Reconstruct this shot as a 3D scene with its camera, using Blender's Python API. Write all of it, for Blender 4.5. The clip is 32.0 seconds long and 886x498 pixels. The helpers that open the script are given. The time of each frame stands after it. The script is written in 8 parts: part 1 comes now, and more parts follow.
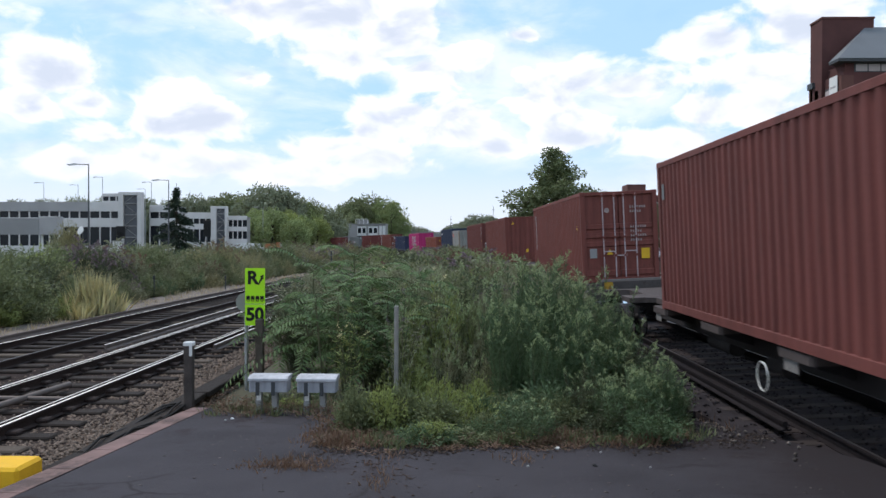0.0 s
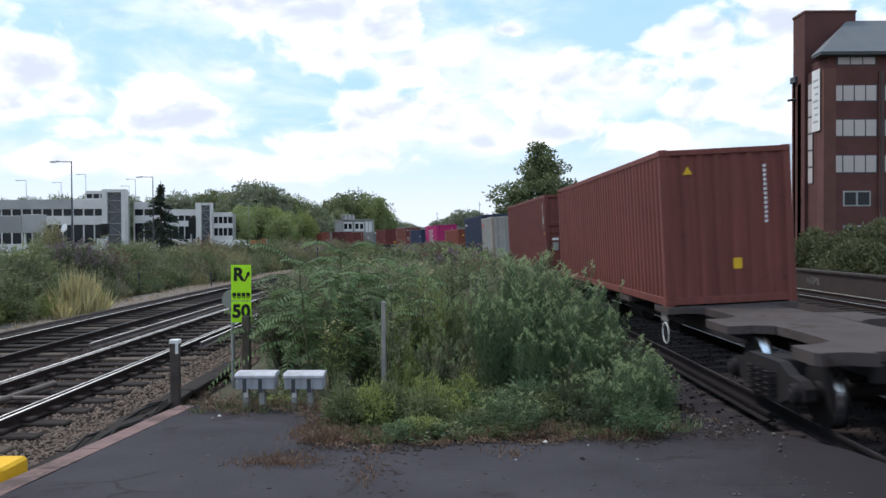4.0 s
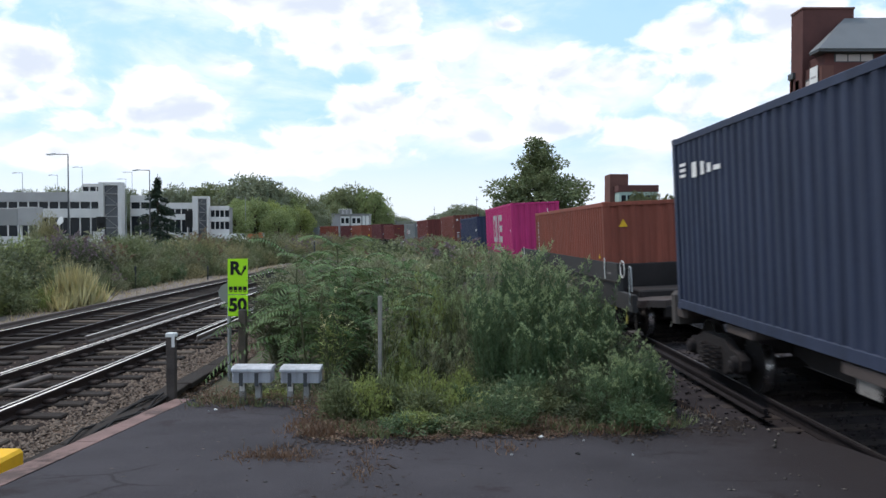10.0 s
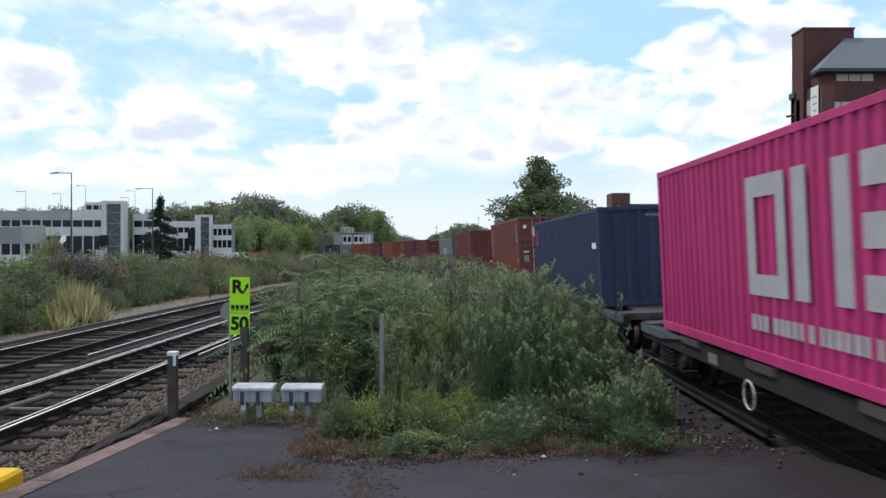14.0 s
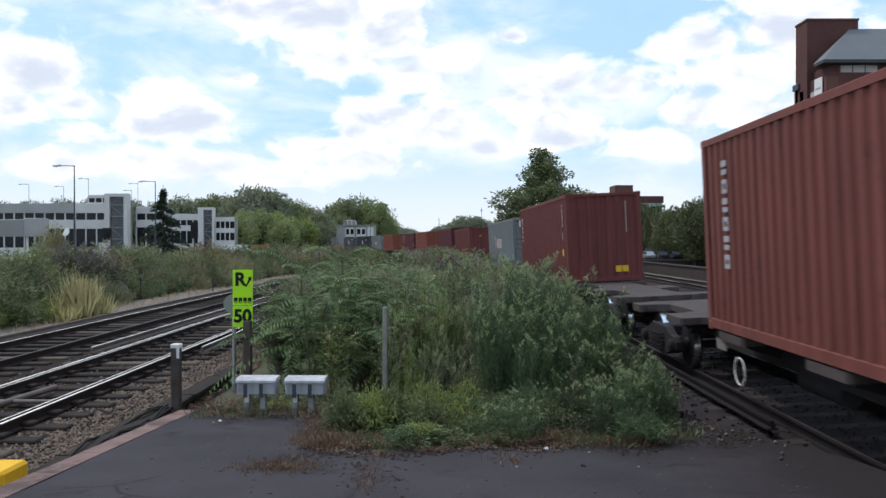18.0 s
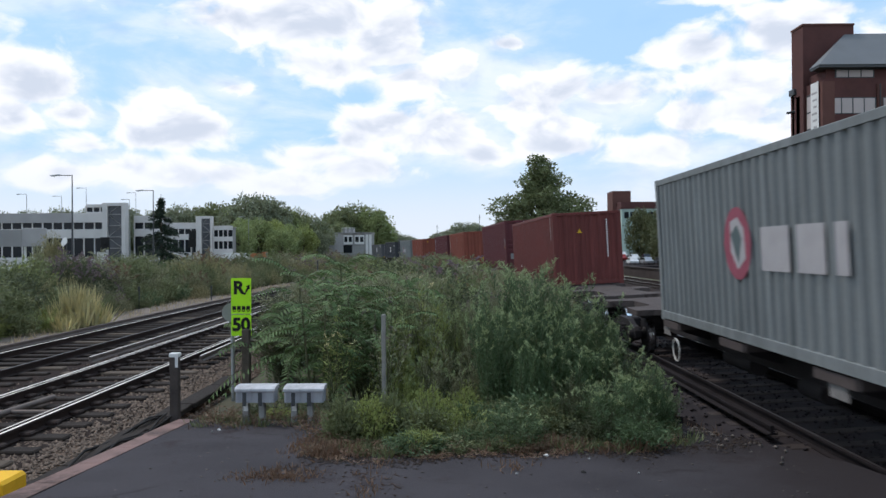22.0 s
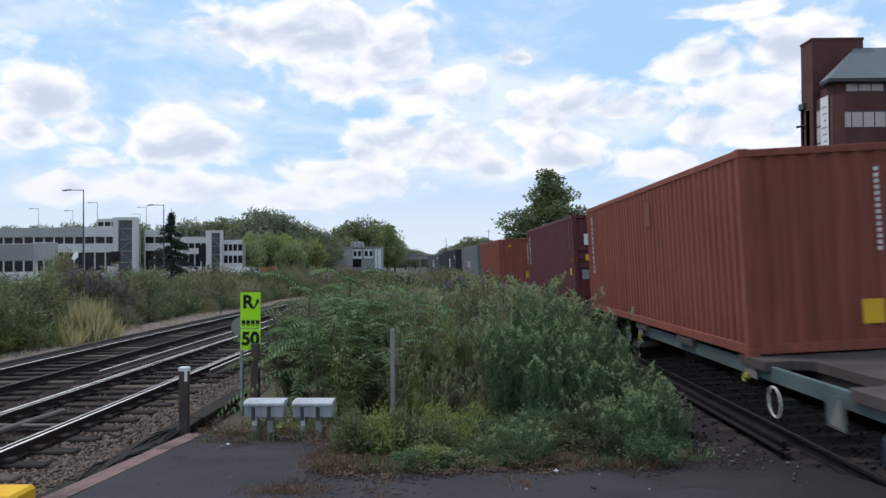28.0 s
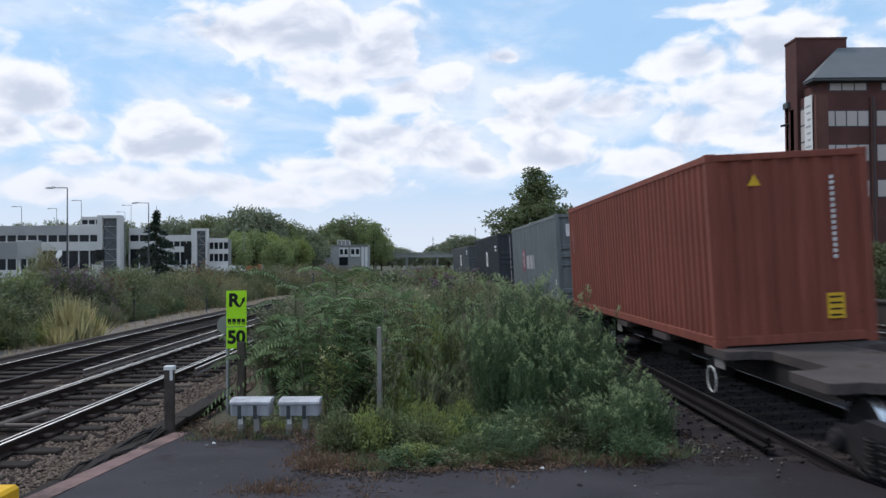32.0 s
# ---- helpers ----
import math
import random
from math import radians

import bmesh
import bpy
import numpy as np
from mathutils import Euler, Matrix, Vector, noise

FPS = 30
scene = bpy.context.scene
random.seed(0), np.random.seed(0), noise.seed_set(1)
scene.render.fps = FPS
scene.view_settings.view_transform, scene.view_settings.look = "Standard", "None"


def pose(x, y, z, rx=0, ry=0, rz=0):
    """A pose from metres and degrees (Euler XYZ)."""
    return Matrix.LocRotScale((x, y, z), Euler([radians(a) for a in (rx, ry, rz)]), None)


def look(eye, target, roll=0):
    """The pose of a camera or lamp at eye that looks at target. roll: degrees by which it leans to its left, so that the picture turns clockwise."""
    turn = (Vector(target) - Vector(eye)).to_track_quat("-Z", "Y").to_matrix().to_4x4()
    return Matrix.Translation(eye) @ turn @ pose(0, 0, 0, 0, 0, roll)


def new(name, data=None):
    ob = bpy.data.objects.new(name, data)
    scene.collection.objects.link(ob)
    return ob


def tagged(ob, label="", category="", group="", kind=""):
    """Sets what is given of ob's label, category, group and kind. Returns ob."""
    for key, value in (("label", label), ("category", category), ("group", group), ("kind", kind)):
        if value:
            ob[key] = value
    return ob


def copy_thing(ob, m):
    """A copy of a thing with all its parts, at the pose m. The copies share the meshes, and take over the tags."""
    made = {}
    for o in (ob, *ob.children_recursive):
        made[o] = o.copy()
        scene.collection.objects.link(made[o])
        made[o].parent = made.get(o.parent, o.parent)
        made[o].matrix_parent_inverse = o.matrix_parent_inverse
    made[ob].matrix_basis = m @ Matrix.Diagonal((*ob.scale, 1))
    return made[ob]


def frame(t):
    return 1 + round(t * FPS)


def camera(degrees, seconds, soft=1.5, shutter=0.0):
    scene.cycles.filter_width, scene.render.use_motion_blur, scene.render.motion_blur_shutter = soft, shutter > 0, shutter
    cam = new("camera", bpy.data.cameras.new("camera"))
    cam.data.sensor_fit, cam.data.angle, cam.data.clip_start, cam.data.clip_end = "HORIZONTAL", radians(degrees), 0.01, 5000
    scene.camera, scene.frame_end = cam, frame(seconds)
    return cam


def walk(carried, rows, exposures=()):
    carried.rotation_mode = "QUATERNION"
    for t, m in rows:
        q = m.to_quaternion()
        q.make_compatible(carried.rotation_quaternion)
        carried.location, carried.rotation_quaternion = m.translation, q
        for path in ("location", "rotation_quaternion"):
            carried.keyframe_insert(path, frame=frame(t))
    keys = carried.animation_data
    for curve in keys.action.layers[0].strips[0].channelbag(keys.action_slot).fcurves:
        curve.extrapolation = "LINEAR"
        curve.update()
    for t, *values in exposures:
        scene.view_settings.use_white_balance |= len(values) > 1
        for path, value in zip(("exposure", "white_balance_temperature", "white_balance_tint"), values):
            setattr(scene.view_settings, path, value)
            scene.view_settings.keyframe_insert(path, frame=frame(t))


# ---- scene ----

H = 2.2755


def aim(yaw, pitch, roll):
    y, p = radians(yaw), radians(pitch)
    way = Vector((math.sin(y) * math.cos(p), math.cos(y) * math.cos(p), math.sin(p)))
    return look((0, 0, H), Vector((0, 0, H)) + way * 10, roll)


cam = camera(57.8, 32.0, soft=1.5, shutter=0.4)
walk(cam, [
    (0, aim(-1.24, -0.48, 0.14)),
    (0.5, aim(-0.88, -0.50, 0.16)),
    (1, aim(-0.71, -0.25, 0.19)),
    (1.5, aim(-0.77, -0.21, 0.09)),
    (2, aim(-0.93, -0.04, -0.10)),
    (2.5, aim(-0.80, 0.16, -0.14)),
    (3, aim(-0.69, 0.13, -0.51)),
    (3.5, aim(-0.49, -0.29, -0.48)),
    (5.5, aim(0.19, -2.01, 0.14)),
    (6, aim(0.45, -2.28, -0.10)),
    (6.5, aim(0.51, -2.52, -0.54)),
    (7, aim(0.46, -2.33, -0.30)),
    (7.5, aim(0.52, -1.73, -0.51)),
    (8, aim(0.42, -1.35, -0.30)),
    (8.5, aim(0.31, -1.29, -0.10)),
    (9, aim(0.17, -1.33, -0.03)),
    (9.5, aim(0.02, -1.30, -0.01)),
    (10, aim(-0.06, -1.20, 0.01)),
    (10.5, aim(-0.11, -1.09, 0.06)),
    (11, aim(-0.18, -1.00, 0.03)),
    (11.5, aim(-0.22, -0.97, 0.05)),
    (12, aim(-0.22, -1.01, 0.03)),
    (12.5, aim(-0.13, -0.59, 0.05)),
    (13, aim(-0.01, -0.02, 0.04)),
    (13.5, aim(-0.07, 0.04, 0.05)),
    (14, aim(-0.21, 0.13, 0.05)),
    (14.5, aim(-0.26, 0.27, -0.03)),
    (16.5, aim(-0.37, -0.41, 0.01)),
    (17, aim(-0.40, -0.50, -0.01)),
    (17.5, aim(-0.45, -0.58, -0.00)),
    (18, aim(-0.40, -0.41, 0.00)),
    (18.5, aim(-0.27, 0.33, -0.09)),
    (19, aim(-0.29, 0.55, -0.29)),
    (19.5, aim(-0.32, 0.56, -0.39)),
    (20, aim(-0.35, 0.66, -0.41)),
    (20.5, aim(-0.51, 0.33, -0.46)),
    (21, aim(-0.46, -0.04, -0.45)),
    (21.5, aim(-0.35, -0.08, -0.39)),
    (22, aim(-0.28, 0.09, -0.40)),
    (22.5, aim(-0.23, 0.16, -0.40)),
    (23, aim(-0.32, 0.04, -0.43)),
    (23.5, aim(-0.30, -0.13, -0.42)),
    (24, aim(-0.25, -0.34, -0.44)),
    (24.5, aim(-0.18, -0.55, -0.37)),
    (25, aim(-0.35, -0.07, -0.26)),
    (25.5, aim(-0.51, -0.03, -0.43)),
    (27.5, aim(-0.80, 0.99, -0.40)),
    (28, aim(-0.92, 1.11, -0.39)),
    (28.5, aim(-0.89, 1.31, -0.38)),
    (29, aim(-0.64, 1.76, -0.46)),
    (29.5, aim(-0.34, 1.94, -0.51)),
    (30, aim(-0.28, 1.80, -0.52)),
    (30.5, aim(-0.23, 1.50, -0.47)),
    (31, aim(-0.08, 1.28, -0.49)),
    (31.5, aim(0.04, 1.13, -0.44)),
    (32, aim(0.03, 0.97, -0.42)),], exposures=[(0, 0.19, 6280, 13), (3, 0.17, 6280, 13), (6, 0.52, 6380, 12), (8, 0.42, 6380, 12), (10, 0.28, 6380, 12), (13, 0.23, 6350, 12), (17, 0.24, 6380, 12), (19, 0.13, 6330, 12), (21, 0.07, 6300, 12), (25, 0.16, 6380, 12), (28, 0.0, 6230, 13), (32, -0.05, 6180, 13)])

# ---- light ----
SUN_EL, SUN_AZ = 56, -55   # degrees; azimuth measured from +Y towards +X
world = bpy.data.worlds.new("sky")
scene.world = world
world.use_nodes = True


def sky_world():
    nt = world.node_tree
    nt.nodes.clear()
    N = nt.nodes.new
    L = nt.links.new
    out = N("ShaderNodeOutputWorld")
    bg = N("ShaderNodeBackground")
    sky = N("ShaderNodeTexSky")
    sky.sky_type = "NISHITA"
    sky.sun_disc = False
    sky.sun_elevation = radians(SUN_EL)
    sky.sun_rotation = radians(SUN_AZ)
    sky.air_density, sky.dust_density, sky.ozone_density = 1.0, 1.0, 1.5
    co = N("ShaderNodeTexCoord")
    sep = N("ShaderNodeSeparateXYZ")
    L(co.outputs["Generated"], sep.inputs[0])

    def m(op, a, b=None, c=None):
        n = N("ShaderNodeMath")
        n.operation = op
        for i, v in enumerate((a, b, c)):
            if v is None:
                continue
            if isinstance(v, (int, float)):
                n.inputs[i].default_value = v
            else:
                L(v, n.inputs[i])
        return n.outputs[0]
    # directions flattened: u = azimuth, v = slope above the horizon
    hor = m("SQRT", m("ADD", m("MULTIPLY", sep.outputs[0], sep.outputs[0]), m("MULTIPLY", sep.outputs[1], sep.outputs[1])))
    v = m("DIVIDE", sep.outputs[2], m("ADD", hor, 0.02))
    u = m("ARCTAN2", sep.outputs[0], sep.outputs[1])

    def cloud_noise(scale, detail, rough, du=0.0, dv=0.0, tall=1.6):
        c = N("ShaderNodeCombineXYZ")
        L(m("ADD", u, du), c.inputs[0])
        L(m("MULTIPLY", m("ADD", v, dv), tall), c.inputs[1])
        n = N("ShaderNodeTexNoise")
        n.inputs["Scale"].default_value, n.inputs["Detail"].default_value, n.inputs["Roughness"].default_value = scale, detail, rough
        n.inputs["Distortion"].default_value = 0.35
        L(c.outputs[0], n.inputs["Vector"])
        return n.outputs["Fac"]

    def smooth(value, lo, hi, a=0.0, b=1.0):
        r = N("ShaderNodeMapRange")
        r.interpolation_type = "SMOOTHSTEP"
        for k, q in (("From Min", lo), ("From Max", hi), ("To Min", a), ("To Max", b)):
            r.inputs[k].default_value = q
        L(value, r.inputs["Value"])
        return r.outputs[0]

    def blend(fac, a, b):
        x = N("ShaderNodeMix")
        x.data_type = "RGBA"
        for sock, q in ((x.inputs["Factor"], fac), (x.inputs[6], a), (x.inputs[7], b)):
            if isinstance(q, (int, float, tuple)):
                sock.default_value = q
            else:
                L(q, sock)
        return x.outputs[2]
    # heaped clouds: flat-based ellipses in (u, v), broken up by billows
    banks = None
    for (bu, bv, ru, rv, w) in CLOUDS:
        du = m("DIVIDE", m("SUBTRACT", u, bu), ru)
        dv = m("DIVIDE", m("SUBTRACT", v, bv), rv)
        dv = m("MAXIMUM", dv, m("MULTIPLY", dv, -1.25))
        g = m("MULTIPLY", m("SUBTRACT", 1.0, m("SQRT", m("ADD", m("MULTIPLY", du, du), m("MULTIPLY", dv, dv)))), w)
        banks = m("MAXIMUM", g, -0.6) if banks is None else m("SMOOTH_MAX", banks, g, 0.25)
    billow = cloud_noise(13.0, 6, 0.52)
    upper = cloud_noise(13.0, 4, 0.52, -0.012, 0.02)
    dens = m("ADD", m("ADD", banks, 0.1), m("MULTIPLY", m("SUBTRACT", billow, 0.5), 2.7))
    solid_part = smooth(dens, -0.16, 0.46)
    veil = smooth(m("ADD", cloud_noise(4.0, 7, 0.6, 0.3, 0.1, 2.6), m("MULTIPLY", banks, 0.16)), 0.36, 0.66, 0.06, 0.72)
    veil = m("MULTIPLY", veil, smooth(v, 0.2, 0.34, 1.0, 0.75))
    cover = m("MAXIMUM", solid_part, veil)
    # sunlit tops, grey-blue bellies
    belly = m("ADD", m("MULTIPLY", m("SUBTRACT", upper, billow), 2.6), smooth(dens, 0.15, 1.0, 0.1, 0.62))
    cloud = blend(smooth(belly, 0.05, 0.95), (9.6, 9.7, 9.9, 1), (6.1, 6.7, 7.6, 1))
    blue = blend(0.8, sky.outputs[0], (4.1, 6.8, 9.6, 1))
    mixed = blend(cover, blue, cloud)
    # pale haze low over the horizon
    low = blend(smooth(v, 0.015, 0.15, 0.86, 0.0), mixed, (7.7, 8.15, 8.7, 1))
    L(low, bg.inputs[0])
    bg.inputs[1].default_value = 0.105
    L(bg.outputs[0], out.inputs[0])


# banks of cloud: azimuth, slope, half width, half height, weight
CLOUDS = [(-0.263, 0.270, 0.079, 0.034, 1.00), (-0.162, 0.276, 0.130, 0.052, 1.00), (-0.072, 0.258, 0.077, 0.060, 1.00), (-0.134, 0.225, 0.083, 0.035, 1.00), (0.006, 0.227, 0.053, 0.028, 1.00), (-0.044, 0.205, 0.063, 0.028, 1.00),
          (-0.477, 0.183, 0.053, 0.038, 1.00), (-0.437, 0.154, 0.040, 0.022, 1.00), (-0.499, 0.147, 0.038, 0.025, 1.00), (-0.344, 0.160, 0.047, 0.036, 1.00), (-0.302, 0.139, 0.058, 0.030, 1.00), (-0.365, 0.133, 0.037, 0.026, 1.00),
          (-0.260, 0.193, 0.028, 0.015, 0.80), (-0.072, 0.152, 0.056, 0.028, 1.00), (-0.008, 0.142, 0.077, 0.039, 1.00), (0.048, 0.117, 0.042, 0.025, 1.00), (-0.107, 0.134, 0.035, 0.018, 0.80), (0.128, 0.193, 0.076, 0.031, 1.00),
          (0.200, 0.181, 0.068, 0.028, 1.00), (0.097, 0.170, 0.063, 0.021, 1.00), (0.145, 0.151, 0.083, 0.021, 0.80), (0.305, 0.233, 0.058, 0.027, 1.00), (0.398, 0.235, 0.066, 0.045, 1.00), (0.361, 0.192, 0.074, 0.040, 1.00),
          (0.461, 0.197, 0.062, 0.050, 1.00), (0.324, 0.152, 0.076, 0.030, 1.00), (0.433, 0.136, 0.075, 0.038, 1.00), (0.343, 0.291, 0.062, 0.013, 0.90), (0.145, 0.125, 0.090, 0.021, 0.80), (0.266, 0.117, 0.079, 0.024, 0.80),
          (-0.457, 0.087, 0.062, 0.022, 1.00), (-0.375, 0.096, 0.043, 0.023, 1.00), (-0.334, 0.088, 0.057, 0.023, 0.90), (-0.270, 0.090, 0.049, 0.022, 1.00), (-0.162, 0.113, 0.062, 0.021, 0.80), (-0.121, 0.096, 0.076, 0.027, 0.90),
          (-0.203, 0.081, 0.061, 0.019, 0.80), (-0.420, 0.120, 0.047, 0.016, 0.70), (0.076, 0.250, 0.024, 0.011, 0.70), (0.450, 0.261, 0.034, 0.010, 0.60),
          (0.9, 0.3, 0.4, 0.15, 0.9), (-1.1, 0.25, 0.5, 0.15, 0.9), (2.2, 0.4, 0.6, 0.3, 0.9), (-2.4, 0.45, 0.7, 0.3, 0.9), (3.0, 0.2, 0.5, 0.1, 0.9),
          (0.3, 0.9, 0.5, 0.3, 0.8), (-0.8, 1.0, 0.5, 0.3, 0.8), (1.5, 1.4, 0.6, 0.5, 0.9)]
sky_world()
sun = new("sun", bpy.data.lights.new("sun", "SUN"))
sun.data.energy, sun.data.angle, sun.data.color = 1.9, radians(11), (1.0, 0.91, 0.81)
sun.matrix_world = look((0, 0, 0), (-math.sin(radians(SUN_AZ)) * math.cos(radians(SUN_EL)), -math.cos(radians(SUN_AZ)) * math.cos(radians(SUN_EL)), -math.sin(radians(SUN_EL))))


# ---- materials ----
def material(name, color, rough=0.7, metal=0.0, var=0.25, scale=3.0, bump=0.15, grain=60.0, spot=None, spot_amount=0.0, spot_scale=1.2, rand=0.0, island=0.0, spec=0.22):
    """Paint, stone, metal or leaf: two scales of variation in colour, optional spots of wear, fine relief."""
    ma = bpy.data.materials.new(name)
    ma.use_nodes = True
    nt = ma.node_tree
    N, L = nt.nodes.new, nt.links.new
    b = nt.nodes["Principled BSDF"]
    b.inputs["Metallic"].default_value = metal
    b.inputs["Specular IOR Level"].default_value = spec
    co = N("ShaderNodeTexCoord")
    n1 = N("ShaderNodeTexNoise")
    n1.inputs["Scale"].default_value, n1.inputs["Detail"].default_value = scale, 4
    n2 = N("ShaderNodeTexNoise")
    n2.inputs["Scale"].default_value, n2.inputs["Detail"].default_value = grain, 3
    L(co.outputs["Object"], n1.inputs["Vector"])
    L(co.outputs["Object"], n2.inputs["Vector"])
    add = N("ShaderNodeMath")
    add.operation = "MULTIPLY_ADD"
    L(n2.outputs["Fac"], add.inputs[0])
    add.inputs[1].default_value = 0.5
    L(n1.outputs["Fac"], add.inputs[2])
    fac = add.outputs[0]
    if rand:
        oi = N("ShaderNodeObjectInfo")
        a2 = N("ShaderNodeMath")
        a2.operation = "MULTIPLY_ADD"
        L(oi.outputs["Random"], a2.inputs[0])
        a2.inputs[1].default_value = rand
        L(fac, a2.inputs[2])
        fac = a2.outputs[0]
    if island:
        ge = N("ShaderNodeNewGeometry")
        a3 = N("ShaderNodeMath")
        a3.operation = "MULTIPLY_ADD"
        L(ge.outputs["Random Per Island"], a3.inputs[0])
        a3.inputs[1].default_value = island
        L(fac, a3.inputs[2])
        fac = a3.outputs[0]
    mr = N("ShaderNodeMapRange")
    mr.inputs["From Min"].default_value = 0.4
    mr.inputs["From Max"].default_value = 1.1 + rand + island
    mr.inputs["To Min"].default_value = 1 - var
    mr.inputs["To Max"].default_value = 1 + var
    L(fac, mr.inputs["Value"])
    mx = N("ShaderNodeVectorMath")
    mx.operation = "SCALE"
    mx.inputs[0].default_value = color[:3]
    L(mr.outputs[0], mx.inputs["Scale"])
    col = mx.outputs[0]
    if spot:
        n3 = N("ShaderNodeTexNoise")
        n3.inputs["Scale"].default_value, n3.inputs["Detail"].default_value, n3.inputs["Roughness"].default_value = spot_scale, 8, 0.7
        L(co.outputs["Object"], n3.inputs["Vector"])
        r3 = N("ShaderNodeMapRange")
        r3.inputs["From Min"].default_value = 0.72 - 0.35 * spot_amount
        r3.inputs["From Max"].default_value = 0.80 - 0.30 * spot_amount
        L(n3.outputs["Fac"], r3.inputs["Value"])
        m3 = N("ShaderNodeMix")
        m3.data_type = "RGBA"
        L(r3.outputs[0], m3.inputs["Factor"])
        L(col, m3.inputs[6])
        m3.inputs[7].default_value = (*spot, 1)
        col = m3.outputs[2]
    L(col, b.inputs["Base Color"])
    rr = N("ShaderNodeMapRange")
    rr.inputs["To Min"].default_value = max(0.05, rough - 0.12)
    rr.inputs["To Max"].default_value = min(1, rough + 0.12)
    L(n1.outputs["Fac"], rr.inputs["Value"])
    L(rr.outputs[0], b.inputs["Roughness"])
    if bump:
        bp = N("ShaderNodeBump")
        bp.inputs["Strength"].default_value = bump
        bp.inputs["Distance"].default_value = 0.01
        L(n2.outputs["Fac"], bp.inputs["Height"])
        L(bp.outputs[0], b.inputs["Normal"])
    return ma


# ---- mesh helpers ----
class Mesh:
    """Collects boxes, prisms and tubes into one mesh."""

    def __init__(self):
        self.v, self.f, self.smooth = [], [], []

    def poly(self, pts, faces, smooth=False):
        o = len(self.v)
        self.v += [tuple(p) for p in pts]
        for f in faces:
            self.f.append([o + i for i in f])
            self.smooth.append(smooth)
        return self

    def box(self, x0, x1, y0, y1, z0, z1, c=0.0):
        """A box; c cuts its upright and upper edges."""
        if not c:
            p = [(x, y, z) for z in (z0, z1) for x, y in ((x0, y0), (x1, y0), (x1, y1), (x0, y1))]
            return self.poly(p, [(3, 2, 1, 0), (4, 5, 6, 7), (0, 1, 5, 4), (1, 2, 6, 5), (2, 3, 7, 6), (3, 0, 4, 7)])
        ring = [(x0 + c, y0), (x1 - c, y0), (x1, y0 + c), (x1, y1 - c), (x1 - c, y1), (x0 + c, y1), (x0, y1 - c), (x0, y0 + c)]
        top = [(min(max(x, x0 + c), x1 - c), min(max(y, y0 + c), y1 - c)) for x, y in ring]
        p = [(*q, z0) for q in ring] + [(*q, z1 - c) for q in ring] + [(*q, z1) for q in top]
        fs = [tuple(range(7, -1, -1)), tuple(range(16, 24))]
        for k in (0, 8):
            fs += [(k + i, k + (i + 1) % 8, k + 8 + (i + 1) % 8, k + 8 + i) for i in range(8)]
        return self.poly(p, fs)

    def prism(self, outline, y0, y1, axis="y"):
        """An outline of (a, b) points pushed along an axis: y: (x, z), x: (y, z), z: (x, y)."""
        n = len(outline)
        put = {"y": lambda a, b, k: (a, k, b), "x": lambda a, b, k: (k, a, b), "z": lambda a, b, k: (a, b, k)}[axis]
        p = [put(a, b, y0) for a, b in outline] + [put(a, b, y1) for a, b in outline]
        fs = [tuple(range(n)), tuple(range(2 * n - 1, n - 1, -1))] + [(i, i + n, (i + 1) % n + n, (i + 1) % n) for i in range(n)]
        return self.poly(p, fs)

    def tube(self, a, b, r0, r1=None, n=8, caps=True):
        a, b = Vector(a), Vector(b)
        r1 = r0 if r1 is None else r1
        d = (b - a).normalized()
        u = d.orthogonal().normalized()
        w = d.cross(u)
        p = [a + (u * math.cos(k) + w * math.sin(k)) * r0 for k in (2 * math.pi * i / n for i in range(n))]
        p += [b + (u * math.cos(k) + w * math.sin(k)) * r1 for k in (2 * math.pi * i / n for i in range(n))]
        self.poly(p, [(i, (i + 1) % n, (i + 1) % n + n, i + n) for i in range(n)], True)
        if caps:
            self.poly(p[:n], [tuple(range(n - 1, -1, -1))])
            self.poly(p[n:], [tuple(range(n))])
        return self

    def pipe(self, pts, r, n=6):
        """One unbroken tube along points."""
        p = []
        for i, q in enumerate(pts):
            d = (Vector(pts[min(i + 1, len(pts) - 1)]) - Vector(pts[max(i - 1, 0)])).normalized()
            u = d.cross(Vector((0.13, 0.2, 1))).normalized()
            w = d.cross(u)
            p += [Vector(q) + (u * math.cos(6.2832 * k / n) + w * math.sin(6.2832 * k / n)) * r for k in range(n)]
        return self.poly(p, [(i * n + k, i * n + (k + 1) % n, (i + 1) * n + (k + 1) % n, (i + 1) * n + k) for i in range(len(pts) - 1) for k in range(n)], True)

    def ring(self, c, axis, R, r, n=20, k=6):
        c = Vector(c)
        ax = Vector(axis).normalized()
        u = ax.orthogonal().normalized()
        w = ax.cross(u)
        p = []
        for i in range(n):
            a = 2 * math.pi * i / n
            rad = u * math.cos(a) + w * math.sin(a)
            for j in range(k):
                b = 2 * math.pi * j / k
                p.append(c + rad * (R + r * math.cos(b)) + ax * (r * math.sin(b)))
        return self.poly(p, [(i * k + j, ((i + 1) % n) * k + j, ((i + 1) % n) * k + (j + 1) % k, i * k + (j + 1) % k) for i in range(n) for j in range(k)], True)

    def data(self, name="mesh"):
        me = bpy.data.meshes.new(name)
        me.from_pydata(self.v, [], self.f)
        me.polygons.foreach_set("use_smooth", self.smooth)
        me.update()
        return me


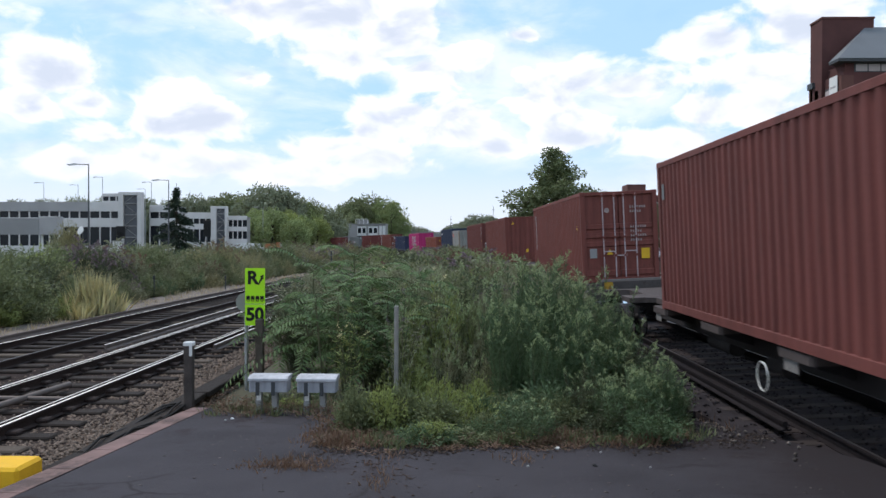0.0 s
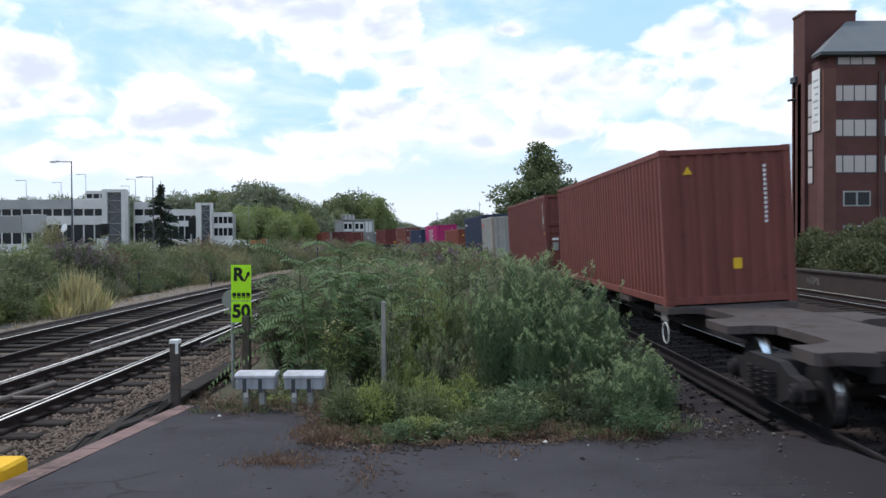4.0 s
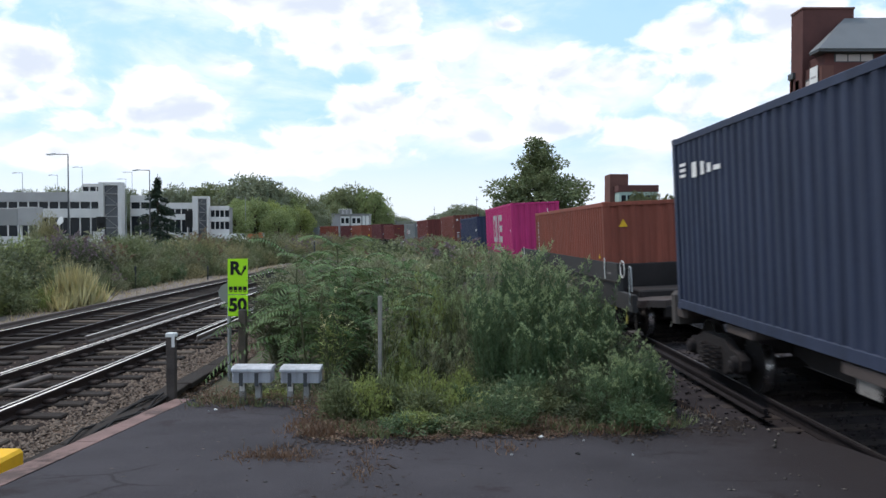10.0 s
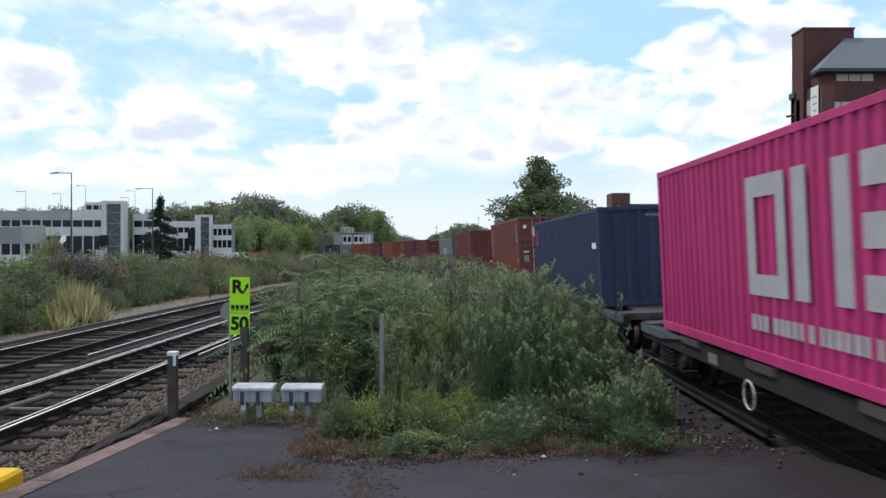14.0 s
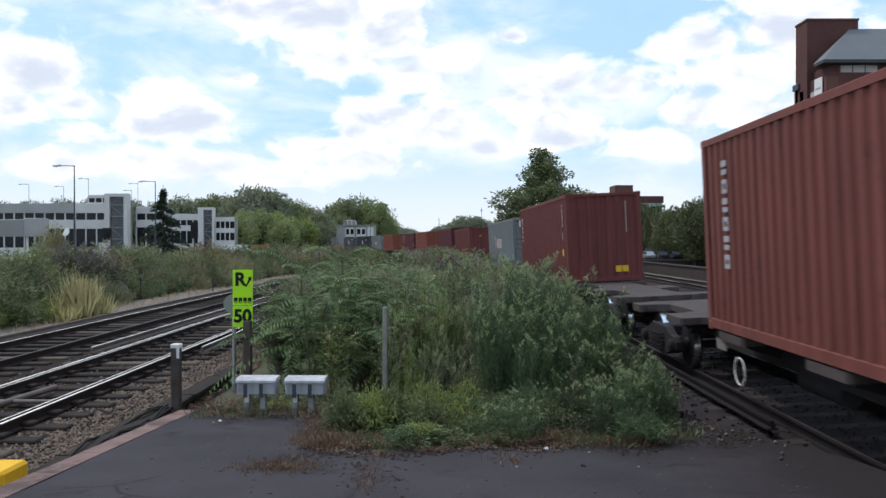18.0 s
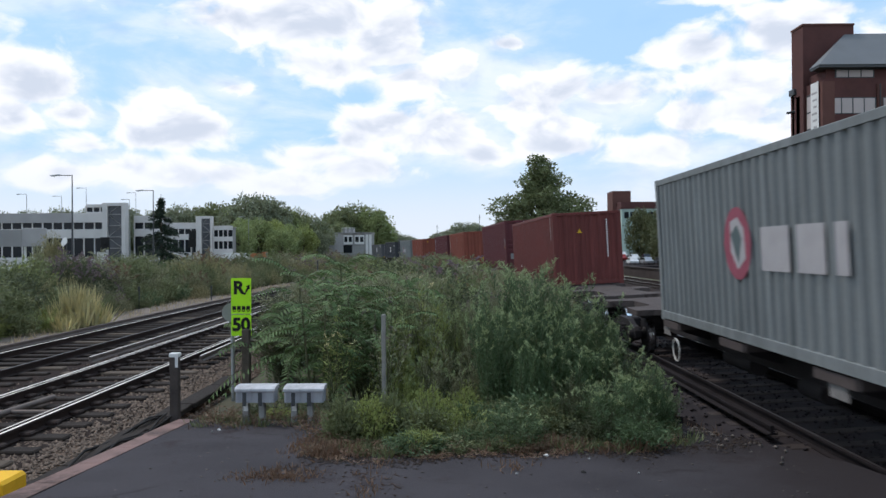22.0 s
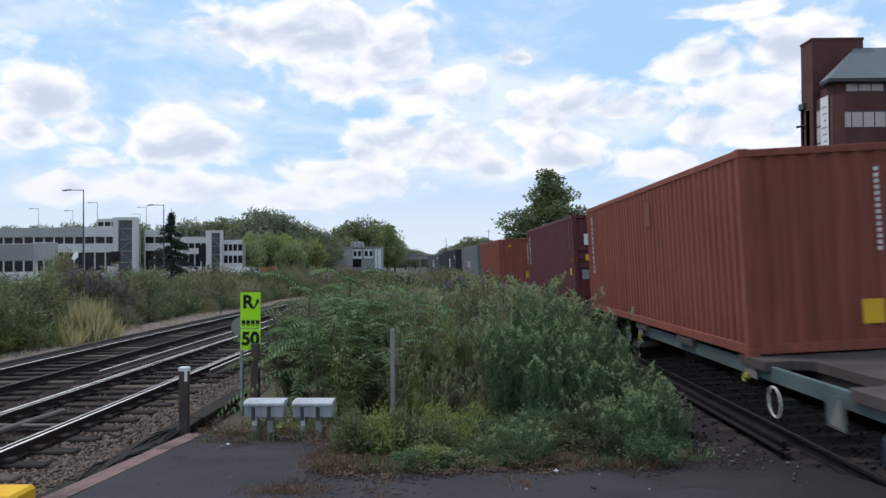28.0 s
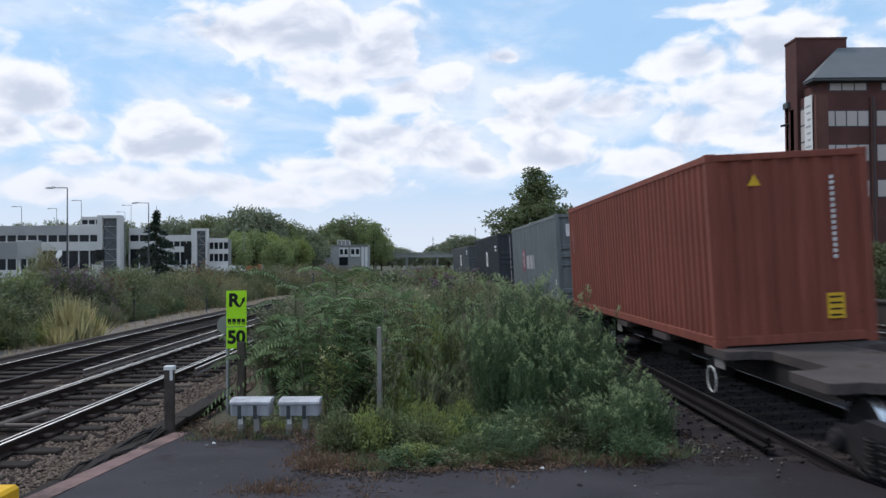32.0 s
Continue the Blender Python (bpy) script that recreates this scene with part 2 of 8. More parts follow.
def part(name, mesh, mat, parent, label="", m=None):
    """Links a Mesh (or ready mesh data) as one object under a thing or part."""
    me = mesh.data(name) if isinstance(mesh, Mesh) else mesh
    if not me.materials:
        me.materials.append(mat)
    ob = new(name, me)
    if me.materials[0] is not mat:
        ob.material_slots[0].link = "OBJECT"
        ob.material_slots[0].material = mat
    ob.parent = parent
    if m is not None:
        ob.matrix_basis = m
    if label:
        tagged(ob, label)
    return ob


def stuff(ob):
    return tagged(ob, kind="stuff")


def thing(name, label, category, m=None, group="", kind=""):
    ob = new(name)
    ob.empty_display_size = 0.2
    if m is not None:
        ob.matrix_basis = m
    return tagged(ob, label, category, group, kind)


def solid(name, mesh, mat, label="", category="", m=None, kind="", group=""):
    """A thing or piece of the setting that is one mesh."""
    ob = part(name, mesh, mat, None, "", m)
    return tagged(ob, label, category, group, kind)


def words(name, body, size, mat, parent, m, bold=0.0, width=None, depth=0.002):
    cu = bpy.data.curves.new(name, "FONT")
    cu.body, cu.size, cu.extrude, cu.offset = body, size, depth, bold
    cu.align_x, cu.align_y = "CENTER", "CENTER"
    ob = bpy.data.objects.new(name, cu)
    scene.collection.objects.link(ob)
    bpy.context.view_layer.update()
    me = bpy.data.meshes.new_from_object(ob.evaluated_get(bpy.context.evaluated_depsgraph_get()))
    bpy.data.objects.remove(ob)
    if width and me.vertices:
        xs = [q.co.x for q in me.vertices]
        k = width / (max(xs) - min(xs))
        for q in me.vertices:
            q.co.x *= k
    me.materials.clear()
    me.materials.append(mat)
    return part(name, me, mat, parent, "", m)


# ---- paints and surfaces ----
def tarmac_material():
    """Worn tarmac: patches, dark stains, thin cracks and pale grit."""
    ma = material("tarmac", (0.054, 0.0495, 0.0545), 0.95, spec=0.1, var=0.38, scale=0.9, grain=220, bump=0.6, spot=(0.036, 0.028, 0.029), spot_amount=0.45, spot_scale=1.3)
    nt = ma.node_tree
    N, L = nt.nodes.new, nt.links.new
    b = nt.nodes["Principled BSDF"]
    col = b.inputs["Base Color"].links[0].from_socket
    co = N("ShaderNodeTexCoord")
    wob = N("ShaderNodeTexNoise")
    wob.inputs["Scale"].default_value, wob.inputs["Detail"].default_value = 2.5, 5
    L(co.outputs["Object"], wob.inputs["Vector"])
    shift = N("ShaderNodeMix")
    shift.data_type = "RGBA"
    shift.inputs["Factor"].default_value = 0.25
    L(co.outputs["Object"], shift.inputs[6])
    L(wob.outputs["Color"], shift.inputs[7])
    vor = N("ShaderNodeTexVoronoi")
    vor.feature = "DISTANCE_TO_EDGE"
    vor.inputs["Scale"].default_value = 0.75
    L(shift.outputs[2], vor.inputs["Vector"])
    crack = N("ShaderNodeMapRange")
    crack.inputs["From Min"].default_value, crack.inputs["From Max"].default_value = 0.003, 0.016
    crack.inputs["To Min"].default_value, crack.inputs["To Max"].default_value = 0.55, 0.0
    L(vor.outputs["Distance"], crack.inputs["Value"])
    gate = N("ShaderNodeMapRange")
    gate.inputs["From Min"].default_value, gate.inputs["From Max"].default_value = 0.5, 0.6
    big = N("ShaderNodeTexNoise")
    big.inputs["Scale"].default_value = 0.55
    L(co.outputs["Object"], big.inputs["Vector"])
    L(big.outputs["Fac"], gate.inputs["Value"])
    both = N("ShaderNodeMath")
    both.operation = "MULTIPLY"
    L(crack.outputs[0], both.inputs[0])
    L(gate.outputs[0], both.inputs[1])
    m1 = N("ShaderNodeMix")
    m1.data_type = "RGBA"
    L(both.outputs[0], m1.inputs["Factor"])
    L(col, m1.inputs[6])
    m1.inputs[7].default_value = (0.022, 0.02, 0.018, 1)
    grit = N("ShaderNodeTexVoronoi")
    grit.inputs["Scale"].default_value = 42
    L(co.outputs["Object"], grit.inputs["Vector"])
    gr = N("ShaderNodeMapRange")
    gr.inputs["From Min"].default_value, gr.inputs["From Max"].default_value = 0.1, 0.18
    gr.inputs["To Min"].default_value, gr.inputs["To Max"].default_value = 0.45, 0.0
    L(grit.outputs["Distance"], gr.inputs["Value"])
    m2 = N("ShaderNodeMix")
    m2.data_type = "RGBA"
    L(gr.outputs[0], m2.inputs["Factor"])
    L(m1.outputs[2], m2.inputs[6])
    m2.inputs[7].default_value = (0.14, 0.125, 0.11, 1)
    # darker brown towards the side where the trains pass, with a ragged border
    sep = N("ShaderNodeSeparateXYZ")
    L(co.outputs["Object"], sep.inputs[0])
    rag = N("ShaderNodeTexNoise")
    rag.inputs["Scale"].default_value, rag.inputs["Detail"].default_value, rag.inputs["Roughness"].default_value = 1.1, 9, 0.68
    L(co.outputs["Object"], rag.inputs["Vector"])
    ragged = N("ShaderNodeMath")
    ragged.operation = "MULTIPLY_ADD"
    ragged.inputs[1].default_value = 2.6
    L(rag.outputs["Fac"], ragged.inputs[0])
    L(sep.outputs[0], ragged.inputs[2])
    train_side = N("ShaderNodeMapRange")
    train_side.inputs["From Min"].default_value, train_side.inputs["From Max"].default_value = 3.1, 4.7
    train_side.inputs["To Min"].default_value, train_side.inputs["To Max"].default_value = 0.0, 0.85
    L(ragged.outputs[0], train_side.inputs["Value"])
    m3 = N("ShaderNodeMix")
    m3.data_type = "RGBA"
    L(train_side.outputs[0], m3.inputs["Factor"])
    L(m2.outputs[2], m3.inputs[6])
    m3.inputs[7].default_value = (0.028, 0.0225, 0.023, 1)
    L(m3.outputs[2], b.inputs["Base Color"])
    return ma



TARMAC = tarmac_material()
BALLAST = material("ballast", (0.026, 0.0175, 0.0145), 0.95, spec=0.1, var=0.5, scale=1.5, grain=28, bump=1.0, spot=(0.044, 0.031, 0.025), spot_amount=0.5, spot_scale=0.6)
STONE = material("ballast_stone", (0.17, 0.128, 0.1), 0.95, var=0.55, scale=5, island=0.9, bump=0.3)
GRAVEL = material("brown_gravel", (0.085, 0.058, 0.042), 0.95, var=0.6, scale=3, grain=26, bump=1.0, spot=(0.03, 0.022, 0.018), spot_amount=0.45, spot_scale=9)
CESS = material("pale_gravel", (0.175, 0.145, 0.12), 0.95, var=0.5, scale=1.2, grain=24, bump=0.8, spot=(0.09, 0.075, 0.055), spot_amount=0.5, spot_scale=1.6)
# bed of the train's track: grime plus the wagons' shade, put into the colour
OILY_SHADE = material("oily_shaded_ballast", (0.036, 0.031, 0.033), 0.9, var=0.5, scale=1.5, grain=30, bump=1.0, spot=(0.02, 0.017, 0.015), spot_amount=0.2, spec=0.06)
SOIL = material("soil", (0.09, 0.085, 0.055), 0.95, var=0.5, scale=0.3, grain=8, bump=0.6, spot=(0.05, 0.075, 0.03), spot_amount=0.6, spot_scale=0.15)
RAILDULL = material("dull_rail_head", (0.1, 0.09, 0.088), 0.45, 0.7, var=0.3, bump=0.1)
RAILTOP = material("polished_steel", (0.85, 0.8, 0.75), 0.55, 1.0, var=0.15, bump=0)
# rail and, below, sleeper colours that include shade from the train above
SHADE_RAIL = material("oily_shaded_rail", (0.023, 0.0195, 0.0205), 0.8, 0.1, var=0.35, scale=4, bump=0.4, spec=0.06)
RAILSIDE = material("rusty_rail", (0.032, 0.021, 0.018), 0.85, 0.2, var=0.35, scale=4, bump=0.4)
CONDUCTOR = material("conductor_rail", (0.16, 0.13, 0.115), 0.7, 0.4, var=0.3, scale=3)
SLEEPER_M = material("old_concrete", (0.1, 0.078, 0.06), 0.95, var=0.3, scale=4, bump=0.5, rand=0.4)
SHADE_TIMBER = material("oily_shaded_timber", (0.055, 0.046, 0.044), 0.85, var=0.4, scale=3, bump=0.5, spec=0.06)
TIMBER = material("dark_timber", (0.026, 0.0195, 0.016), 0.9, var=0.35, scale=3, bump=0.5, rand=0.4)
COPING = material("pink_coping", (0.195, 0.125, 0.112), 0.9, var=0.35, scale=2.5, grain=90, bump=0.4, spot=(0.09, 0.062, 0.055), spot_amount=0.62)
YELLOW = material("yellow_paint", (0.75, 0.42, 0.02), 0.7, var=0.15, scale=4, bump=0.2, spot=(0.3, 0.2, 0.06), spot_amount=0.2)
CABLE = material("black_cable", (0.02, 0.018, 0.017), 0.9, var=0.3, bump=0.1)
WAGON = material("grimy_wagon_frame", (0.026, 0.0225, 0.0225), 0.8, 0.0, var=0.5, scale=1.5, bump=0.3, spot=(0.06, 0.044, 0.036), spot_amount=0.3, spot_scale=2)
BOGIE = material("oily_bogie_steel", (0.0235, 0.0205, 0.0215), 0.85, var=0.5, scale=3, bump=0.3, spot=(0.035, 0.027, 0.023), spot_amount=0.3, spot_scale=5)
DECK = material("worn_wagon_deck", (0.082, 0.068, 0.064), 0.95, spec=0.12, var=0.4, scale=1.2, bump=0.4, spot=(0.05, 0.036, 0.031), spot_amount=0.5)
ENDGREY = material("grimy_grey_beam", (0.068, 0.061, 0.058), 0.8, var=0.4, scale=2, bump=0.3, spot=(0.04, 0.03, 0.025), spot_amount=0.45, spot_scale=2.2)
POCKET = material("grimy_pocket_girder", (0.038, 0.0362, 0.0362), 0.75, var=0.35, scale=0.9, bump=0.2, spot=(0.045, 0.033, 0.028), spot_amount=0.4, spot_scale=1.1)
TEAL = material("teal_wagon_paint", (0.085, 0.115, 0.118), 0.65, var=0.3, scale=1.5, spot=(0.05, 0.045, 0.04), spot_amount=0.4)
WHEEL = material("wheel_steel", (0.021, 0.0185, 0.019), 0.7, 0.3, var=0.4, bump=0.1)
TREAD = material("bright_wheel_tread", (0.93, 0.93, 0.94), 0.28, 1.0, var=0.1, bump=0)
CREAM = material("white_handwheel_paint", (0.72, 0.71, 0.66), 0.6, var=0.2, spot=(0.3, 0.25, 0.2), spot_amount=0.2)
WHITE = material("white_stencil", (0.72, 0.71, 0.69), 0.7, var=0.15, bump=0)
STICKER = material("yellow_sticker", (0.66, 0.4, 0.025), 0.6, var=0.1, bump=0)
BLACK = material("black_marking", (0.015, 0.015, 0.015), 0.6, bump=0)
LESSOR = material("crimson_panel", (0.3, 0.022, 0.03), 0.6, var=0.15, bump=0)
REDM = material("red_marking", (0.55, 0.05, 0.035), 0.6, var=0.15, bump=0)
SHADE_PRINT = material("grimy_data_panel", (0.2, 0.19, 0.18), 0.8, var=0.4, scale=6, spot=(0.05, 0.045, 0.04), spot_amount=0.5, spot_scale=9)
DULLYELLOW = material("grimy_yellow_paint", (0.4, 0.24, 0.03), 0.75, var=0.3, scale=5, spot=(0.09, 0.07, 0.045), spot_amount=0.45, spot_scale=5)
LOCKBAR = material("dull_locking_bar", (0.47, 0.4, 0.4), 0.6, 0.2, var=0.35, scale=4, bump=0.1)
TAG = material("yellow_lever_paint", (0.34, 0.32, 0.075), 0.6, var=0.25, scale=6, spot=(0.2, 0.17, 0.06), spot_amount=0.3, spot_scale=9)
GALV = material("galvanised_steel", (0.42, 0.43, 0.43), 0.5, 0.7, var=0.2, bump=0.1)


def paint(name, c, rust=0.25, var=0.16):
    """Weathered container paint: rust spots and dirt that has run down the sheets."""
    ma = material(name, c, 0.68, spec=0.25, var=var, scale=0.7, grain=25, bump=0.12, spot=(c[0] * 0.35 + 0.06, c[1] * 0.3 + 0.03, c[2] * 0.3 + 0.022), spot_amount=rust, spot_scale=1.6)
    nt = ma.node_tree
    N, L = nt.nodes.new, nt.links.new
    b = nt.nodes["Principled BSDF"]
    src = b.inputs["Base Color"].links[0].from_socket
    co, mp, nz, mr, mx = N("ShaderNodeTexCoord"), N("ShaderNodeMapping"), N("ShaderNodeTexNoise"), N("ShaderNodeMapRange"), N("ShaderNodeVectorMath")
    mp.inputs["Scale"].default_value = (7.0, 7.0, 0.45)
    nz.inputs["Scale"].default_value, nz.inputs["Detail"].default_value, nz.inputs["Roughness"].default_value = 1.0, 6, 0.65
    mr.inputs["From Min"].default_value, mr.inputs["From Max"].default_value = 0.3, 0.7
    mr.inputs["To Min"].default_value, mr.inputs["To Max"].default_value = 0.68, 1.08
    mx.operation = "SCALE"
    L(co.outputs["Object"], mp.inputs[0])
    L(mp.outputs[0], nz.inputs["Vector"])
    L(nz.outputs["Fac"], mr.inputs["Value"])
    L(src, mx.inputs[0])
    L(mr.outputs[0], mx.inputs["Scale"])
    L(mx.outputs[0], b.inputs["Base Color"])
    return ma


BROWN = paint("oxide_brown_paint", (0.165, 0.052, 0.043))
RUSTY = paint("faded_oxide_paint", (0.192, 0.06, 0.047), 0.35)
MAROON = paint("maroon_paint", (0.128, 0.038, 0.043))
RED = paint("dull_red_paint", (0.158, 0.044, 0.039))
ORANGE = paint("orange_red_paint", (0.245, 0.072, 0.048))
PINK = paint("magenta_paint", (0.49, 0.036, 0.165), 0.02, 0.08)
NAVY = paint("navy_paint", (0.037, 0.048, 0.085), 0.15)
BLUE = paint("dark_blue_paint", (0.036, 0.048, 0.095), 0.2)
CREAMY = paint("off_white_paint", (0.355, 0.345, 0.315), 0.3)
SLATY = paint("dark_slate_paint", (0.05, 0.054, 0.062), 0.15)
MIDGREY = paint("dull_grey_paint", (0.11, 0.113, 0.118), 0.15)
GREY = paint("blue_grey_paint", (0.195, 0.212, 0.213), 0.12)


# ---- the line that the train follows ----
X0, TH, K0, K1 = 5.219, -0.0138, 0.00134, 2.74e-6
CANT = 2.69


def travelled(t):
    """Metres run by the gently accelerating train."""
    return 8.9221 * t + 0.01578 * t ** 2 + 2.53e-5 * t ** 3


def line_at(s):
    """Place and heading of the curved line, s metres ahead."""
    n = 24
    x, y = X0, 0.0
    for i in range(n):
        u = s * (i + 0.5) / n
        h = TH + K0 * u + K1 * u * u / 2 if u > -40 else TH - 40 * K0
        x -= math.sin(h) * s / n
        y += math.cos(h) * s / n
    h = TH + K0 * s + K1 * s * s / 2 if s > -40 else TH - 40 * K0
    return x, y, h


def on_line(s, z=0.0):
    x, y, h = line_at(s)
    return pose(x, y, 0, 0, 0, math.degrees(h) - 90) @ pose(0, 0, 0, CANT, 0, 0) @ pose(0, 0, z)


MOVERS = []


# ---- ground ----
def sheet(name, xs, ys, fz, mat, **k):
    me = Mesh()
    p = [(x, y, fz(x, y)) for y in ys for x in xs]
    w = len(xs)
    me.poly(p, [(j * w + i, j * w + i + 1, (j + 1) * w + i + 1, (j + 1) * w + i) for j in range(len(ys) - 1) for i in range(w - 1)], True)
    return solid(name, me, mat, kind="structure", **k)


def lift(x, y):
    z = -0.32
    if x > 18.5:
        z -= min(1.0, (x - 18.5) / 1.5) * 3.0
    z += 0.04 * noise.noise(Vector((x * 0.7, y * 0.7, 0))) if abs(x) < 30 and y < 80 else 0
    return z


sheet("ground", [-4000, -900, -300, -120, -60, -40, -30, -24, -20, -17, -14, -12, -10, -8, -6, -4, -2, 0, 2, 4, 6, 8, 10, 12, 14, 16, 18, 18.5, 20, 24, 40, 120, 400, 1200, 4000],
      [-400, -100, -40, -20, -10, 0, 4, 8, 10, 12, 14, 17, 20, 24, 28, 34, 40, 50, 60, 80, 110, 150, 220, 320, 600, 1200, 3000, 4500], lift, SOIL, label="dry weedy soil of the railway land", category="ground")


def ramp_z(y):
    return 0.65 - 0.065 * y if y > -2 else 0.78


RAMP_END = 11.3


def ramp_right(y):
    """The ragged edge of the tarmac on the side of the train."""
    return 3.62 + 0.46 * min(1.0, max(0.0, (9.2 - y) / 1.5)) - 0.42 * max(0.0, y - 9.2)


def build_ramp():
    me = Mesh()
    ys = [-30, -2, 0, 2, 4, 5, 6, 7, 8, 9, 10, RAMP_END]
    xs = [-3.55, -2.5, -1.2, 0, 1.2, 2.4, 3.3]

    def out(x, y):
        return x if x < 3.2 else ramp_right(y)
    w = len(xs)
    p = [(out(x, y), y, ramp_z(y) + 0.012 * noise.noise(Vector((x, y, 3)))) for y in ys for x in xs]
    me.poly(p, [(j * w + i, j * w + i + 1, (j + 1) * w + i + 1, (j + 1) * w + i) for j in range(len(ys) - 1) for i in range(w - 1)], True)
    # skirt down to the ground
    edge = [(xs[0], y) for y in ys] + [(x, RAMP_END) for x in xs[1:]] + [(out(xs[-1], y), y) for y in reversed(ys[:-1])]
    q = [(x, y, ramp_z(y)) for x, y in edge] + [(x, y, -0.5) for x, y in edge]
    n = len(edge)
    me.poly(q, [(i, i + 1, i + 1 + n, i + n) for i in range(n - 1)])
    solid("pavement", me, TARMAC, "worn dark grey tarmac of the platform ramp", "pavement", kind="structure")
    co = thing("coping", "faded pink edge stones along the platform ramp", "coping", kind="structure")
    y = -8.0
    while y < RAMP_END - 0.1:
        y1 = min(y + 0.9, RAMP_END)
        st = Mesh()
        a, b = ramp_z(y) + 0.006, ramp_z(y1) + 0.006
        x0, x1 = -3.8 + random.uniform(-0.015, 0.015), -3.552
        st.poly([(x0, y + 0.006, a - 0.25), (x1, y + 0.006, a - 0.25), (x1, y1 - 0.006, b - 0.25), (x0, y1 - 0.006, b - 0.25), (x0, y + 0.006, a), (x1, y + 0.006, a), (x1, y1 - 0.006, b), (x0, y1 - 0.006, b)],
                [(3, 2, 1, 0), (4, 5, 6, 7), (0, 1, 5, 4), (1, 2, 6, 5), (2, 3, 7, 6), (3, 0, 4, 7)])
        part("edge_stone", st, COPING, co)
        y = y1


build_ramp()


# ---- tracks ----
def rail_profile(w=0.036, head=0.038, h=0.159):
    """Bullhead-like outline of a rail, (across, up), top at 0."""
    return [(-0.07, -h), (0.07, -h), (0.07, -h + 0.012), (0.012, -h + 0.03), (0.012, -head - 0.012), (w, -head), (w, -0.006), (w - 0.008, -0.0005), (-w + 0.008, -0.0005), (-w, -0.006), (-w, -head), (-0.012, -head - 0.012), (-0.012, -h + 0.03), (-0.07, -h + 0.012)]


def sweep(fn, prof, ss, off, dz=0.0):
    me = Mesh()
    n = len(prof)
    p = []
    for s in ss:
        m = fn(s)
        p += [m @ Vector((0, off + a, b + dz)) for a, b in prof]
    k = len(ss)
    me.poly(p, [(j * n + i, j * n + (i + 1) % n, (j + 1) * n + (i + 1) % n, (j + 1) * n + i) for j in range(k - 1) for i in range(n)])
    me.poly(p[:n], [tuple(range(n))])
    me.poly(p[-n:], [tuple(range(n - 1, -1, -1))])
    return me


def ribbon(fn, ss, offs, fz):
    me = Mesh()
    w = len(offs)
    p = [fn(s) @ Vector((0, o, fz(s, o))) for s in ss for o in offs]
    return me.poly(p, [(j * w + i, j * w + i + 1, (j + 1) * w + i + 1, (j + 1) * w + i) for j in range(len(ss) - 1) for i in range(w - 1)], True)


def bend(y):
    return -max(0.0, y - 24) ** 2 / 1400


def left_line(xc, r=-700.0, start=24.0):
    def fn(s):
        d = max(0.0, s - start)
        return pose(xc - d * d / (2 * r), s, 0, 0, 0, math.degrees(math.atan(d / r)) + 90 - 180)
    return fn


def track(name, fn, s0, s1, mat_bed, mat_sleeper, label, tops=(0, 0), cond=None, check=False, curved_step=4.0, sleepers_to=70):
    t = thing(name, label, "railway track", kind="structure")
    n = int((s1 - s0) / curved_step) + 1
    ss = [s0 + (s1 - s0) * i / (n - 1) for i in range(n)]
    bed = ribbon(fn, ss, [-2.6, -1.9, -1.4, -0.9, -0.3, 0.3, 0.9, 1.4, 1.9, 2.6], lambda s, o: (-0.158 if mat_bed is OILY_SHADE else -0.185) - max(0.0, abs(o) - 1.5) * 0.16 + 0.025 * noise.noise(Vector((s * 1.3, o * 2.2, 1))))
    part("ballast_bed", bed, mat_bed, t)
    for side in (-1, 1):
        r = part("rail", sweep(fn, rail_profile(), ss, side * 0.7535), SHADE_RAIL if mat_bed is OILY_SHADE else RAILSIDE, t)
        part("rail_head", sweep(fn, [(-0.017, 0.0), (0.017, 0.0), (0.017, 0.0022), (-0.017, 0.0022)], ss, side * 0.7535), RAILDULL if side in tops else RAILTOP, r, "polished running surface")
        if check:
            c = part("check_rail", sweep(fn, rail_profile(0.03), ss, side * 0.652), RAILSIDE, t, "check rail close inside the running rail")
            part("rail_head", sweep(fn, [(-0.009, 0.0), (0.009, 0.0), (0.009, 0.0022), (-0.009, 0.0022)], ss, side * 0.652), RAILTOP, c)
    if cond:
        for off, a, b in cond:
            k = int((b - a) / curved_step) + 2
            sc = [a + (b - a) * i / (k - 1) for i in range(k)]
            c = part("conductor_rail", sweep(fn, rail_profile(0.026, 0.045, 0.12), sc, off, 0.076), SHADE_RAIL if mat_bed is OILY_SHADE else CONDUCTOR, t, "raised electric conductor rail")
            part("contact_face", sweep(fn, [(-0.014, 0.0), (0.014, 0.0), (0.014, 0.002), (-0.014, 0.002)], sc, off, 0.076), SHADE_RAIL if mat_bed is OILY_SHADE else RAILTOP if a > 10 else CONDUCTOR, c)
    sl = Mesh().box(-0.13, 0.13, -1.36, 1.36, -0.26, -0.148 if mat_bed is OILY_SHADE else -0.138, 0.02).data("sleeper")
    chair = Mesh().box(-0.1, 0.1, -0.2, 0.2, -0.15, -0.085, 0.02).data("rail_chair")
    s = s0
    while s < min(s1, sleepers_to):
        part("sleeper", sl, SLEEPER_M if mat_sleeper is SLEEPER_M and random.random() < 0.15 else (SHADE_TIMBER if mat_bed is OILY_SHADE else TIMBER), t, "", fn(s) @ pose(random.uniform(-0.02, 0.02), random.uniform(-0.04, 0.04), 0, 0, 0, random.uniform(-0.8, 0.8)))
        if check and s > 4 and s < 32:
            for side in (-1, 1):
                part("rail_chair", chair, RAILSIDE, t, "", fn(s) @ pose(0, side * 0.72, 0))
        s += 0.7
    return t


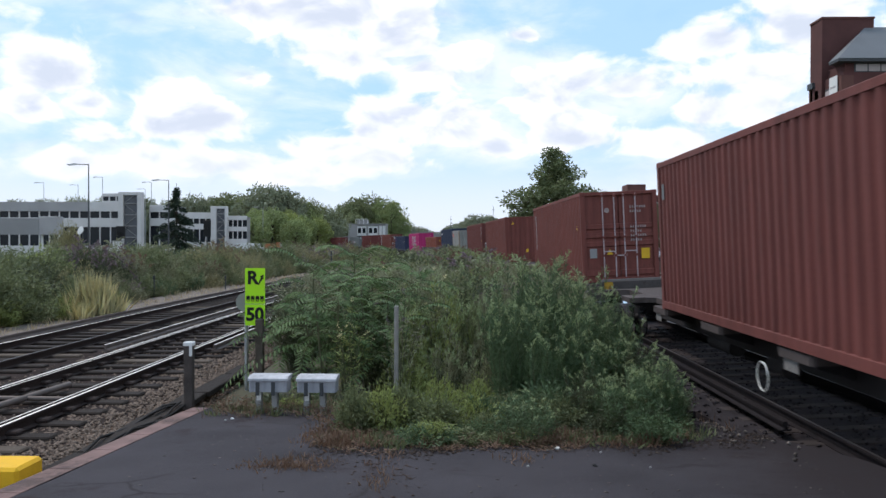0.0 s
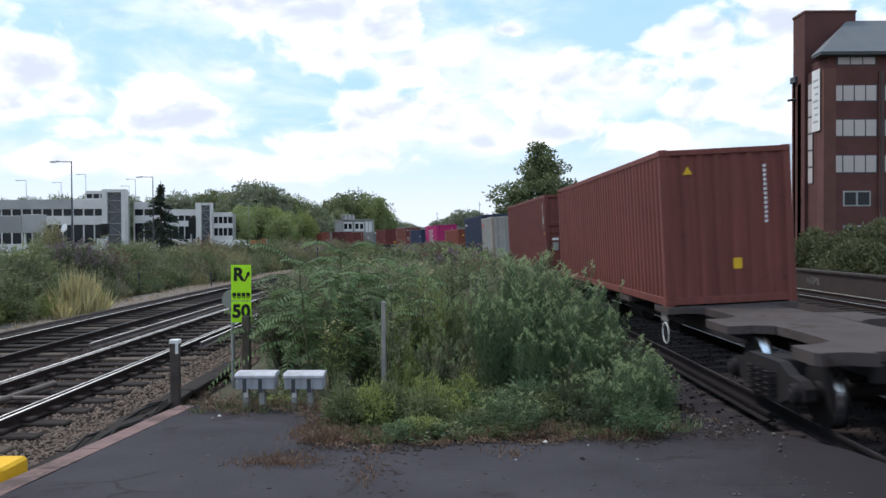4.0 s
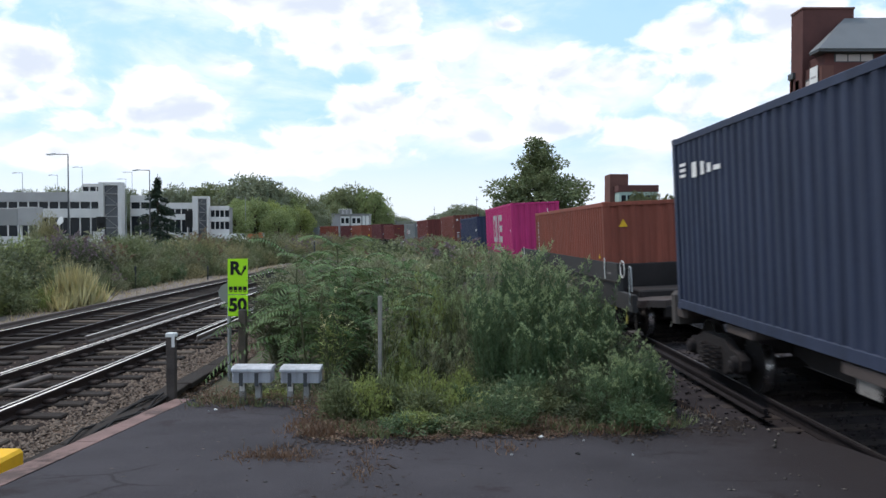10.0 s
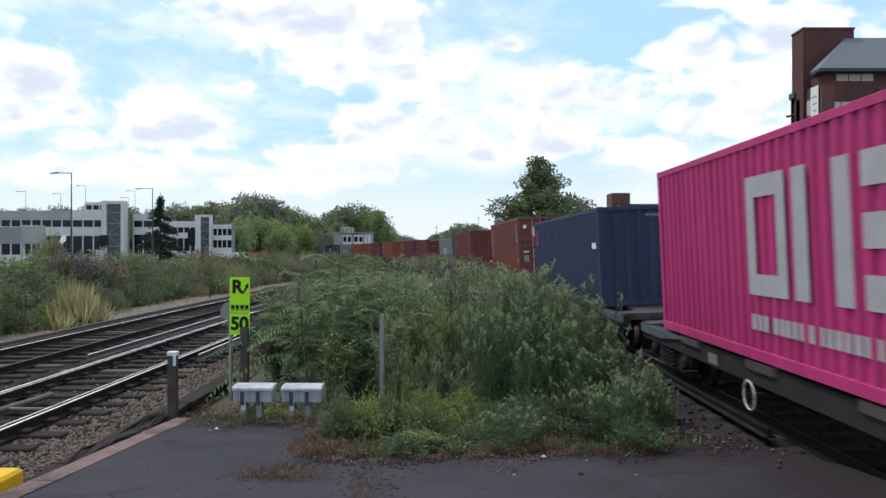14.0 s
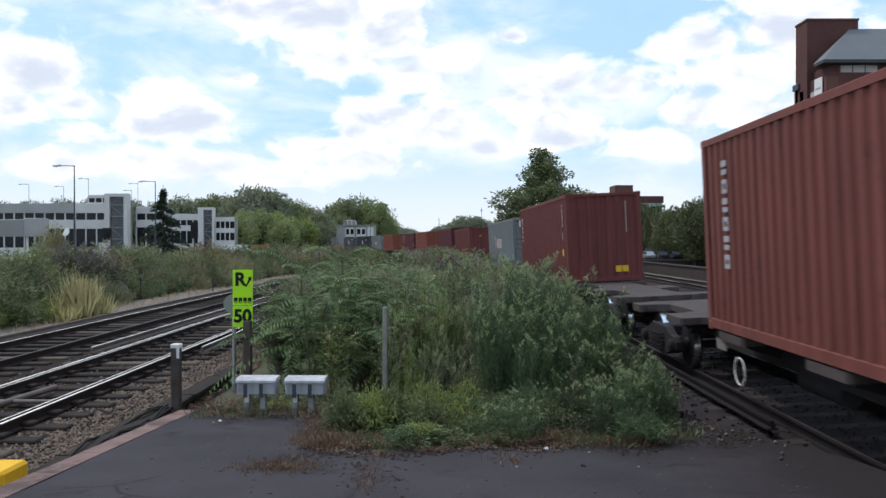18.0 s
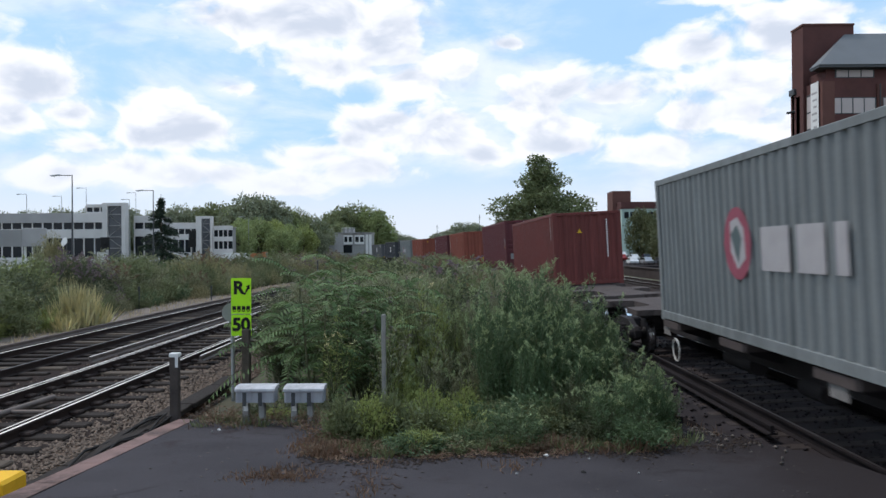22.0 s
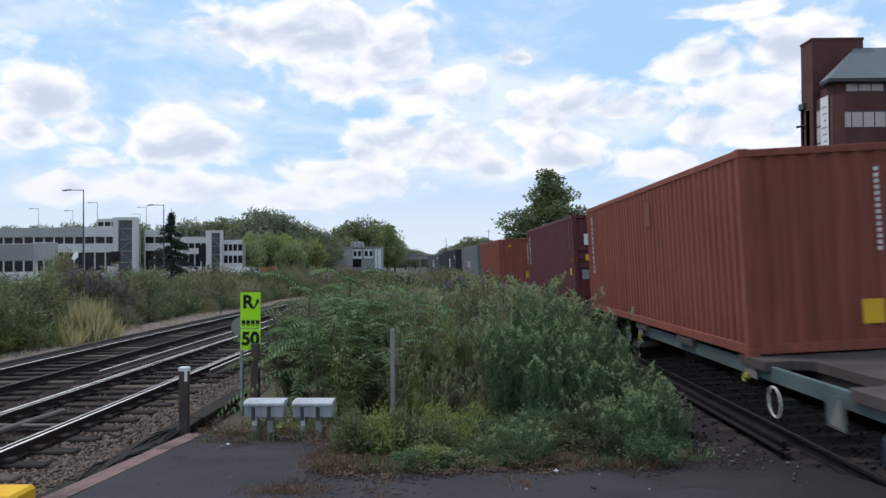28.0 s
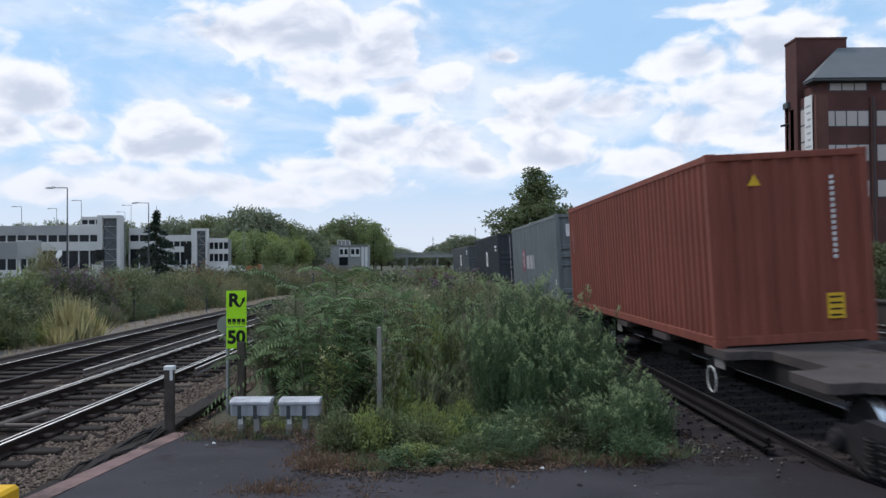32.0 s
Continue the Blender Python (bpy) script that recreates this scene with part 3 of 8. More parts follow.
track("track_train", lambda s: on_line(s), -60, 330, OILY_SHADE, TIMBER, "curved track of the freight train, darkened by grime and painted shade", tops=(-1, 1), cond=[(-1.18, 10.2, 90)], sleepers_to=60)
track_1 = track("track_near", left_line(-6.40), -30, 108, BALLAST, SLEEPER_M, "rusty third-rail track on weathered ballast beside the ramp", cond=[(1.16, 17, 108), (-1.16, 16.9, 45)], check=True)
track_2 = track("track_far", left_line(-9.45), -30, 108, BALLAST, SLEEPER_M, "second rusty track beyond the first on dark ballast", tops=(1,), cond=[(-1.16, -30, 108)])
part("gravel_shoulder", ribbon(left_line(-6.40), [2 + i * 0.35 for i in range(92)], [1.02, 1.3, 1.6, 1.9, 2.2, 2.45], lambda s, o: -0.2 - max(0, abs(o) - 1.5) * 0.11 + 0.03 * noise.noise(Vector((s * 2.3, o * 4, 2)))), GRAVEL, track_1, "brown gravel shoulder")
part("cess_path", ribbon(left_line(-9.45), [12 + i * 0.6 for i in range(90)], [-2.3, -2.7, -3.1, -3.5, -3.9, -4.4], lambda s, o: -0.24 + 0.03 * noise.noise(Vector((s * 1.7, o * 3, 5)))), CESS, track_2, "pale sandy gravel path beside the far track")
track("track_beyond", left_line(14.45, 3000, 12), -20, 200, BALLAST, TIMBER, "empty track behind the train along the parapet wall", sleepers_to=70)
track("track_middle", left_line(9.9, 2500, 12), -20, 120, OILY_SHADE, TIMBER, "dark empty track close behind the train", sleepers_to=50)


# ---- containers ----
W2 = 1.219


def corrugated(L, z0, z1, y, face, pitch=0.278, depth=0.044, margin=0.09):
    """A pressed steel side: trapezoid ribs between two posts; face is -1 or 1, the way it looks."""
    n = int((L - 2 * margin) / pitch)
    step = (L - 2 * margin) / n
    pts = [(-L / 2 + margin, 0)]
    for i in range(n):
        x = -L / 2 + margin + i * step
        pts += [(x + step * 0.14, 0), (x + step * 0.34, depth), (x + step * 0.66, depth), (x + step * 0.86, 0)]
    pts.append((L / 2 - margin, 0))
    me = Mesh()
    p = [(x, y - face * d, z) for z in (z0, z1) for x, d in pts]
    k = len(pts)
    fs = [(i, i + 1, i + 1 + k, i + k) if face < 0 else (i + 1, i, i + k, i + 1 + k) for i in range(k - 1)]
    return me.poly(p, fs)


CACHE = {}


def shared(key, make):
    if key not in CACHE:
        m = make()
        CACHE[key] = m.data(key[0]) if isinstance(m, Mesh) else m
    return CACHE[key]


def turned(mesh, quarter):
    """The mesh turned by 90 degrees about z."""
    mesh.v = [(-y * quarter, x * quarter, z) for x, y, z in mesh.v]
    return mesh


def container(label, mat, L, h, doors, group="containers on the train"):
    c = thing("shipping_container", label, "container", group=group)
    key = (L, h)
    part("side_panel", shared(("side_panel", L, h, -1), lambda: corrugated(L, 0.16, h - 0.1, -W2 + 0.006, -1)), mat, c)
    part("side_panel", shared(("side_panel", L, h, 1), lambda: corrugated(L, 0.16, h - 0.1, W2 - 0.006, 1)), mat, c)
    part("bottom_rail", shared(("bottom_rail", L, -1), lambda: Mesh().box(-L / 2 + 0.16, L / 2 - 0.16, -W2, -W2 + 0.05, 0.03, 0.17, 0.008)), mat, c)
    part("bottom_rail", shared(("bottom_rail", L, 1), lambda: Mesh().box(-L / 2 + 0.16, L / 2 - 0.16, W2 - 0.05, W2, 0.03, 0.17, 0.008)), mat, c)
    part("top_rail", shared(("top_rail", L, h, -1), lambda: Mesh().box(-L / 2 + 0.16, L / 2 - 0.16, -W2, -W2 + 0.06, h - 0.11, h - 0.012, 0.008)), mat, c)
    part("top_rail", shared(("top_rail", L, h, 1), lambda: Mesh().box(-L / 2 + 0.16, L / 2 - 0.16, W2 - 0.06, W2, h - 0.11, h - 0.012, 0.008)), mat, c)
    part("floor", shared(("floor", L), lambda: Mesh().box(-L / 2 + 0.1, L / 2 - 0.1, -W2 + 0.05, W2 - 0.05, 0.1, 0.16)), WAGON, c)
    part("roof", shared(("roof", L, h), lambda: roof_mesh(L, h)), mat, c)
    post = shared(("corner_post", h), lambda: Mesh().box(-0.08, 0.08, -0.075, 0.075, 0.118, h - 0.118, 0.01))
    cast = shared(("corner_casting",), casting_mesh)
    for sx in (-1, 1):
        for sy in (-1, 1):
            part("corner_post", post, mat, c, "", pose(sx * (L / 2 - 0.085), sy * (W2 - 0.08), 0))
            for z, fl in ((0, 0), (h - 0.118, 0)):
                part("corner_casting", cast, mat, c, "", pose(sx * (L / 2 - 0.089), sy * (W2 - 0.081), z))
    for sx in (1, -1):
        part("end_sill", shared(("end_sill",), lambda: Mesh().box(-0.05, 0.05, -W2 + 0.16, W2 - 0.16, 0.03, 0.16, 0.008)), mat, c, "", pose(sx * (L / 2 - 0.06), 0, 0))
        part("end_header", shared(("end_header",), lambda: Mesh().box(-0.05, 0.05, -W2 + 0.16, W2 - 0.16, -0.11, -0.012, 0.008)), mat, c, "", pose(sx * (L / 2 - 0.06), 0, h))
        if (sx > 0) == doors:
            door_end(c, mat, L, h, sx)
        else:
            e = shared(("end_panel", h), lambda: turned(corrugated(2 * W2, 0.15, h - 0.1, 0.03, -1, 0.3, 0.045, 0.15), 1))
            part("end_panel", e, mat, c, "", pose(sx * (L / 2), 0, 0, 0, 0, 0 if sx > 0 else 180))
    return c


def roof_mesh(L, h):
    n = int(L / 0.3)
    me = Mesh()
    p = []
    for y in (-W2 + 0.05, W2 - 0.05):
        for i in range(n + 1):
            p.append((-L / 2 + 0.12 + (L - 0.24) * i / n, y, h - 0.022 - (0.018 if i % 2 else 0)))
    return me.poly(p, [(i, i + 1, i + n + 2, i + n + 1) for i in range(n)])


def casting_mesh():
    me = Mesh().box(-0.089, 0.089, -0.081, 0.081, 0, 0.118, 0.012)
    # oval holes as dark sunk slots with a rim
    me.tube((-0.0895, 0, 0.06), (-0.092, 0, 0.06), 0.036, 0.03, 10)
    me.tube((0.0895, 0, 0.06), (0.092, 0, 0.06), 0.036, 0.03, 10)
    return me


def door_end(c, mat, L, h, sx):
    """Two ribbed doors with locking bars, cams, handles and gaskets."""
    base = pose(sx * L / 2, 0, 0, 0, 0, 0 if sx > 0 else 180)

    def leaf():
        me = Mesh()
        w = W2 - 0.16
        prof = [(-0.045, 0.165), (-0.074, 0.19)]
        for a, b in ((0.085, 0.135), (0.405, 0.45), (0.5, 0.545), (0.595, 0.64)):
            prof += [(-0.074, h * a - 0.025), (-0.028, h * a), (-0.028, h * b), (-0.074, h * b + 0.025)]
        prof += [(-0.074, h - 0.15), (-0.045, h - 0.115)]
        p = [(x, y, z) for y in (0.012, w) for x, z in prof]
        n = len(prof)
        return me.poly(p, [(i, n + i, n + i + 1, i + 1) for i in range(n - 1)])
    lf = shared(("door", h), leaf)
    bar = shared(("locking_bar", h), lambda: Mesh().tube((0, 0, 0.08), (0, 0, h - 0.08), 0.019, n=8))
    keeper = shared(("keeper",), lambda: Mesh().box(-0.03, 0.03, -0.045, 0.045, -0.04, 0.04, 0.01))
    handle = shared(("handle",), lambda: Mesh().box(0.012, 0.028, -0.02, 0.36, -0.016, 0.016, 0.004))
    for sy in (-1, 1):
        part("door", lf, mat, c, "ribbed steel container door", base @ (pose(0, 0, 0) if sy > 0 else Matrix.Diagonal((1, -1, 1, 1))))
        for y in (0.15, 0.52):
            b = part("locking_bar", bar, LOCKBAR, c, "dull galvanised locking bar", base @ pose(0.0, sy * y, 0))
            for z in (0.14, h - 0.14, 0.5 * h, 0.3 * h):
                part("keeper", keeper, mat, b, "", pose(0, 0, z))
            part("handle", handle, LOCKBAR, b, "", pose(0.0, 0, 1.0 if y > 0.5 else 0.86, 0, 0, 0 if sy < 0 else 180))


def decal(c, name, mesh, mat, x, z, side=True, L=12.192, lift_by=0.004, y=0.0, label=""):
    """A flat marking: on the side that looks at the ramp, or on the leading end at y."""
    m = pose(x, -W2 + 0.004 - lift_by, z) if side else pose(L / 2 - 0.027 + lift_by, y, z, 0, 0, 90)
    return part(name, mesh, mat, c, label, m)


def plate(w, h):
    """A thin upright plate in the xz plane, facing -y."""
    return Mesh().box(-w / 2, w / 2, -0.001, 0.001, -h / 2, h / 2)


def bars_column(n, w, h, gap):
    """Plain bars one under another, standing for writing that cannot be read."""
    me = Mesh()
    for i in range(n):
        me.box(-w / 2, w / 2, -0.001, 0.001, -i * (h + gap) - h, -i * (h + gap))
    return me


def triangle(r):
    return Mesh().prism([(-r, -r * 0.85), (r, -r * 0.85), (0, r * 0.9)], -0.001, 0.001)


# ---- wagons ----
WH_R = 0.42


def wheelset(parent, x, m_wagon=WAGON):
    w = part("wheelset", shared(("axle",), lambda: Mesh().tube((0, -0.95, WH_R), (0, 0.95, WH_R), 0.085, n=10)), WHEEL, parent, "", pose(x, 0, 0.003))
    disc = shared(("wheel",), wheel_mesh)
    tread = shared(("tread",), lambda: Mesh().tube((0, -0.068, WH_R), (0, 0.055, WH_R), WH_R + 0.002, WH_R + 0.002, 32, False))
    for sy in (-1, 1):
        mm = pose(0, sy * 0.76, 0, 0, 0, 0 if sy < 0 else 180)
        part("wheel", disc, WHEEL, w, "", mm)
        part("tread", tread, TREAD, w, "bright worn wheel tread", mm)
    return w


def wheel_mesh():
    me = Mesh()
    me.tube((0, -0.06, WH_R), (0, 0.05, WH_R), WH_R, WH_R, 32)
    me.tube((0, 0.05, WH_R), (0, 0.08, WH_R), WH_R + 0.028, WH_R + 0.026, 32)
    me.tube((0, -0.12, WH_R), (0, -0.06, WH_R), 0.12, 0.14, 14)
    return me


def bogie(parent, x):
    b = part("bogie", shared(("bogie_bolster",), lambda: Mesh().box(-0.25, 0.25, -0.95, 0.95, 0.42, 0.72, 0.03)), BOGIE, parent, "three-piece bogie", pose(x, 0, 0))
    frame_side = shared(("side_frame",), lambda: Mesh().prism([(-1.2, 0.36), (-1.0, 0.27), (-0.8, 0.32), (-0.45, 0.18), (0.45, 0.18), (0.8, 0.32), (1.0, 0.27), (1.2, 0.36), (1.2, 0.5), (1.06, 0.58), (0.8, 0.6), (0.5, 0.72), (-0.5, 0.72), (-0.8, 0.6), (-1.06, 0.58), (-1.2, 0.5)], -0.07, 0.07))
    spring = shared(("spring",), lambda: spring_mesh())
    cap = shared(("bearing_cap",), lambda: Mesh().tube((0, 0.0, 0), (0, -0.09, 0), 0.13, 0.11, 14).tube((0, -0.09, 0), (0, -0.11, 0), 0.07, 0.05, 10))
    for sy in (-1, 1):
        part("side_frame", frame_side, BOGIE, b, "", pose(0, sy * 1.02, 0))
        for k in (-0.28, 0, 0.28):
            part("spring", spring, BOGIE, b, "", pose(k, sy * 1.12, 0.24))
        for k in (-1.0, 1.0):
            part("bearing_cap", cap, BOGIE, b, "", pose(k, sy * 1.09, WH_R, 0, 0, 0 if sy < 0 else 180))
    for k in (-1.0, 1.0):
        wheelset(parent, x + k)
    return b


def spring_mesh():
    me = Mesh()
    for i in range(5):
        me.ring((0, 0, 0.03 + i * 0.075), (0, 0, 1), 0.075, 0.018, 10, 4)
    return me


def wagon(label, x0, x1, z, handwheel=None, mat=WAGON, deckmat=DECK, kind="flat", teal=False, outer=0):
    """A container flat from x0 to x1 along the train (forward is +x), with its deck top at z."""
    L = x1 - x0
    mid = (x0 + x1) / 2
    w = thing("container_wagon", label, "wagon", group="wagons of the train")
    h = L / 2
    if kind == "pocket":
        outline = [(-h + 0.1, z + 0.12), (-h + 0.1, z - 0.25), (-h + 2.5, z - 0.25), (-h + 2.62, z - 0.32), (-h + 2.8, z - 0.42), (h - 2.8, z - 0.42), (h - 2.62, z - 0.32), (h - 2.5, z - 0.25), (h - 0.1, z - 0.25), (h - 0.1, z + 0.12), (h - 1.3, z + 0.12), (h - 1.38, z + 0.75), (-h + 1.38, z + 0.75), (-h + 1.3, z + 0.12)]
    elif teal:
        outline = [(-h, z - 0.03), (-h, z - 0.32), (h, z - 0.32), (h, z - 0.03)]
    else:
        outline = [(-h + 3.0, z - 0.03), (-h + 3.2, z - 0.26), (-h + 4.2, z - 0.46), (h - 4.2, z - 0.46), (h - 3.2, z - 0.26), (h - 3.0, z - 0.03)]
    sill = shared(("side_sill", round(L, 2), kind, z, teal), lambda: Mesh().prism(outline, -0.06, 0.06))
    for sy in (-1, 1):
        part("side_sill", sill, POCKET if kind == "pocket" else mat, w, "", pose(0, sy * (1.2 if kind == "pocket" else 1.1 if teal else 0.52), 0))
    part("centre_sill", shared(("centre_sill", round(L, 2), z), lambda: Mesh().box(-h + 0.2, h - 0.2, -0.3, 0.3, z - 0.42, z - 0.03)), mat, w)
    # a spine deck with pairs of wings that carry the container corners
    part("spine_deck", shared(("spine_deck", round(L, 2), z), lambda: Mesh().prism([(-h + 0.03, -0.62), (-h + 2.1, -0.56), (-h + 3.6, -0.62), (h - 3.6, -0.62), (h - 2.1, -0.56), (h - 0.03, -0.62), (h - 0.03, 0.62), (h - 2.1, 0.56), (h - 3.6, 0.62), (-h + 3.6, 0.62), (-h + 2.1, 0.56), (-h + 0.03, 0.62)], z - 0.13, z - 0.004, "z")), deckmat, w, "worn flat spine deck")
    wing = shared(("wing", z), wing_mesh(z))
    small = shared(("end_wing", z), wing_mesh(z, 0.34, 0.15))
    for sy in (-1, 1):
        turn = 0 if sy < 0 else 180
        for x in (-h + 0.42, h - 0.42):
            part("end_wing", small, deckmat, w, "", pose(x, 0, 0, 0, 0, turn))
        k = max(2, int((L - 6.4) / 2.9))
        for i in range(k + 1):
            part("wing", wing, deckmat, w, "", pose(-h + 3.3 + (L - 6.6) * i / k, 0, 0, 0, 0, turn))
            part("gusset", shared(("gusset", z), lambda: Mesh().prism([(-0.6, z - 0.121), (-1.1, z - 0.121), (-1.02, z - 0.19), (-0.6, z - 0.34)], -0.3, 0.3, "x")), mat, w, "", pose(-h + 3.3 + (L - 6.6) * i / k, 0, 0, 0, 0, turn))
    for sx in (-1, 1):
        part("headstock", shared(("headstock", z), lambda: Mesh().box(-0.07, 0.07, -0.6, 0.6, z - 0.36, z - 0.14, 0.015)), mat, w, "", pose(sx * (h - 0.07), 0, 0))
        part("coupler", shared(("coupler", z), lambda: Mesh().box(-0.45, 0.75, -0.1, 0.1, z - 0.34, z - 0.14, 0.03)), mat, w, "", pose(sx * h, 0, 0, 0, 0, 0 if sx > 0 else 180))
        part("brake_hose", shared(("brake_hose",), hose_mesh), CABLE, w, "", pose(sx * h, 0.4, z - 0.2, 0, 0, 0 if sx > 0 else 180))
        bogie(w, sx * (h - 1.85))
    if outer == 1:
        part("end_beam", shared(("lead_beam", z), lambda: Mesh().box(-0.75, -0.06, -1.225, 1.225, z - 0.46, z - 0.012, 0.05)), ENDGREY, w, "full-width grimy end beam", pose(h, 0, 0))
        part("yellow_plate", shared(("yellow_plate",), lambda: Mesh().box(-0.07, 0.07, -1.232, -1.226, z - 0.17, z - 0.02)), DULLYELLOW, w, "worn yellow corner", pose(h - 0.42, 0, 0))
        part("lever", shared(("lever", z), lambda: Mesh().pipe([(0.0, -1.1, z - 0.4), (0.05, -1.12, z - 0.5), (0.06, -1.0, z - 0.52), (0.06, -0.55, z - 0.5)], 0.01)), GALV, w, "white uncoupling lever", pose(h, 0, 0))
    if outer == -1:
        part("end_beam", shared(("trail_beam", z), lambda: Mesh().box(0.0, 0.34, -1.225, 1.225, z - 0.3, z + 0.27, 0.06)), ENDGREY, w, "raised full-width end beam", pose(-h, 0, 0))
        part("yellow_plate", shared(("yellow_corner", z), lambda: Mesh().box(0.335, 0.346, -1.16, -0.92, z + 0.0, z + 0.2)), DULLYELLOW, w, "worn yellow corner", pose(-h, 0, 0))
        part("lever", shared(("rear_lever", z), lambda: Mesh().pipe([(0.1, -1.24, z - 0.28), (0.05, -1.26, z - 0.36), (-0.05, -1.22, z - 0.38)], 0.01)), GALV, w, "white uncoupling lever", pose(-h, 0, 0))
    hoop = Mesh().pipe([(0, 0, -0.3), (0, 0, 0.42), (0.03, 0, 0.5), (0.1, 0, 0.53), (0.17, 0, 0.5), (0.2, 0, 0.42), (0.2, 0, -0.02)], 0.014)
    if kind == "pocket":
        for sx in (-1, 1):
            if sx > 0:
                part("handrail", hoop, GALV, w, "grey hooped handrail", pose(h - 0.22, -1.28, z + 0.22))
            part("step", Mesh().box(-0.2, 0.2, -1.3, -1.05, z - 0.72, z - 0.68).box(-0.19, -0.15, -1.12, -1.08, z - 0.7, z - 0.25), ENDGREY, w, "", pose(sx * (h - 0.3), 0, 0))
            part("stanchion", Mesh().tube((0, -1.285, z + 0.35), (0, -1.285, z + 0.85), 0.015), CREAM, w, "white stanchion", pose(sx * (h - 2.5), 0, 0))
        for sx in (-1, 1):
            part("end_bulkhead", Mesh().box(-0.08, 0.08, -1.14, 1.14, z - 0.4, z + 0.68, 0.02), WAGON, w, "cross girder at the end of the pocket", pose(sx * (h - 2.62), 0, 0))
            part("platform_frame", Mesh().box(-0.6, 0.6, -0.85, 0.85, z - 0.004, z + 0.14, 0.03), WAGON, w, "", pose(sx * (h - 1.6), 0, 0))
        for x, zz in ((h - 0.7, -0.42), (h - 2.1, -0.4), (h - 1.7, -0.2)):
            part("brake_tag", Mesh().prism([(-0.025, 0.06), (0.025, 0.06), (0.065, -0.06), (0.05, -0.13), (-0.05, -0.13), (-0.065, -0.06)], -0.008, 0.008).tube((0, 0, 0.05), (0, 0, 0.18), 0.008), TAG, w, "yellow tag on a short link", pose(x, -1.24, z + zz))
        part("girder_ledge", Mesh().box(-h + 1.34, h - 1.34, -1.3, -1.262, z + 0.29, z + 0.34), mat, w)
        part("lettering_bar", plate(0.36, 0.05), SHADE_PRINT, w, "worn row of small print", pose(h - 2.1, -1.264, z + 0.5))
    if teal:
        wedge = shared(("end_plate", z), lambda: Mesh().prism([(0, z - 0.03), (0, z - 0.2), (1.5, z - 0.2), (3.1, z - 0.05), (3.1, z - 0.03)], -0.02, 0.02))
        for turn in (0, 180):
            part("end_plate", wedge, TEAL, w, "faded teal end plate", pose(-h, -1.185, 0) if turn == 0 else pose(h, 1.185, 0, 0, 0, 180))
        part("end_plate", shared(("front_plate", z), lambda: Mesh().prism([(0, z - 0.03), (-3.1, z - 0.03), (-3.1, z - 0.05), (-1.5, z - 0.2), (0, z - 0.2)], -0.02, 0.02)), TEAL, w, "faded teal end plate", pose(h, -1.185, 0))
        if x1 > 150:
            part("handrail", Mesh().pipe([(0, 0, -0.55), (0, 0, 0.55), (0.02, 0.02, 0.6), (0.06, 0.1, 0.55), (0.06, 0.1, -0.3)], 0.014), GALV, w, "upright pipe handrail", pose(-h + 0.15, -1.24, z))
        part("handrail", Mesh().pipe([(0, 0, -0.5), (0, 0, 0.42), (0.03, 0, 0.46), (0.35, 0, 0.46), (0.38, 0, 0.42), (0.38, 0, -0.1)], 0.015), ENDGREY, w, "pipe handrail", pose(h - 0.55, -1.16, z))
    # brake gear seen under the sill
    part("brake_cylinder", shared(("brake_cylinder", z), lambda: Mesh().tube((-0.35, -0.5, z - 0.55), (0.3, -0.5, z - 0.55), 0.14, n=14)), mat, w, "", pose(1.2, 0, 0))
    part("air_tank", shared(("air_tank", z), lambda: Mesh().tube((-0.6, -0.42, z - 0.56), (0.6, -0.42, z - 0.56), 0.15, n=14)), mat, w, "", pose(-1.6, 0, 0))
    for sx in (-3.4, 3.1):
        part("data_panel", shared(("data_panel",), lambda: plate(0.42, 0.16)), SHADE_PRINT, w, "white data panel with worn print", pose(sx, -1.17, z - 0.2))
    if handwheel is not None:
        hw = part("handwheel", shared(("handwheel",), handwheel_mesh), CREAM, w, "white brake handwheel", pose(mid - handwheel, -1.3, z - (0.43 if kind != "pocket" else -0.66)) @ Matrix.Scale(0.92, 4))
        part("spindle", shared(("spindle",), spokes_mesh), mat, hw, "dark spokes and spindle")
    MOVERS.append((w, mid, 0.0))
    return w


def wing_mesh(z, half=0.5, deep=0.12):
    c = 0.05
    return lambda: Mesh().prism([(-half - 0.22, -0.6), (-half, -0.85), (-half, -1.2 + c), (-half + c, -1.2), (half - c, -1.2), (half, -1.2 + c), (half, -0.85), (half + 0.22, -0.6)], z - deep, z, "z")


def hose_mesh():
    me = Mesh()
    pts = [(0.0, 0, 0), (0.12, 0, -0.12), (0.25, 0, -0.3), (0.42, 0, -0.36), (0.55, 0, -0.3)]
    for a, b in zip(pts, pts[1:]):
        me.tube(a, b, 0.025, n=6)
    return me


def handwheel_mesh():
    return Mesh().ring((0, 0, 0), (0, 1, 0), 0.205, 0.0125, 28, 6)


def spokes_mesh():
    me = Mesh().tube((0, 0, 0), (0, 0.25, 0), 0.03, n=8)
    for k in range(3):
        a = 2 * math.pi * k / 3 + 0.5
        me.tube((0, 0, 0), (0.2 * math.cos(a), 0, 0.2 * math.sin(a)), 0.008, n=5)
    return me


ZD = 1.02


def load(label, mat, lead, L, h, doors, z=ZD):
    """A container whose leading end stands `lead` metres up the line at the start."""
    c = container(label, mat, L, h, doors)
    MOVERS.append((c, lead + L / 2, z))
    return c


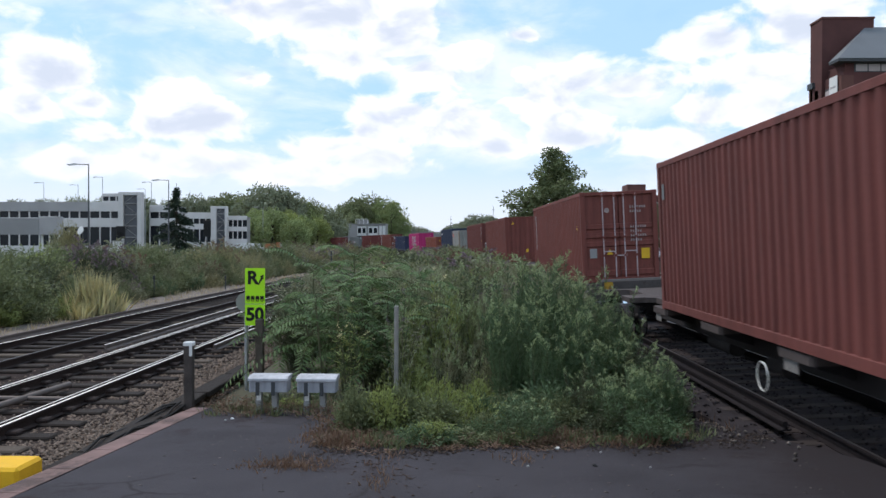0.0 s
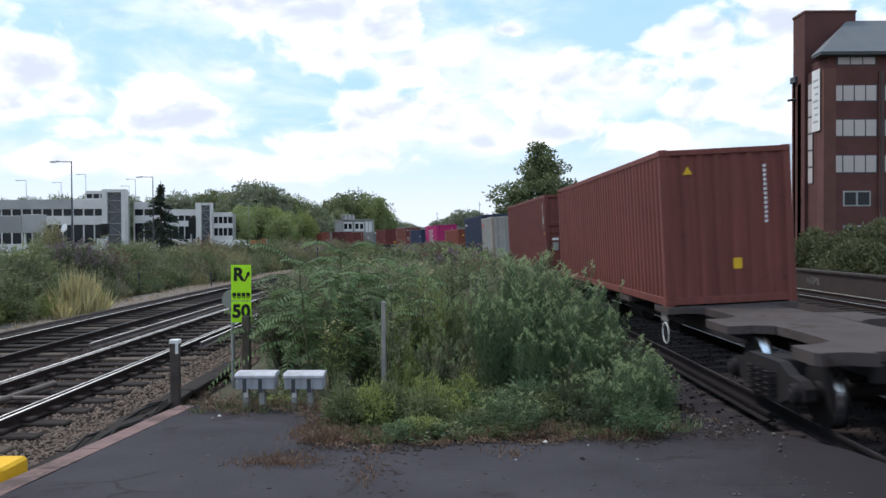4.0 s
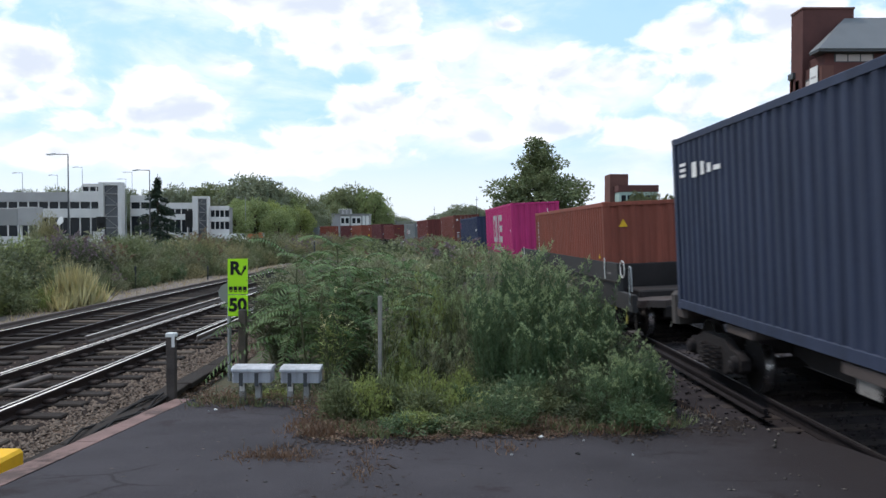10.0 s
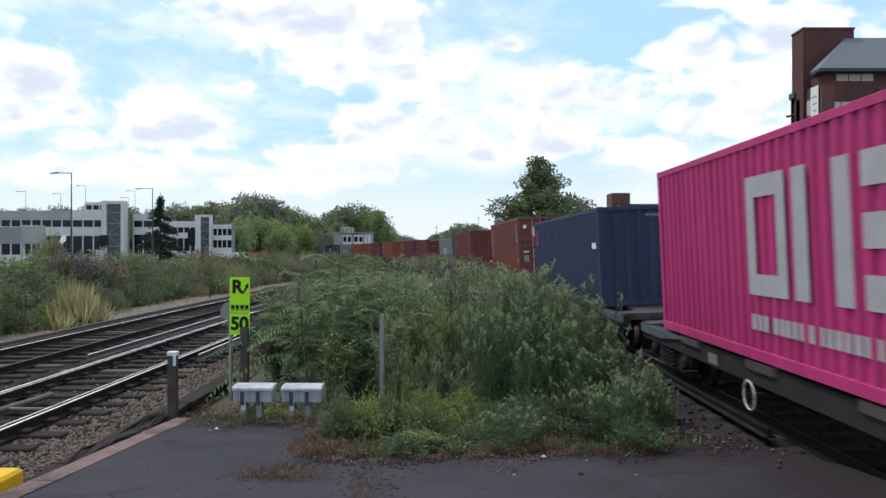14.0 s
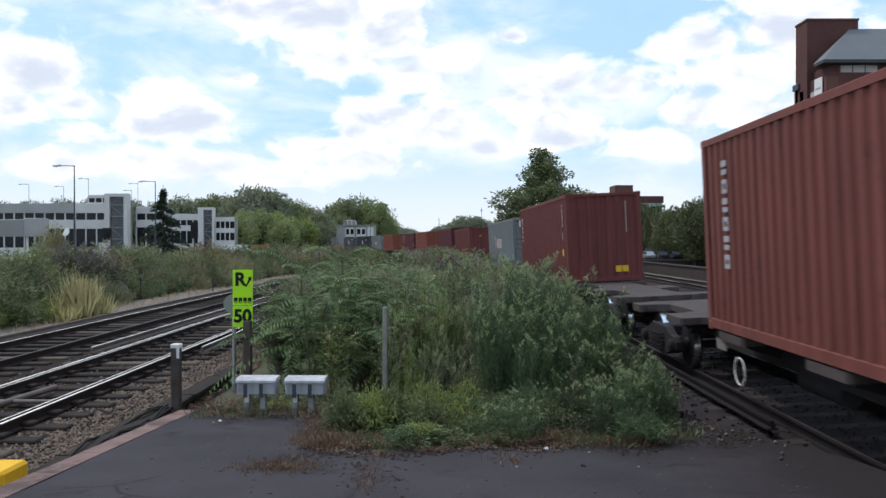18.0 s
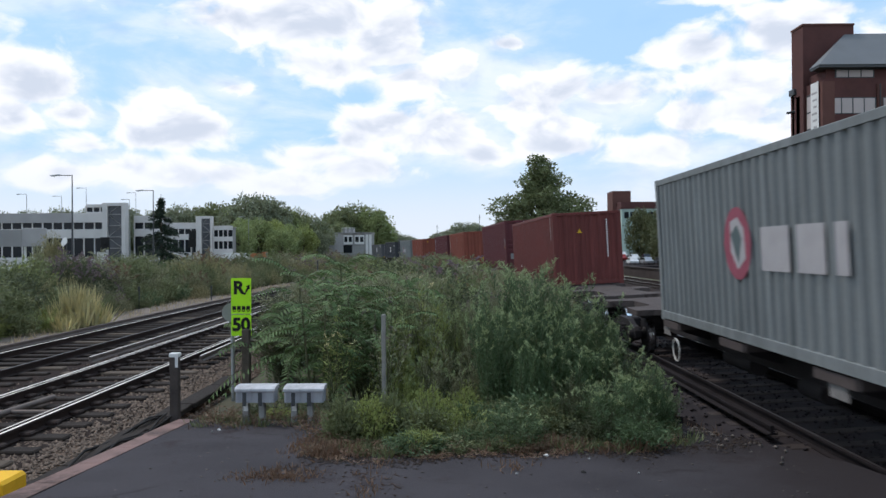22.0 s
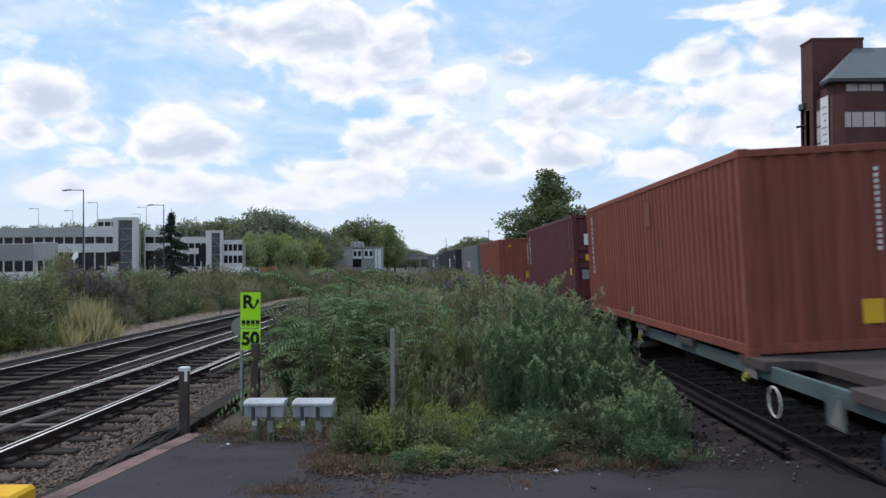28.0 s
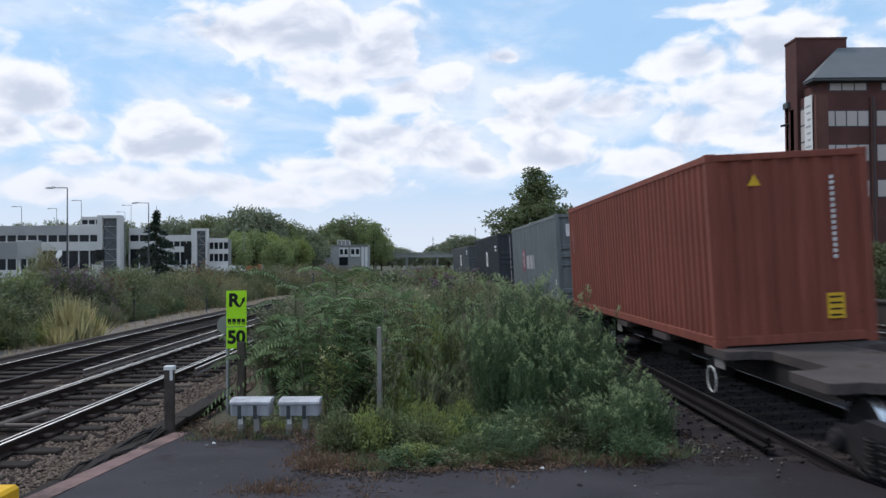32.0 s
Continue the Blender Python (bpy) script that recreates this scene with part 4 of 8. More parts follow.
# ---- plants ----
def leafy_material(name, color, var=0.5, through_light=0.2, rough=0.55):
    ma = material(name, color, rough, var=var, scale=0.9, grain=9, bump=0, island=0.8, rand=0.35, spec=0.25)
    nt = ma.node_tree
    b = nt.nodes["Principled BSDF"]
    tr = nt.nodes.new("ShaderNodeBsdfTranslucent")
    src = b.inputs["Base Color"].links[0].from_socket
    nt.links.new(src, tr.inputs[0])
    mx = nt.nodes.new("ShaderNodeMixShader")
    mx.inputs[0].default_value = through_light
    nt.links.new(b.outputs[0], mx.inputs[1])
    nt.links.new(tr.outputs[0], mx.inputs[2])
    nt.links.new(mx.outputs[0], nt.nodes["Material Output"].inputs[0])
    return ma


LEAF = leafy_material("green_leaves", (0.175, 0.2, 0.095))
LEAF_GREY = leafy_material("greyish_leaves", (0.255, 0.26, 0.155))
VIVID = leafy_material("feathery_green_leaves", (0.112, 0.168, 0.08), 0.6)
LEAF_DARK = leafy_material("dark_leaves", (0.1, 0.115, 0.062))
LEAF_LIME = leafy_material("fresh_leaves", (0.27, 0.31, 0.1))
FROND = leafy_material("frond_leaves", (0.095, 0.15, 0.055), 0.6, 0.25, rough=0.62)
STRAW = leafy_material("straw", (0.78, 0.7, 0.38), 0.5)
DRY = leafy_material("dry_stalks", (0.185, 0.115, 0.075), 0.5)
FLOWER = leafy_material("faded_purple_flowers", (0.2, 0.145, 0.165), 0.4)
TREE_A = leafy_material("tree_leaves", (0.12, 0.13, 0.06), 0.55)
OLIVE = leafy_material("olive_leaves", (0.31, 0.285, 0.15), 0.5)
# tip green lightened to paint daylight on the tops of the weeds
LIT_TIP = leafy_material("lit_pale_growth", (0.33, 0.4, 0.2), 0.4)
# the dusky and the farthest leaves are paled: distance haze put into the colour
DUSKY = leafy_material("dusky_tree_leaves", (0.2, 0.225, 0.11), 0.6)
TREE_B = leafy_material("olive_tree_leaves", (0.255, 0.305, 0.125), 0.55)
TREE_HAZY = leafy_material("hazy_tree_leaves", (0.24, 0.265, 0.17), 0.5)
BARK = material("bark", (0.075, 0.06, 0.045), 0.95, var=0.4, scale=4, bump=0.8)
STEM = material("green_stems", (0.1, 0.105, 0.055), 0.8, var=0.3)

rng = np.random.default_rng(7)


def unit(v):
    return v / np.maximum(np.linalg.norm(v, axis=-1, keepdims=True), 1e-9)


def leaves_data(name, base, way, length, width, fold=0.35, across=None):
    """Folded diamond leaves: one small island of two triangles for each base and direction."""
    n = len(base)
    way = unit(way)
    side = unit(np.cross(way, rng.normal(size=(n, 3)))) if across is None else unit(across - way * np.sum(across * way, 1, keepdims=True))
    up = np.cross(side, way)
    length = np.broadcast_to(length, n)[:, None]
    width = np.broadcast_to(width, n)[:, None]
    mid = base + way * length * 0.45
    v = np.stack([base, mid + side * width * 0.5 + up * width * fold * 0.5, base + way * length - up * length * 0.08, mid - side * width * 0.5 + up * width * fold * 0.5], 1).reshape(-1, 3)
    f = np.empty((n, 2, 3), np.int32)
    k = np.arange(n) * 4
    f[:, 0] = np.stack([k, k + 1, k + 2], -1)
    f[:, 1] = np.stack([k, k + 2, k + 3], -1)
    return mesh_np(name, v, f.reshape(-1, 3))


def mesh_np(name, v, f):
    me = bpy.data.meshes.new(name)
    me.vertices.add(len(v))
    me.vertices.foreach_set("co", np.ascontiguousarray(v, dtype=np.float32).ravel())
    m, k = f.shape
    me.loops.add(m * k)
    me.loops.foreach_set("vertex_index", np.ascontiguousarray(f, dtype=np.int32).ravel())
    me.polygons.add(m)
    me.polygons.foreach_set("loop_start", np.arange(0, m * k, k, dtype=np.int32))
    me.update(calc_edges=True)
    me.validate()
    return me


def stems_of(n, h, spread, lean=0.5, r=0.012, seed=0):
    """Bent stems from a common foot. Returns lists of points."""
    g = random.Random(seed)
    out = []
    for i in range(n):
        a = g.uniform(0, 2 * math.pi)
        d = g.uniform(0.15, 1.0) ** 0.7
        hh = h * (1.05 - 0.45 * d * d) * g.uniform(0.8, 1.08)
        x0, y0 = 0.2 * spread * math.cos(a) * d, 0.2 * spread * math.sin(a) * d
        pts = []
        bend = g.uniform(0.7, 1.3)
        tw = g.uniform(-0.6, 0.6)
        for k in range(7):
            t = k / 6
            rr = spread * d * (0.25 * t + 0.75 * t ** 1.7) * bend
            pts.append(Vector((x0 + rr * math.cos(a + tw * t), y0 + rr * math.sin(a + tw * t), hh * (t - 0.16 * d * t ** 3))))
        out.append(pts)
    return out


def shrub_data(key, h, spread, n, per, leaf, width, droop=0.15, seed=1, start=0.12, tuft=0.16):
    """Meshes of a many-stemmed shrub: stems, leaves and tip spikes."""
    st = Mesh()
    base, way, tips = [], [], []
    stems = stems_of(n, h, spread, seed=seed)
    for pts in stems:
        for i in range(6):
            st.tube(pts[i], pts[i + 1], 0.013 * (1 - i / 7) + 0.002, 0.013 * (1 - (i + 1) / 7) + 0.002, 4, False)
        P = np.array([tuple(p) for p in pts])
        t = start + (1 - start) * rng.random(per) ** 0.85
        k = np.minimum((t * 6).astype(int), 5)
        fr = (t * 6 - k)[:, None]
        c = P[k] * (1 - fr) + P[k + 1] * fr
        off = rng.normal(size=(per, 3)) * tuft * (0.35 + 0.9 * (1 - t[:, None]) + 0.15)
        off[:, 2] *= 0.7
        base.append(c + off)
        d = unit(off + 0.02 * rng.normal(size=(per, 3))) + 0.5 * unit(P[k + 1] - P[k])
        d[:, 2] -= droop
        way.append(d)
        tips.append(P[-1])
    base, way = np.concatenate(base), np.concatenate(way)
    base[:, 2] = np.maximum(base[:, 2], 0.03)
    m = len(base)
    lv = leaves_data(key + "_leaves", base, way, leaf * (0.6 + 0.8 * rng.random(m)), width * (0.7 + 0.6 * rng.random(m)))
    return st.data(key + "_stems"), lv, np.array(tips)


def spikes_data(name, tips, n, length, leaf, slim=0.7):
    """Drooping flower spikes at the tips of stems."""
    b, w = [], []
    for p in tips:
        a = rng.uniform(0, 6.28)
        d = np.array([math.cos(a) * 0.6, math.sin(a) * 0.6, 0.55])
        t = rng.random(n)[:, None]
        b.append(p + d * t * length + np.array([0, 0, -0.35]) * (t * length) ** 2 + rng.normal(size=(n, 3)) * 0.018 * (1.3 - t))
        w.append(rng.normal(size=(n, 3)) + d)
    return leaves_data(name, np.concatenate(b), np.concatenate(w), leaf, leaf * slim)


def frond_data(seed=3, stems=4):
    """A tree-of-heaven sapling: bare stems topped by rosettes of long arching fronds of paired, hanging leaflets."""
    g = random.Random(seed)
    st = Mesh()
    base, way, ln, along = [], [], [], []
    for i in range(stems):
        a = 6.28 * i / stems + g.uniform(-0.5, 0.5)
        r = g.uniform(0.2, 0.6)
        top = Vector((r * math.cos(a), r * math.sin(a), 0.95 + 1.15 * (i + g.random()) / stems))
        foot = Vector((r * math.cos(a) * 0.4, r * math.sin(a) * 0.4, 0))
        st.tube(foot, top, 0.026, 0.013, 6, False)
        n = g.randint(7, 9)
        for j in range(n):
            t = 1 - 0.42 * (j / n) ** 1.2
            p = foot.lerp(top, t)
            b = 2.4 * j + g.uniform(-0.3, 0.3)
            L = g.uniform(0.85, 1.15) * (0.7 + 0.4 * j / n)
            rise = 1.15 - 0.95 * j / n + g.uniform(-0.15, 0.15)
            out = Vector((math.cos(b), math.sin(b), rise))
            side = Vector((-math.sin(b), math.cos(b), 0))
            prev = p
            for k in range(1, 18):
                u = k / 17
                q = p + out * (L * u) - Vector((0, 0, 0.75 * L * u * u))
                if k % 2 == 0:
                    st.tube(prev, q, 0.007, 0.005, 3, False)
                    prev = q
                if k > 2:
                    for sd in (-1, 1):
                        base.append(tuple(q))
                        way.append(tuple(side * sd + out * 0.25 - Vector((0, 0, 0.25 + 0.45 * u + 0.25 * g.random()))))
                        along.append(tuple(out - Vector((0, 0, 1.6 * u)) + Vector((g.gauss(0, 0.2), g.gauss(0, 0.2), g.gauss(0, 0.2)))))
                        ln.append(0.165 * (1.15 - 0.55 * abs(u - 0.45)) * g.uniform(0.85, 1.1))
    return st.data("frond_stems"), leaves_data("fronds", np.array(base), np.array(way), np.array(ln), 0.036, 0.2, np.array(along))


def upright_data(key, h, spread, n, per, leaf, width, seed, up=0.8, plume=0.0, arch=0.22):
    """A stand of upright, close-leaved weed stems, each leafy from foot to tip."""
    g = random.Random(seed)
    st = Mesh()
    base, way, ln, tips = [], [], [], []
    for i in range(n):
        a = g.uniform(0, 6.283)
        d = math.sqrt(g.random())
        x0, y0 = spread * d * math.cos(a), spread * d * math.sin(a)
        hh = h * (1.0 - 0.35 * d * d) * (0.58 + 0.52 * g.random() ** 1.6)
        lx, ly = arch * d * math.cos(a) + g.gauss(0, 0.1), arch * d * math.sin(a) + g.gauss(0, 0.1)
        pts = [Vector((x0 + lx * hh * t * t, y0 + ly * hh * t * t, hh * (t - (arch - 0.16) * t ** 3))) for t in (0, 0.25, 0.5, 0.75, 1.0)]
        for k in range(4):
            st.tube(pts[k], pts[k + 1], 0.009 - 0.0016 * k, 0.009 - 0.0016 * (k + 1), 3, False)
        P = np.array([tuple(p) for p in pts])
        t = 0.1 + 0.9 * rng.random(per) ** 0.7
        k = np.minimum((t * 4).astype(int), 3)
        fr = (t * 4 - k)[:, None]
        c = P[k] * (1 - fr) + P[k + 1] * fr
        b = rng.uniform(0, 6.283, per)
        w = np.stack([np.cos(b), np.sin(b), up * (0.4 + t) + rng.normal(size=per) * 0.35], 1)
        rad = (0.04 + 0.10 * plume * rng.random(per) * (1.1 - t))[:, None]
        base.append(c + w * rad * rng.random((per, 1)))
        way.append(w)
        ln.append(leaf * (1.25 - 0.75 * t) * (0.7 + 0.6 * rng.random(per)))
        tips.append(P[-1])
    base, way, ln = np.concatenate(base), np.concatenate(way), np.concatenate(ln)
    base[:, 2] = np.maximum(base[:, 2], 0.02)
    return st.data(key + "_stems"), leaves_data(key + "_leaves", base, way, ln, width * (0.7 + 0.6 * rng.random(len(ln)))), np.array(tips)


def tuft_data(name, n, h, r, lean=0.35, w=0.008):
    """Grass: narrow bent blades of two triangles."""
    a = rng.uniform(0, 6.28, n)
    q = np.sqrt(rng.random(n)) * r
    b = np.stack([np.cos(a) * q, np.sin(a) * q, np.zeros(n)], 1)
    d = np.stack([np.cos(a) * lean * rng.random(n), np.sin(a) * lean * rng.random(n), np.ones(n)], 1) + rng.normal(size=(n, 3)) * 0.12
    return leaves_data(name, b, d, h * (0.5 + 0.6 * rng.random(n)), w, 0.1)


SHRUBS = {
    "buddleia": (shrub_data("buddleia", 2.1, 0.95, 36, 190, 0.13, 0.03, seed=11, tuft=0.13), LEAF_GREY),
    "willow": (shrub_data("willow", 1.95, 0.85, 38, 210, 0.115, 0.023, seed=12, droop=0.02, tuft=0.12), LEAF),
    "fleabane": (upright_data("fleabane", 1.95, 0.55, 66, 150, 0.15, 0.015, 41, 0.75, 0.9, 0.14), VIVID),
    "tall_weeds": (upright_data("tall_weeds", 1.7, 0.6, 42, 74, 0.15, 0.02, 42, 0.9, 0.5, 0.18), LEAF_GREY),
    "low_weeds": (upright_data("low_weeds", 0.55, 0.42, 54, 36, 0.11, 0.034, 43, 0.45, 0.9), LEAF),
    "dead_stalks": (upright_data("dead_stalks", 0.62, 0.34, 17, 30, 0.06, 0.02, 45, 0.2, 2.2, 0.5), DRY),
    "far_weeds": (upright_data("far_weeds", 1.9, 1.0, 70, 40, 0.2, 0.04, 44, 0.8, 1.0), OLIVE),
    "bramble": (shrub_data("bramble", 1.0, 0.85, 28, 120, 0.085, 0.042, seed=13, droop=0.1), LEAF),
    "nettle": (shrub_data("nettle", 0.75, 0.5, 26, 70, 0.075, 0.034, seed=14, start=0.0), LEAF_LIME),
    "sapling": (shrub_data("sapling", 2.6, 0.8, 26, 170, 0.11, 0.05, seed=15), LEAF_DARK),
    "far_shrub": (shrub_data("far_shrub", 2.2, 1.15, 30, 110, 0.17, 0.06, seed=16, tuft=0.2), LEAF),
    "far_buddleia": (shrub_data("far_buddleia", 2.3, 1.1, 30, 110, 0.17, 0.045, seed=17, tuft=0.18), LEAF_GREY),
}
SPIKES = {k: spikes_data(k + "_spikes", SHRUBS[k][0][2], 26, 0.26, 0.03) for k in ("buddleia",)}
for k in ("fleabane", "tall_weeds"):
    tops = SHRUBS[k][0][2]
    tops = tops[tops[:, 2] > np.quantile(tops[:, 2], 0.45 if k == "fleabane" else 0.3)]
    SPIKES[k] = spikes_data(k + "_tips", tops, 30, 0.22, 0.055, 0.22)
SPIKES["far_buddleia"] = spikes_data("far_spikes", SHRUBS["far_buddleia"][0][2], 26, 0.5, 0.08)
WORDS = {"buddleia": ("buddleia_bush", "grey-green buddleia bush with faded flower spikes", "bush"), "willow": ("willow_bush", "dense green narrow-leaved bush", "bush"),
         "fleabane": ("fleabane_clump", "tall feathery bright green weeds beside the track", "weeds"), "tall_weeds": ("tall_weeds", "grey-green stand of tall thin weeds", "weeds"), "dead_stalks": ("dead_stalks", "thin brown dead weed stalks", "weeds"), "far_weeds": ("tall_weeds", "olive stand of tall weeds on the railway bank", "weeds"), "low_weeds": ("low_weeds", "low green weeds at the edge of the tarmac", "weeds"),
         "bramble": ("bramble", "low green bramble among the weeds", "bush"), "nettle": ("nettle_clump", "bright green clump of nettles", "weeds"),
         "sapling": ("sapling", "dark green self-sown sapling", "shrub"), "far_shrub": ("wild_shrub", "green wild shrub on the railway bank", "bush"),
         "far_buddleia": ("buddleia_bush", "grey-green buddleia with purple-brown spikes on the bank", "bush")}


def plant(kind, x, y, z, sx=1.0, sz=1.0, mat=None, group="bushes on the railway land"):
    (st, lv, tips), m0 = SHRUBS[kind]
    name, label, cat = WORDS[kind]
    rot = random.uniform(0, 360)
    t = thing(name, label, cat, pose(x, y, z, 0, 0, rot) @ Matrix.Diagonal((sx, sx, sz, 1)), group=group)
    stuff(part("branchwork", st, STEM, t))
    stuff(part("foliage", lv, mat or m0, t))
    if kind in SPIKES:
        if kind in ("fleabane", "tall_weeds"):
            stuff(part("new_growth", SPIKES[kind], LIT_TIP, t, "pale fresh tips with light from above in their colour"))
            return t
        stuff(part("blossom", SPIKES[kind], random.choice((FLOWER, FLOWER, LEAF_GREY, DRY) if x < -11 and x / y < -0.38 else (FLOWER, LEAF_GREY, LEAF_GREY, LEAF, DRY)), t, "faded purple flower spikes"))
    return t


def ground_z(x, y):
    if -3.86 < x < ramp_right(y) and y < RAMP_END:
        return ramp_z(y)
    return lift(x, y)


def fringe_y(x):
    """Where the weeds begin on the tarmac."""
    return 8.4 + 0.14 * math.sin(x * 2.1) + 0.09 * math.sin(x * 5.3 + 1) + 0.12 * max(0.0, x) ** 1.5 + 0.5 * max(0.0, -1.2 - x)


# the tangle past the end of the ramp
def near_plants():
    kinds = [frond_data(3, 5), frond_data(5, 5), frond_data(8, 4)]
    for i, (x, y, s) in enumerate(((-2.0, 12.5, 0.9), (-1.35, 13.0, 0.92), (-2.55, 13.6, 1.04), (-1.7, 14.3, 1.1), (-0.95, 14.4, 0.95))):
        st, lv = kinds[i % 3]
        t = thing("tree_of_heaven", "young tree of heaven with long arching fronds", "shrub", pose(x, y, -0.3, 0, 0, random.uniform(0, 360)) @ Matrix.Diagonal((s, s, s, 1)), group="bushes on the railway land")
        stuff(part("branchwork", st, STEM, t))
        stuff(part("frond_foliage", lv, FROND, t))
    for k, x, y, sx, sz, mt in (
            # the feathery bush in front of the train
            ("fleabane", 1.05, 11.3, 0.85, 1.19, VIVID), ("fleabane", 1.65, 11.5, 0.8, 1.12, VIVID), ("fleabane", 0.9, 11.9, 0.8, 1.21, VIVID), ("fleabane", 1.45, 12.2, 0.9, 1.23, VIVID), ("fleabane", 2.05, 11.2, 0.6, 0.88, VIVID),
            ("fleabane", 1.2, 10.8, 0.6, 0.77, VIVID), ("fleabane", 1.75, 10.8, 0.65, 0.73, VIVID), ("fleabane", 2.25, 11.0, 0.45, 0.56, VIVID), ("fleabane", 2.55, 11.2, 0.4, 0.48, LEAF_DARK), ("fleabane", 0.75, 11.1, 0.5, 0.79, VIVID), ("fleabane", 2.3, 12.6, 0.6, 0.81, LEAF),
            # thin pale weeds between the bush and the fronds
            ("tall_weeds", -0.35, 13.0, 0.8, 1.21, LEAF_LIME), ("tall_weeds", -0.85, 12.4, 0.5, 0.88, LEAF_LIME), ("tall_weeds", -0.75, 12.9, 0.6, 1.16, LEAF), ("tall_weeds", -0.6, 11.9, 0.45, 0.61, LEAF_LIME), ("tall_weeds", 0.15, 13.2, 0.85, 1.30, LEAF), ("tall_weeds", 0.45, 12.7, 0.6, 1.16, LEAF_GREY), ("buddleia", 0.55, 13.9, 0.6, 0.92, LEAF_GREY),
            ("tall_weeds", -0.15, 12.2, 0.55, 0.79, LEAF_GREY), ("tall_weeds", 0.4, 11.9, 0.5, 0.73, LEAF_GREY), ("bramble", 0.2, 12.6, 0.8, 0.9, LEAF_DARK), ("bramble", -0.7, 12.9, 0.8, 0.9, LEAF_DARK),
            # darker growth behind
            ("sapling", -1.7, 15.2, 0.8, 0.72, LEAF_DARK), ("sapling", 0.35, 15.0, 0.7, 0.84, LEAF_DARK), ("buddleia", 1.2, 14.6, 0.8, 1.0, LEAF_GREY), ("buddleia", 2.0, 13.8, 0.5, 0.8, LEAF_GREY),
            ("willow", -3.3, 16.2, 0.75, 0.9, LEAF_DARK), ("buddleia", -2.2, 16.6, 0.9, 1.0, LEAF_GREY), ("buddleia", -0.9, 16.2, 0.85, 1.06, LEAF_GREY), ("tall_weeds", 0.2, 17.2, 1.0, 1.2, LEAF), ("tall_weeds", 1.4, 16.8, 1.0, 1.1, LEAF_GREY), ("tall_weeds", -1.2, 15.2, 1.0, 1.2, LEAF_GREY),
            # slope of lower weeds towards the train
            ("low_weeds", 2.45, 10.4, 0.9, 1.0, VIVID), ("low_weeds", 2.7, 10.9, 0.8, 0.9, LEAF_DARK), ("low_weeds", 2.6, 10.0, 0.55, 0.5, LEAF_DARK)):
        plant(k, x, y, ground_z(x, y) - 0.02, sx, sz, mt)
    # fresh low weeds along the end of the tarmac
    for i in range(46):
        x = random.uniform(-1.25, 0.7)
        y = fringe_y(x) + 0.25 + 1.75 * random.random()
        near = y < fringe_y(x) + 0.8
        plant(random.choice(("low_weeds", "low_weeds", "nettle")), x, y, ground_z(x, y) - 0.02, random.uniform(0.35, 0.6), random.uniform(0.25, 0.45) if near else random.uniform(0.5, 0.9), random.choice((LEAF_LIME, LEAF, LEAF, VIVID)), "weeds at the end of the ramp")
    for i in range(40):
        x = random.uniform(0.4, 2.6)
        y = fringe_y(x) + 0.25 + 1.6 * random.random()
        near = y < fringe_y(x) + 0.7
        plant(random.choice(("low_weeds", "low_weeds", "bramble", "tall_weeds")), x, y, ground_z(x, y) - 0.02, random.uniform(0.35, 0.6), random.uniform(0.2, 0.4) if near else random.uniform(0.35, 0.6), random.choice((LEAF, VIVID, VIVID, LEAF_DARK, LEAF_DARK)), "weeds at the end of the ramp")
    for i in range(14):
        x = random.uniform(-3.4, -1.3)
        y = random.uniform(11.4, 12.4)
        plant(random.choice(("nettle", "low_weeds")), x, y, ground_z(x, y) - 0.02, random.uniform(0.35, 0.7), random.uniform(0.3, 0.6), random.choice((LEAF, LEAF_LIME, LEAF_GREY, LEAF_DARK)), "weeds at the end of the ramp")
    # withered brown weeds in the fringe
    for i in range(38):
        x = random.choice((random.uniform(-1.6, -1.1), random.uniform(-1.2, 1.6), random.uniform(-1.2, 1.6), random.uniform(0.6, 2.6)))
        y = fringe_y(x) + 0.08 + random.uniform(0.0, 0.5)
        plant("dead_stalks", x, y, ground_z(x, y) - 0.02, random.uniform(0.5, 1.0), random.uniform(0.2, 0.45) * (1.2 if x < -1.2 else 1.0), DRY, "withered weeds at the end of the ramp")
    for x, y, sx, sz in ((-1.45, 9.7, 0.8, 0.9), (-1.35, 9.4, 0.7, 0.8), (-1.9, 10.6, 0.9, 0.5), (-2.9, 10.8, 0.9, 0.5), (-3.2, 11.2, 0.8, 0.7), (-3.4, 11.6, 0.9, 0.8), (-2.4, 11.0, 0.7, 0.5)):
        plant("dead_stalks", x, y, ground_z(x, y) - 0.02, sx, sz, DRY, "withered weeds at the end of the ramp")
    spires = shrub_data("spire", 2.3, 0.35, 9, 46, 0.11, 0.016, seed=19, start=0.25, tuft=0.05)
    tuftlets = spikes_data("spire_tips", spires[2], 22, 0.22, 0.022)
    for i in range(22):
        y = random.uniform(11.8, 19)
        x = random.uniform(-0.3 * y / 1.9, 2.2 if y < 15 else 1.9)
        t = thing("tall_weed", "tall thin weeds with pale seed heads", "weeds", pose(x, y, ground_z(x, y), 0, 0, random.uniform(0, 360)) @ Matrix.Diagonal((1, 1, random.uniform(0.7, 1.0), 1)), group="tall weeds")
        stuff(part("branchwork", spires[0], STEM, t))
        stuff(part("foliage", spires[1], random.choice((LEAF_GREY, LEAF_LIME, LEAF)), t))
        stuff(part("seed_head", tuftlets, random.choice((STRAW, FLOWER, LEAF_GREY, LEAF_GREY)), t))
    # strip between the two curving lines
    i = 0
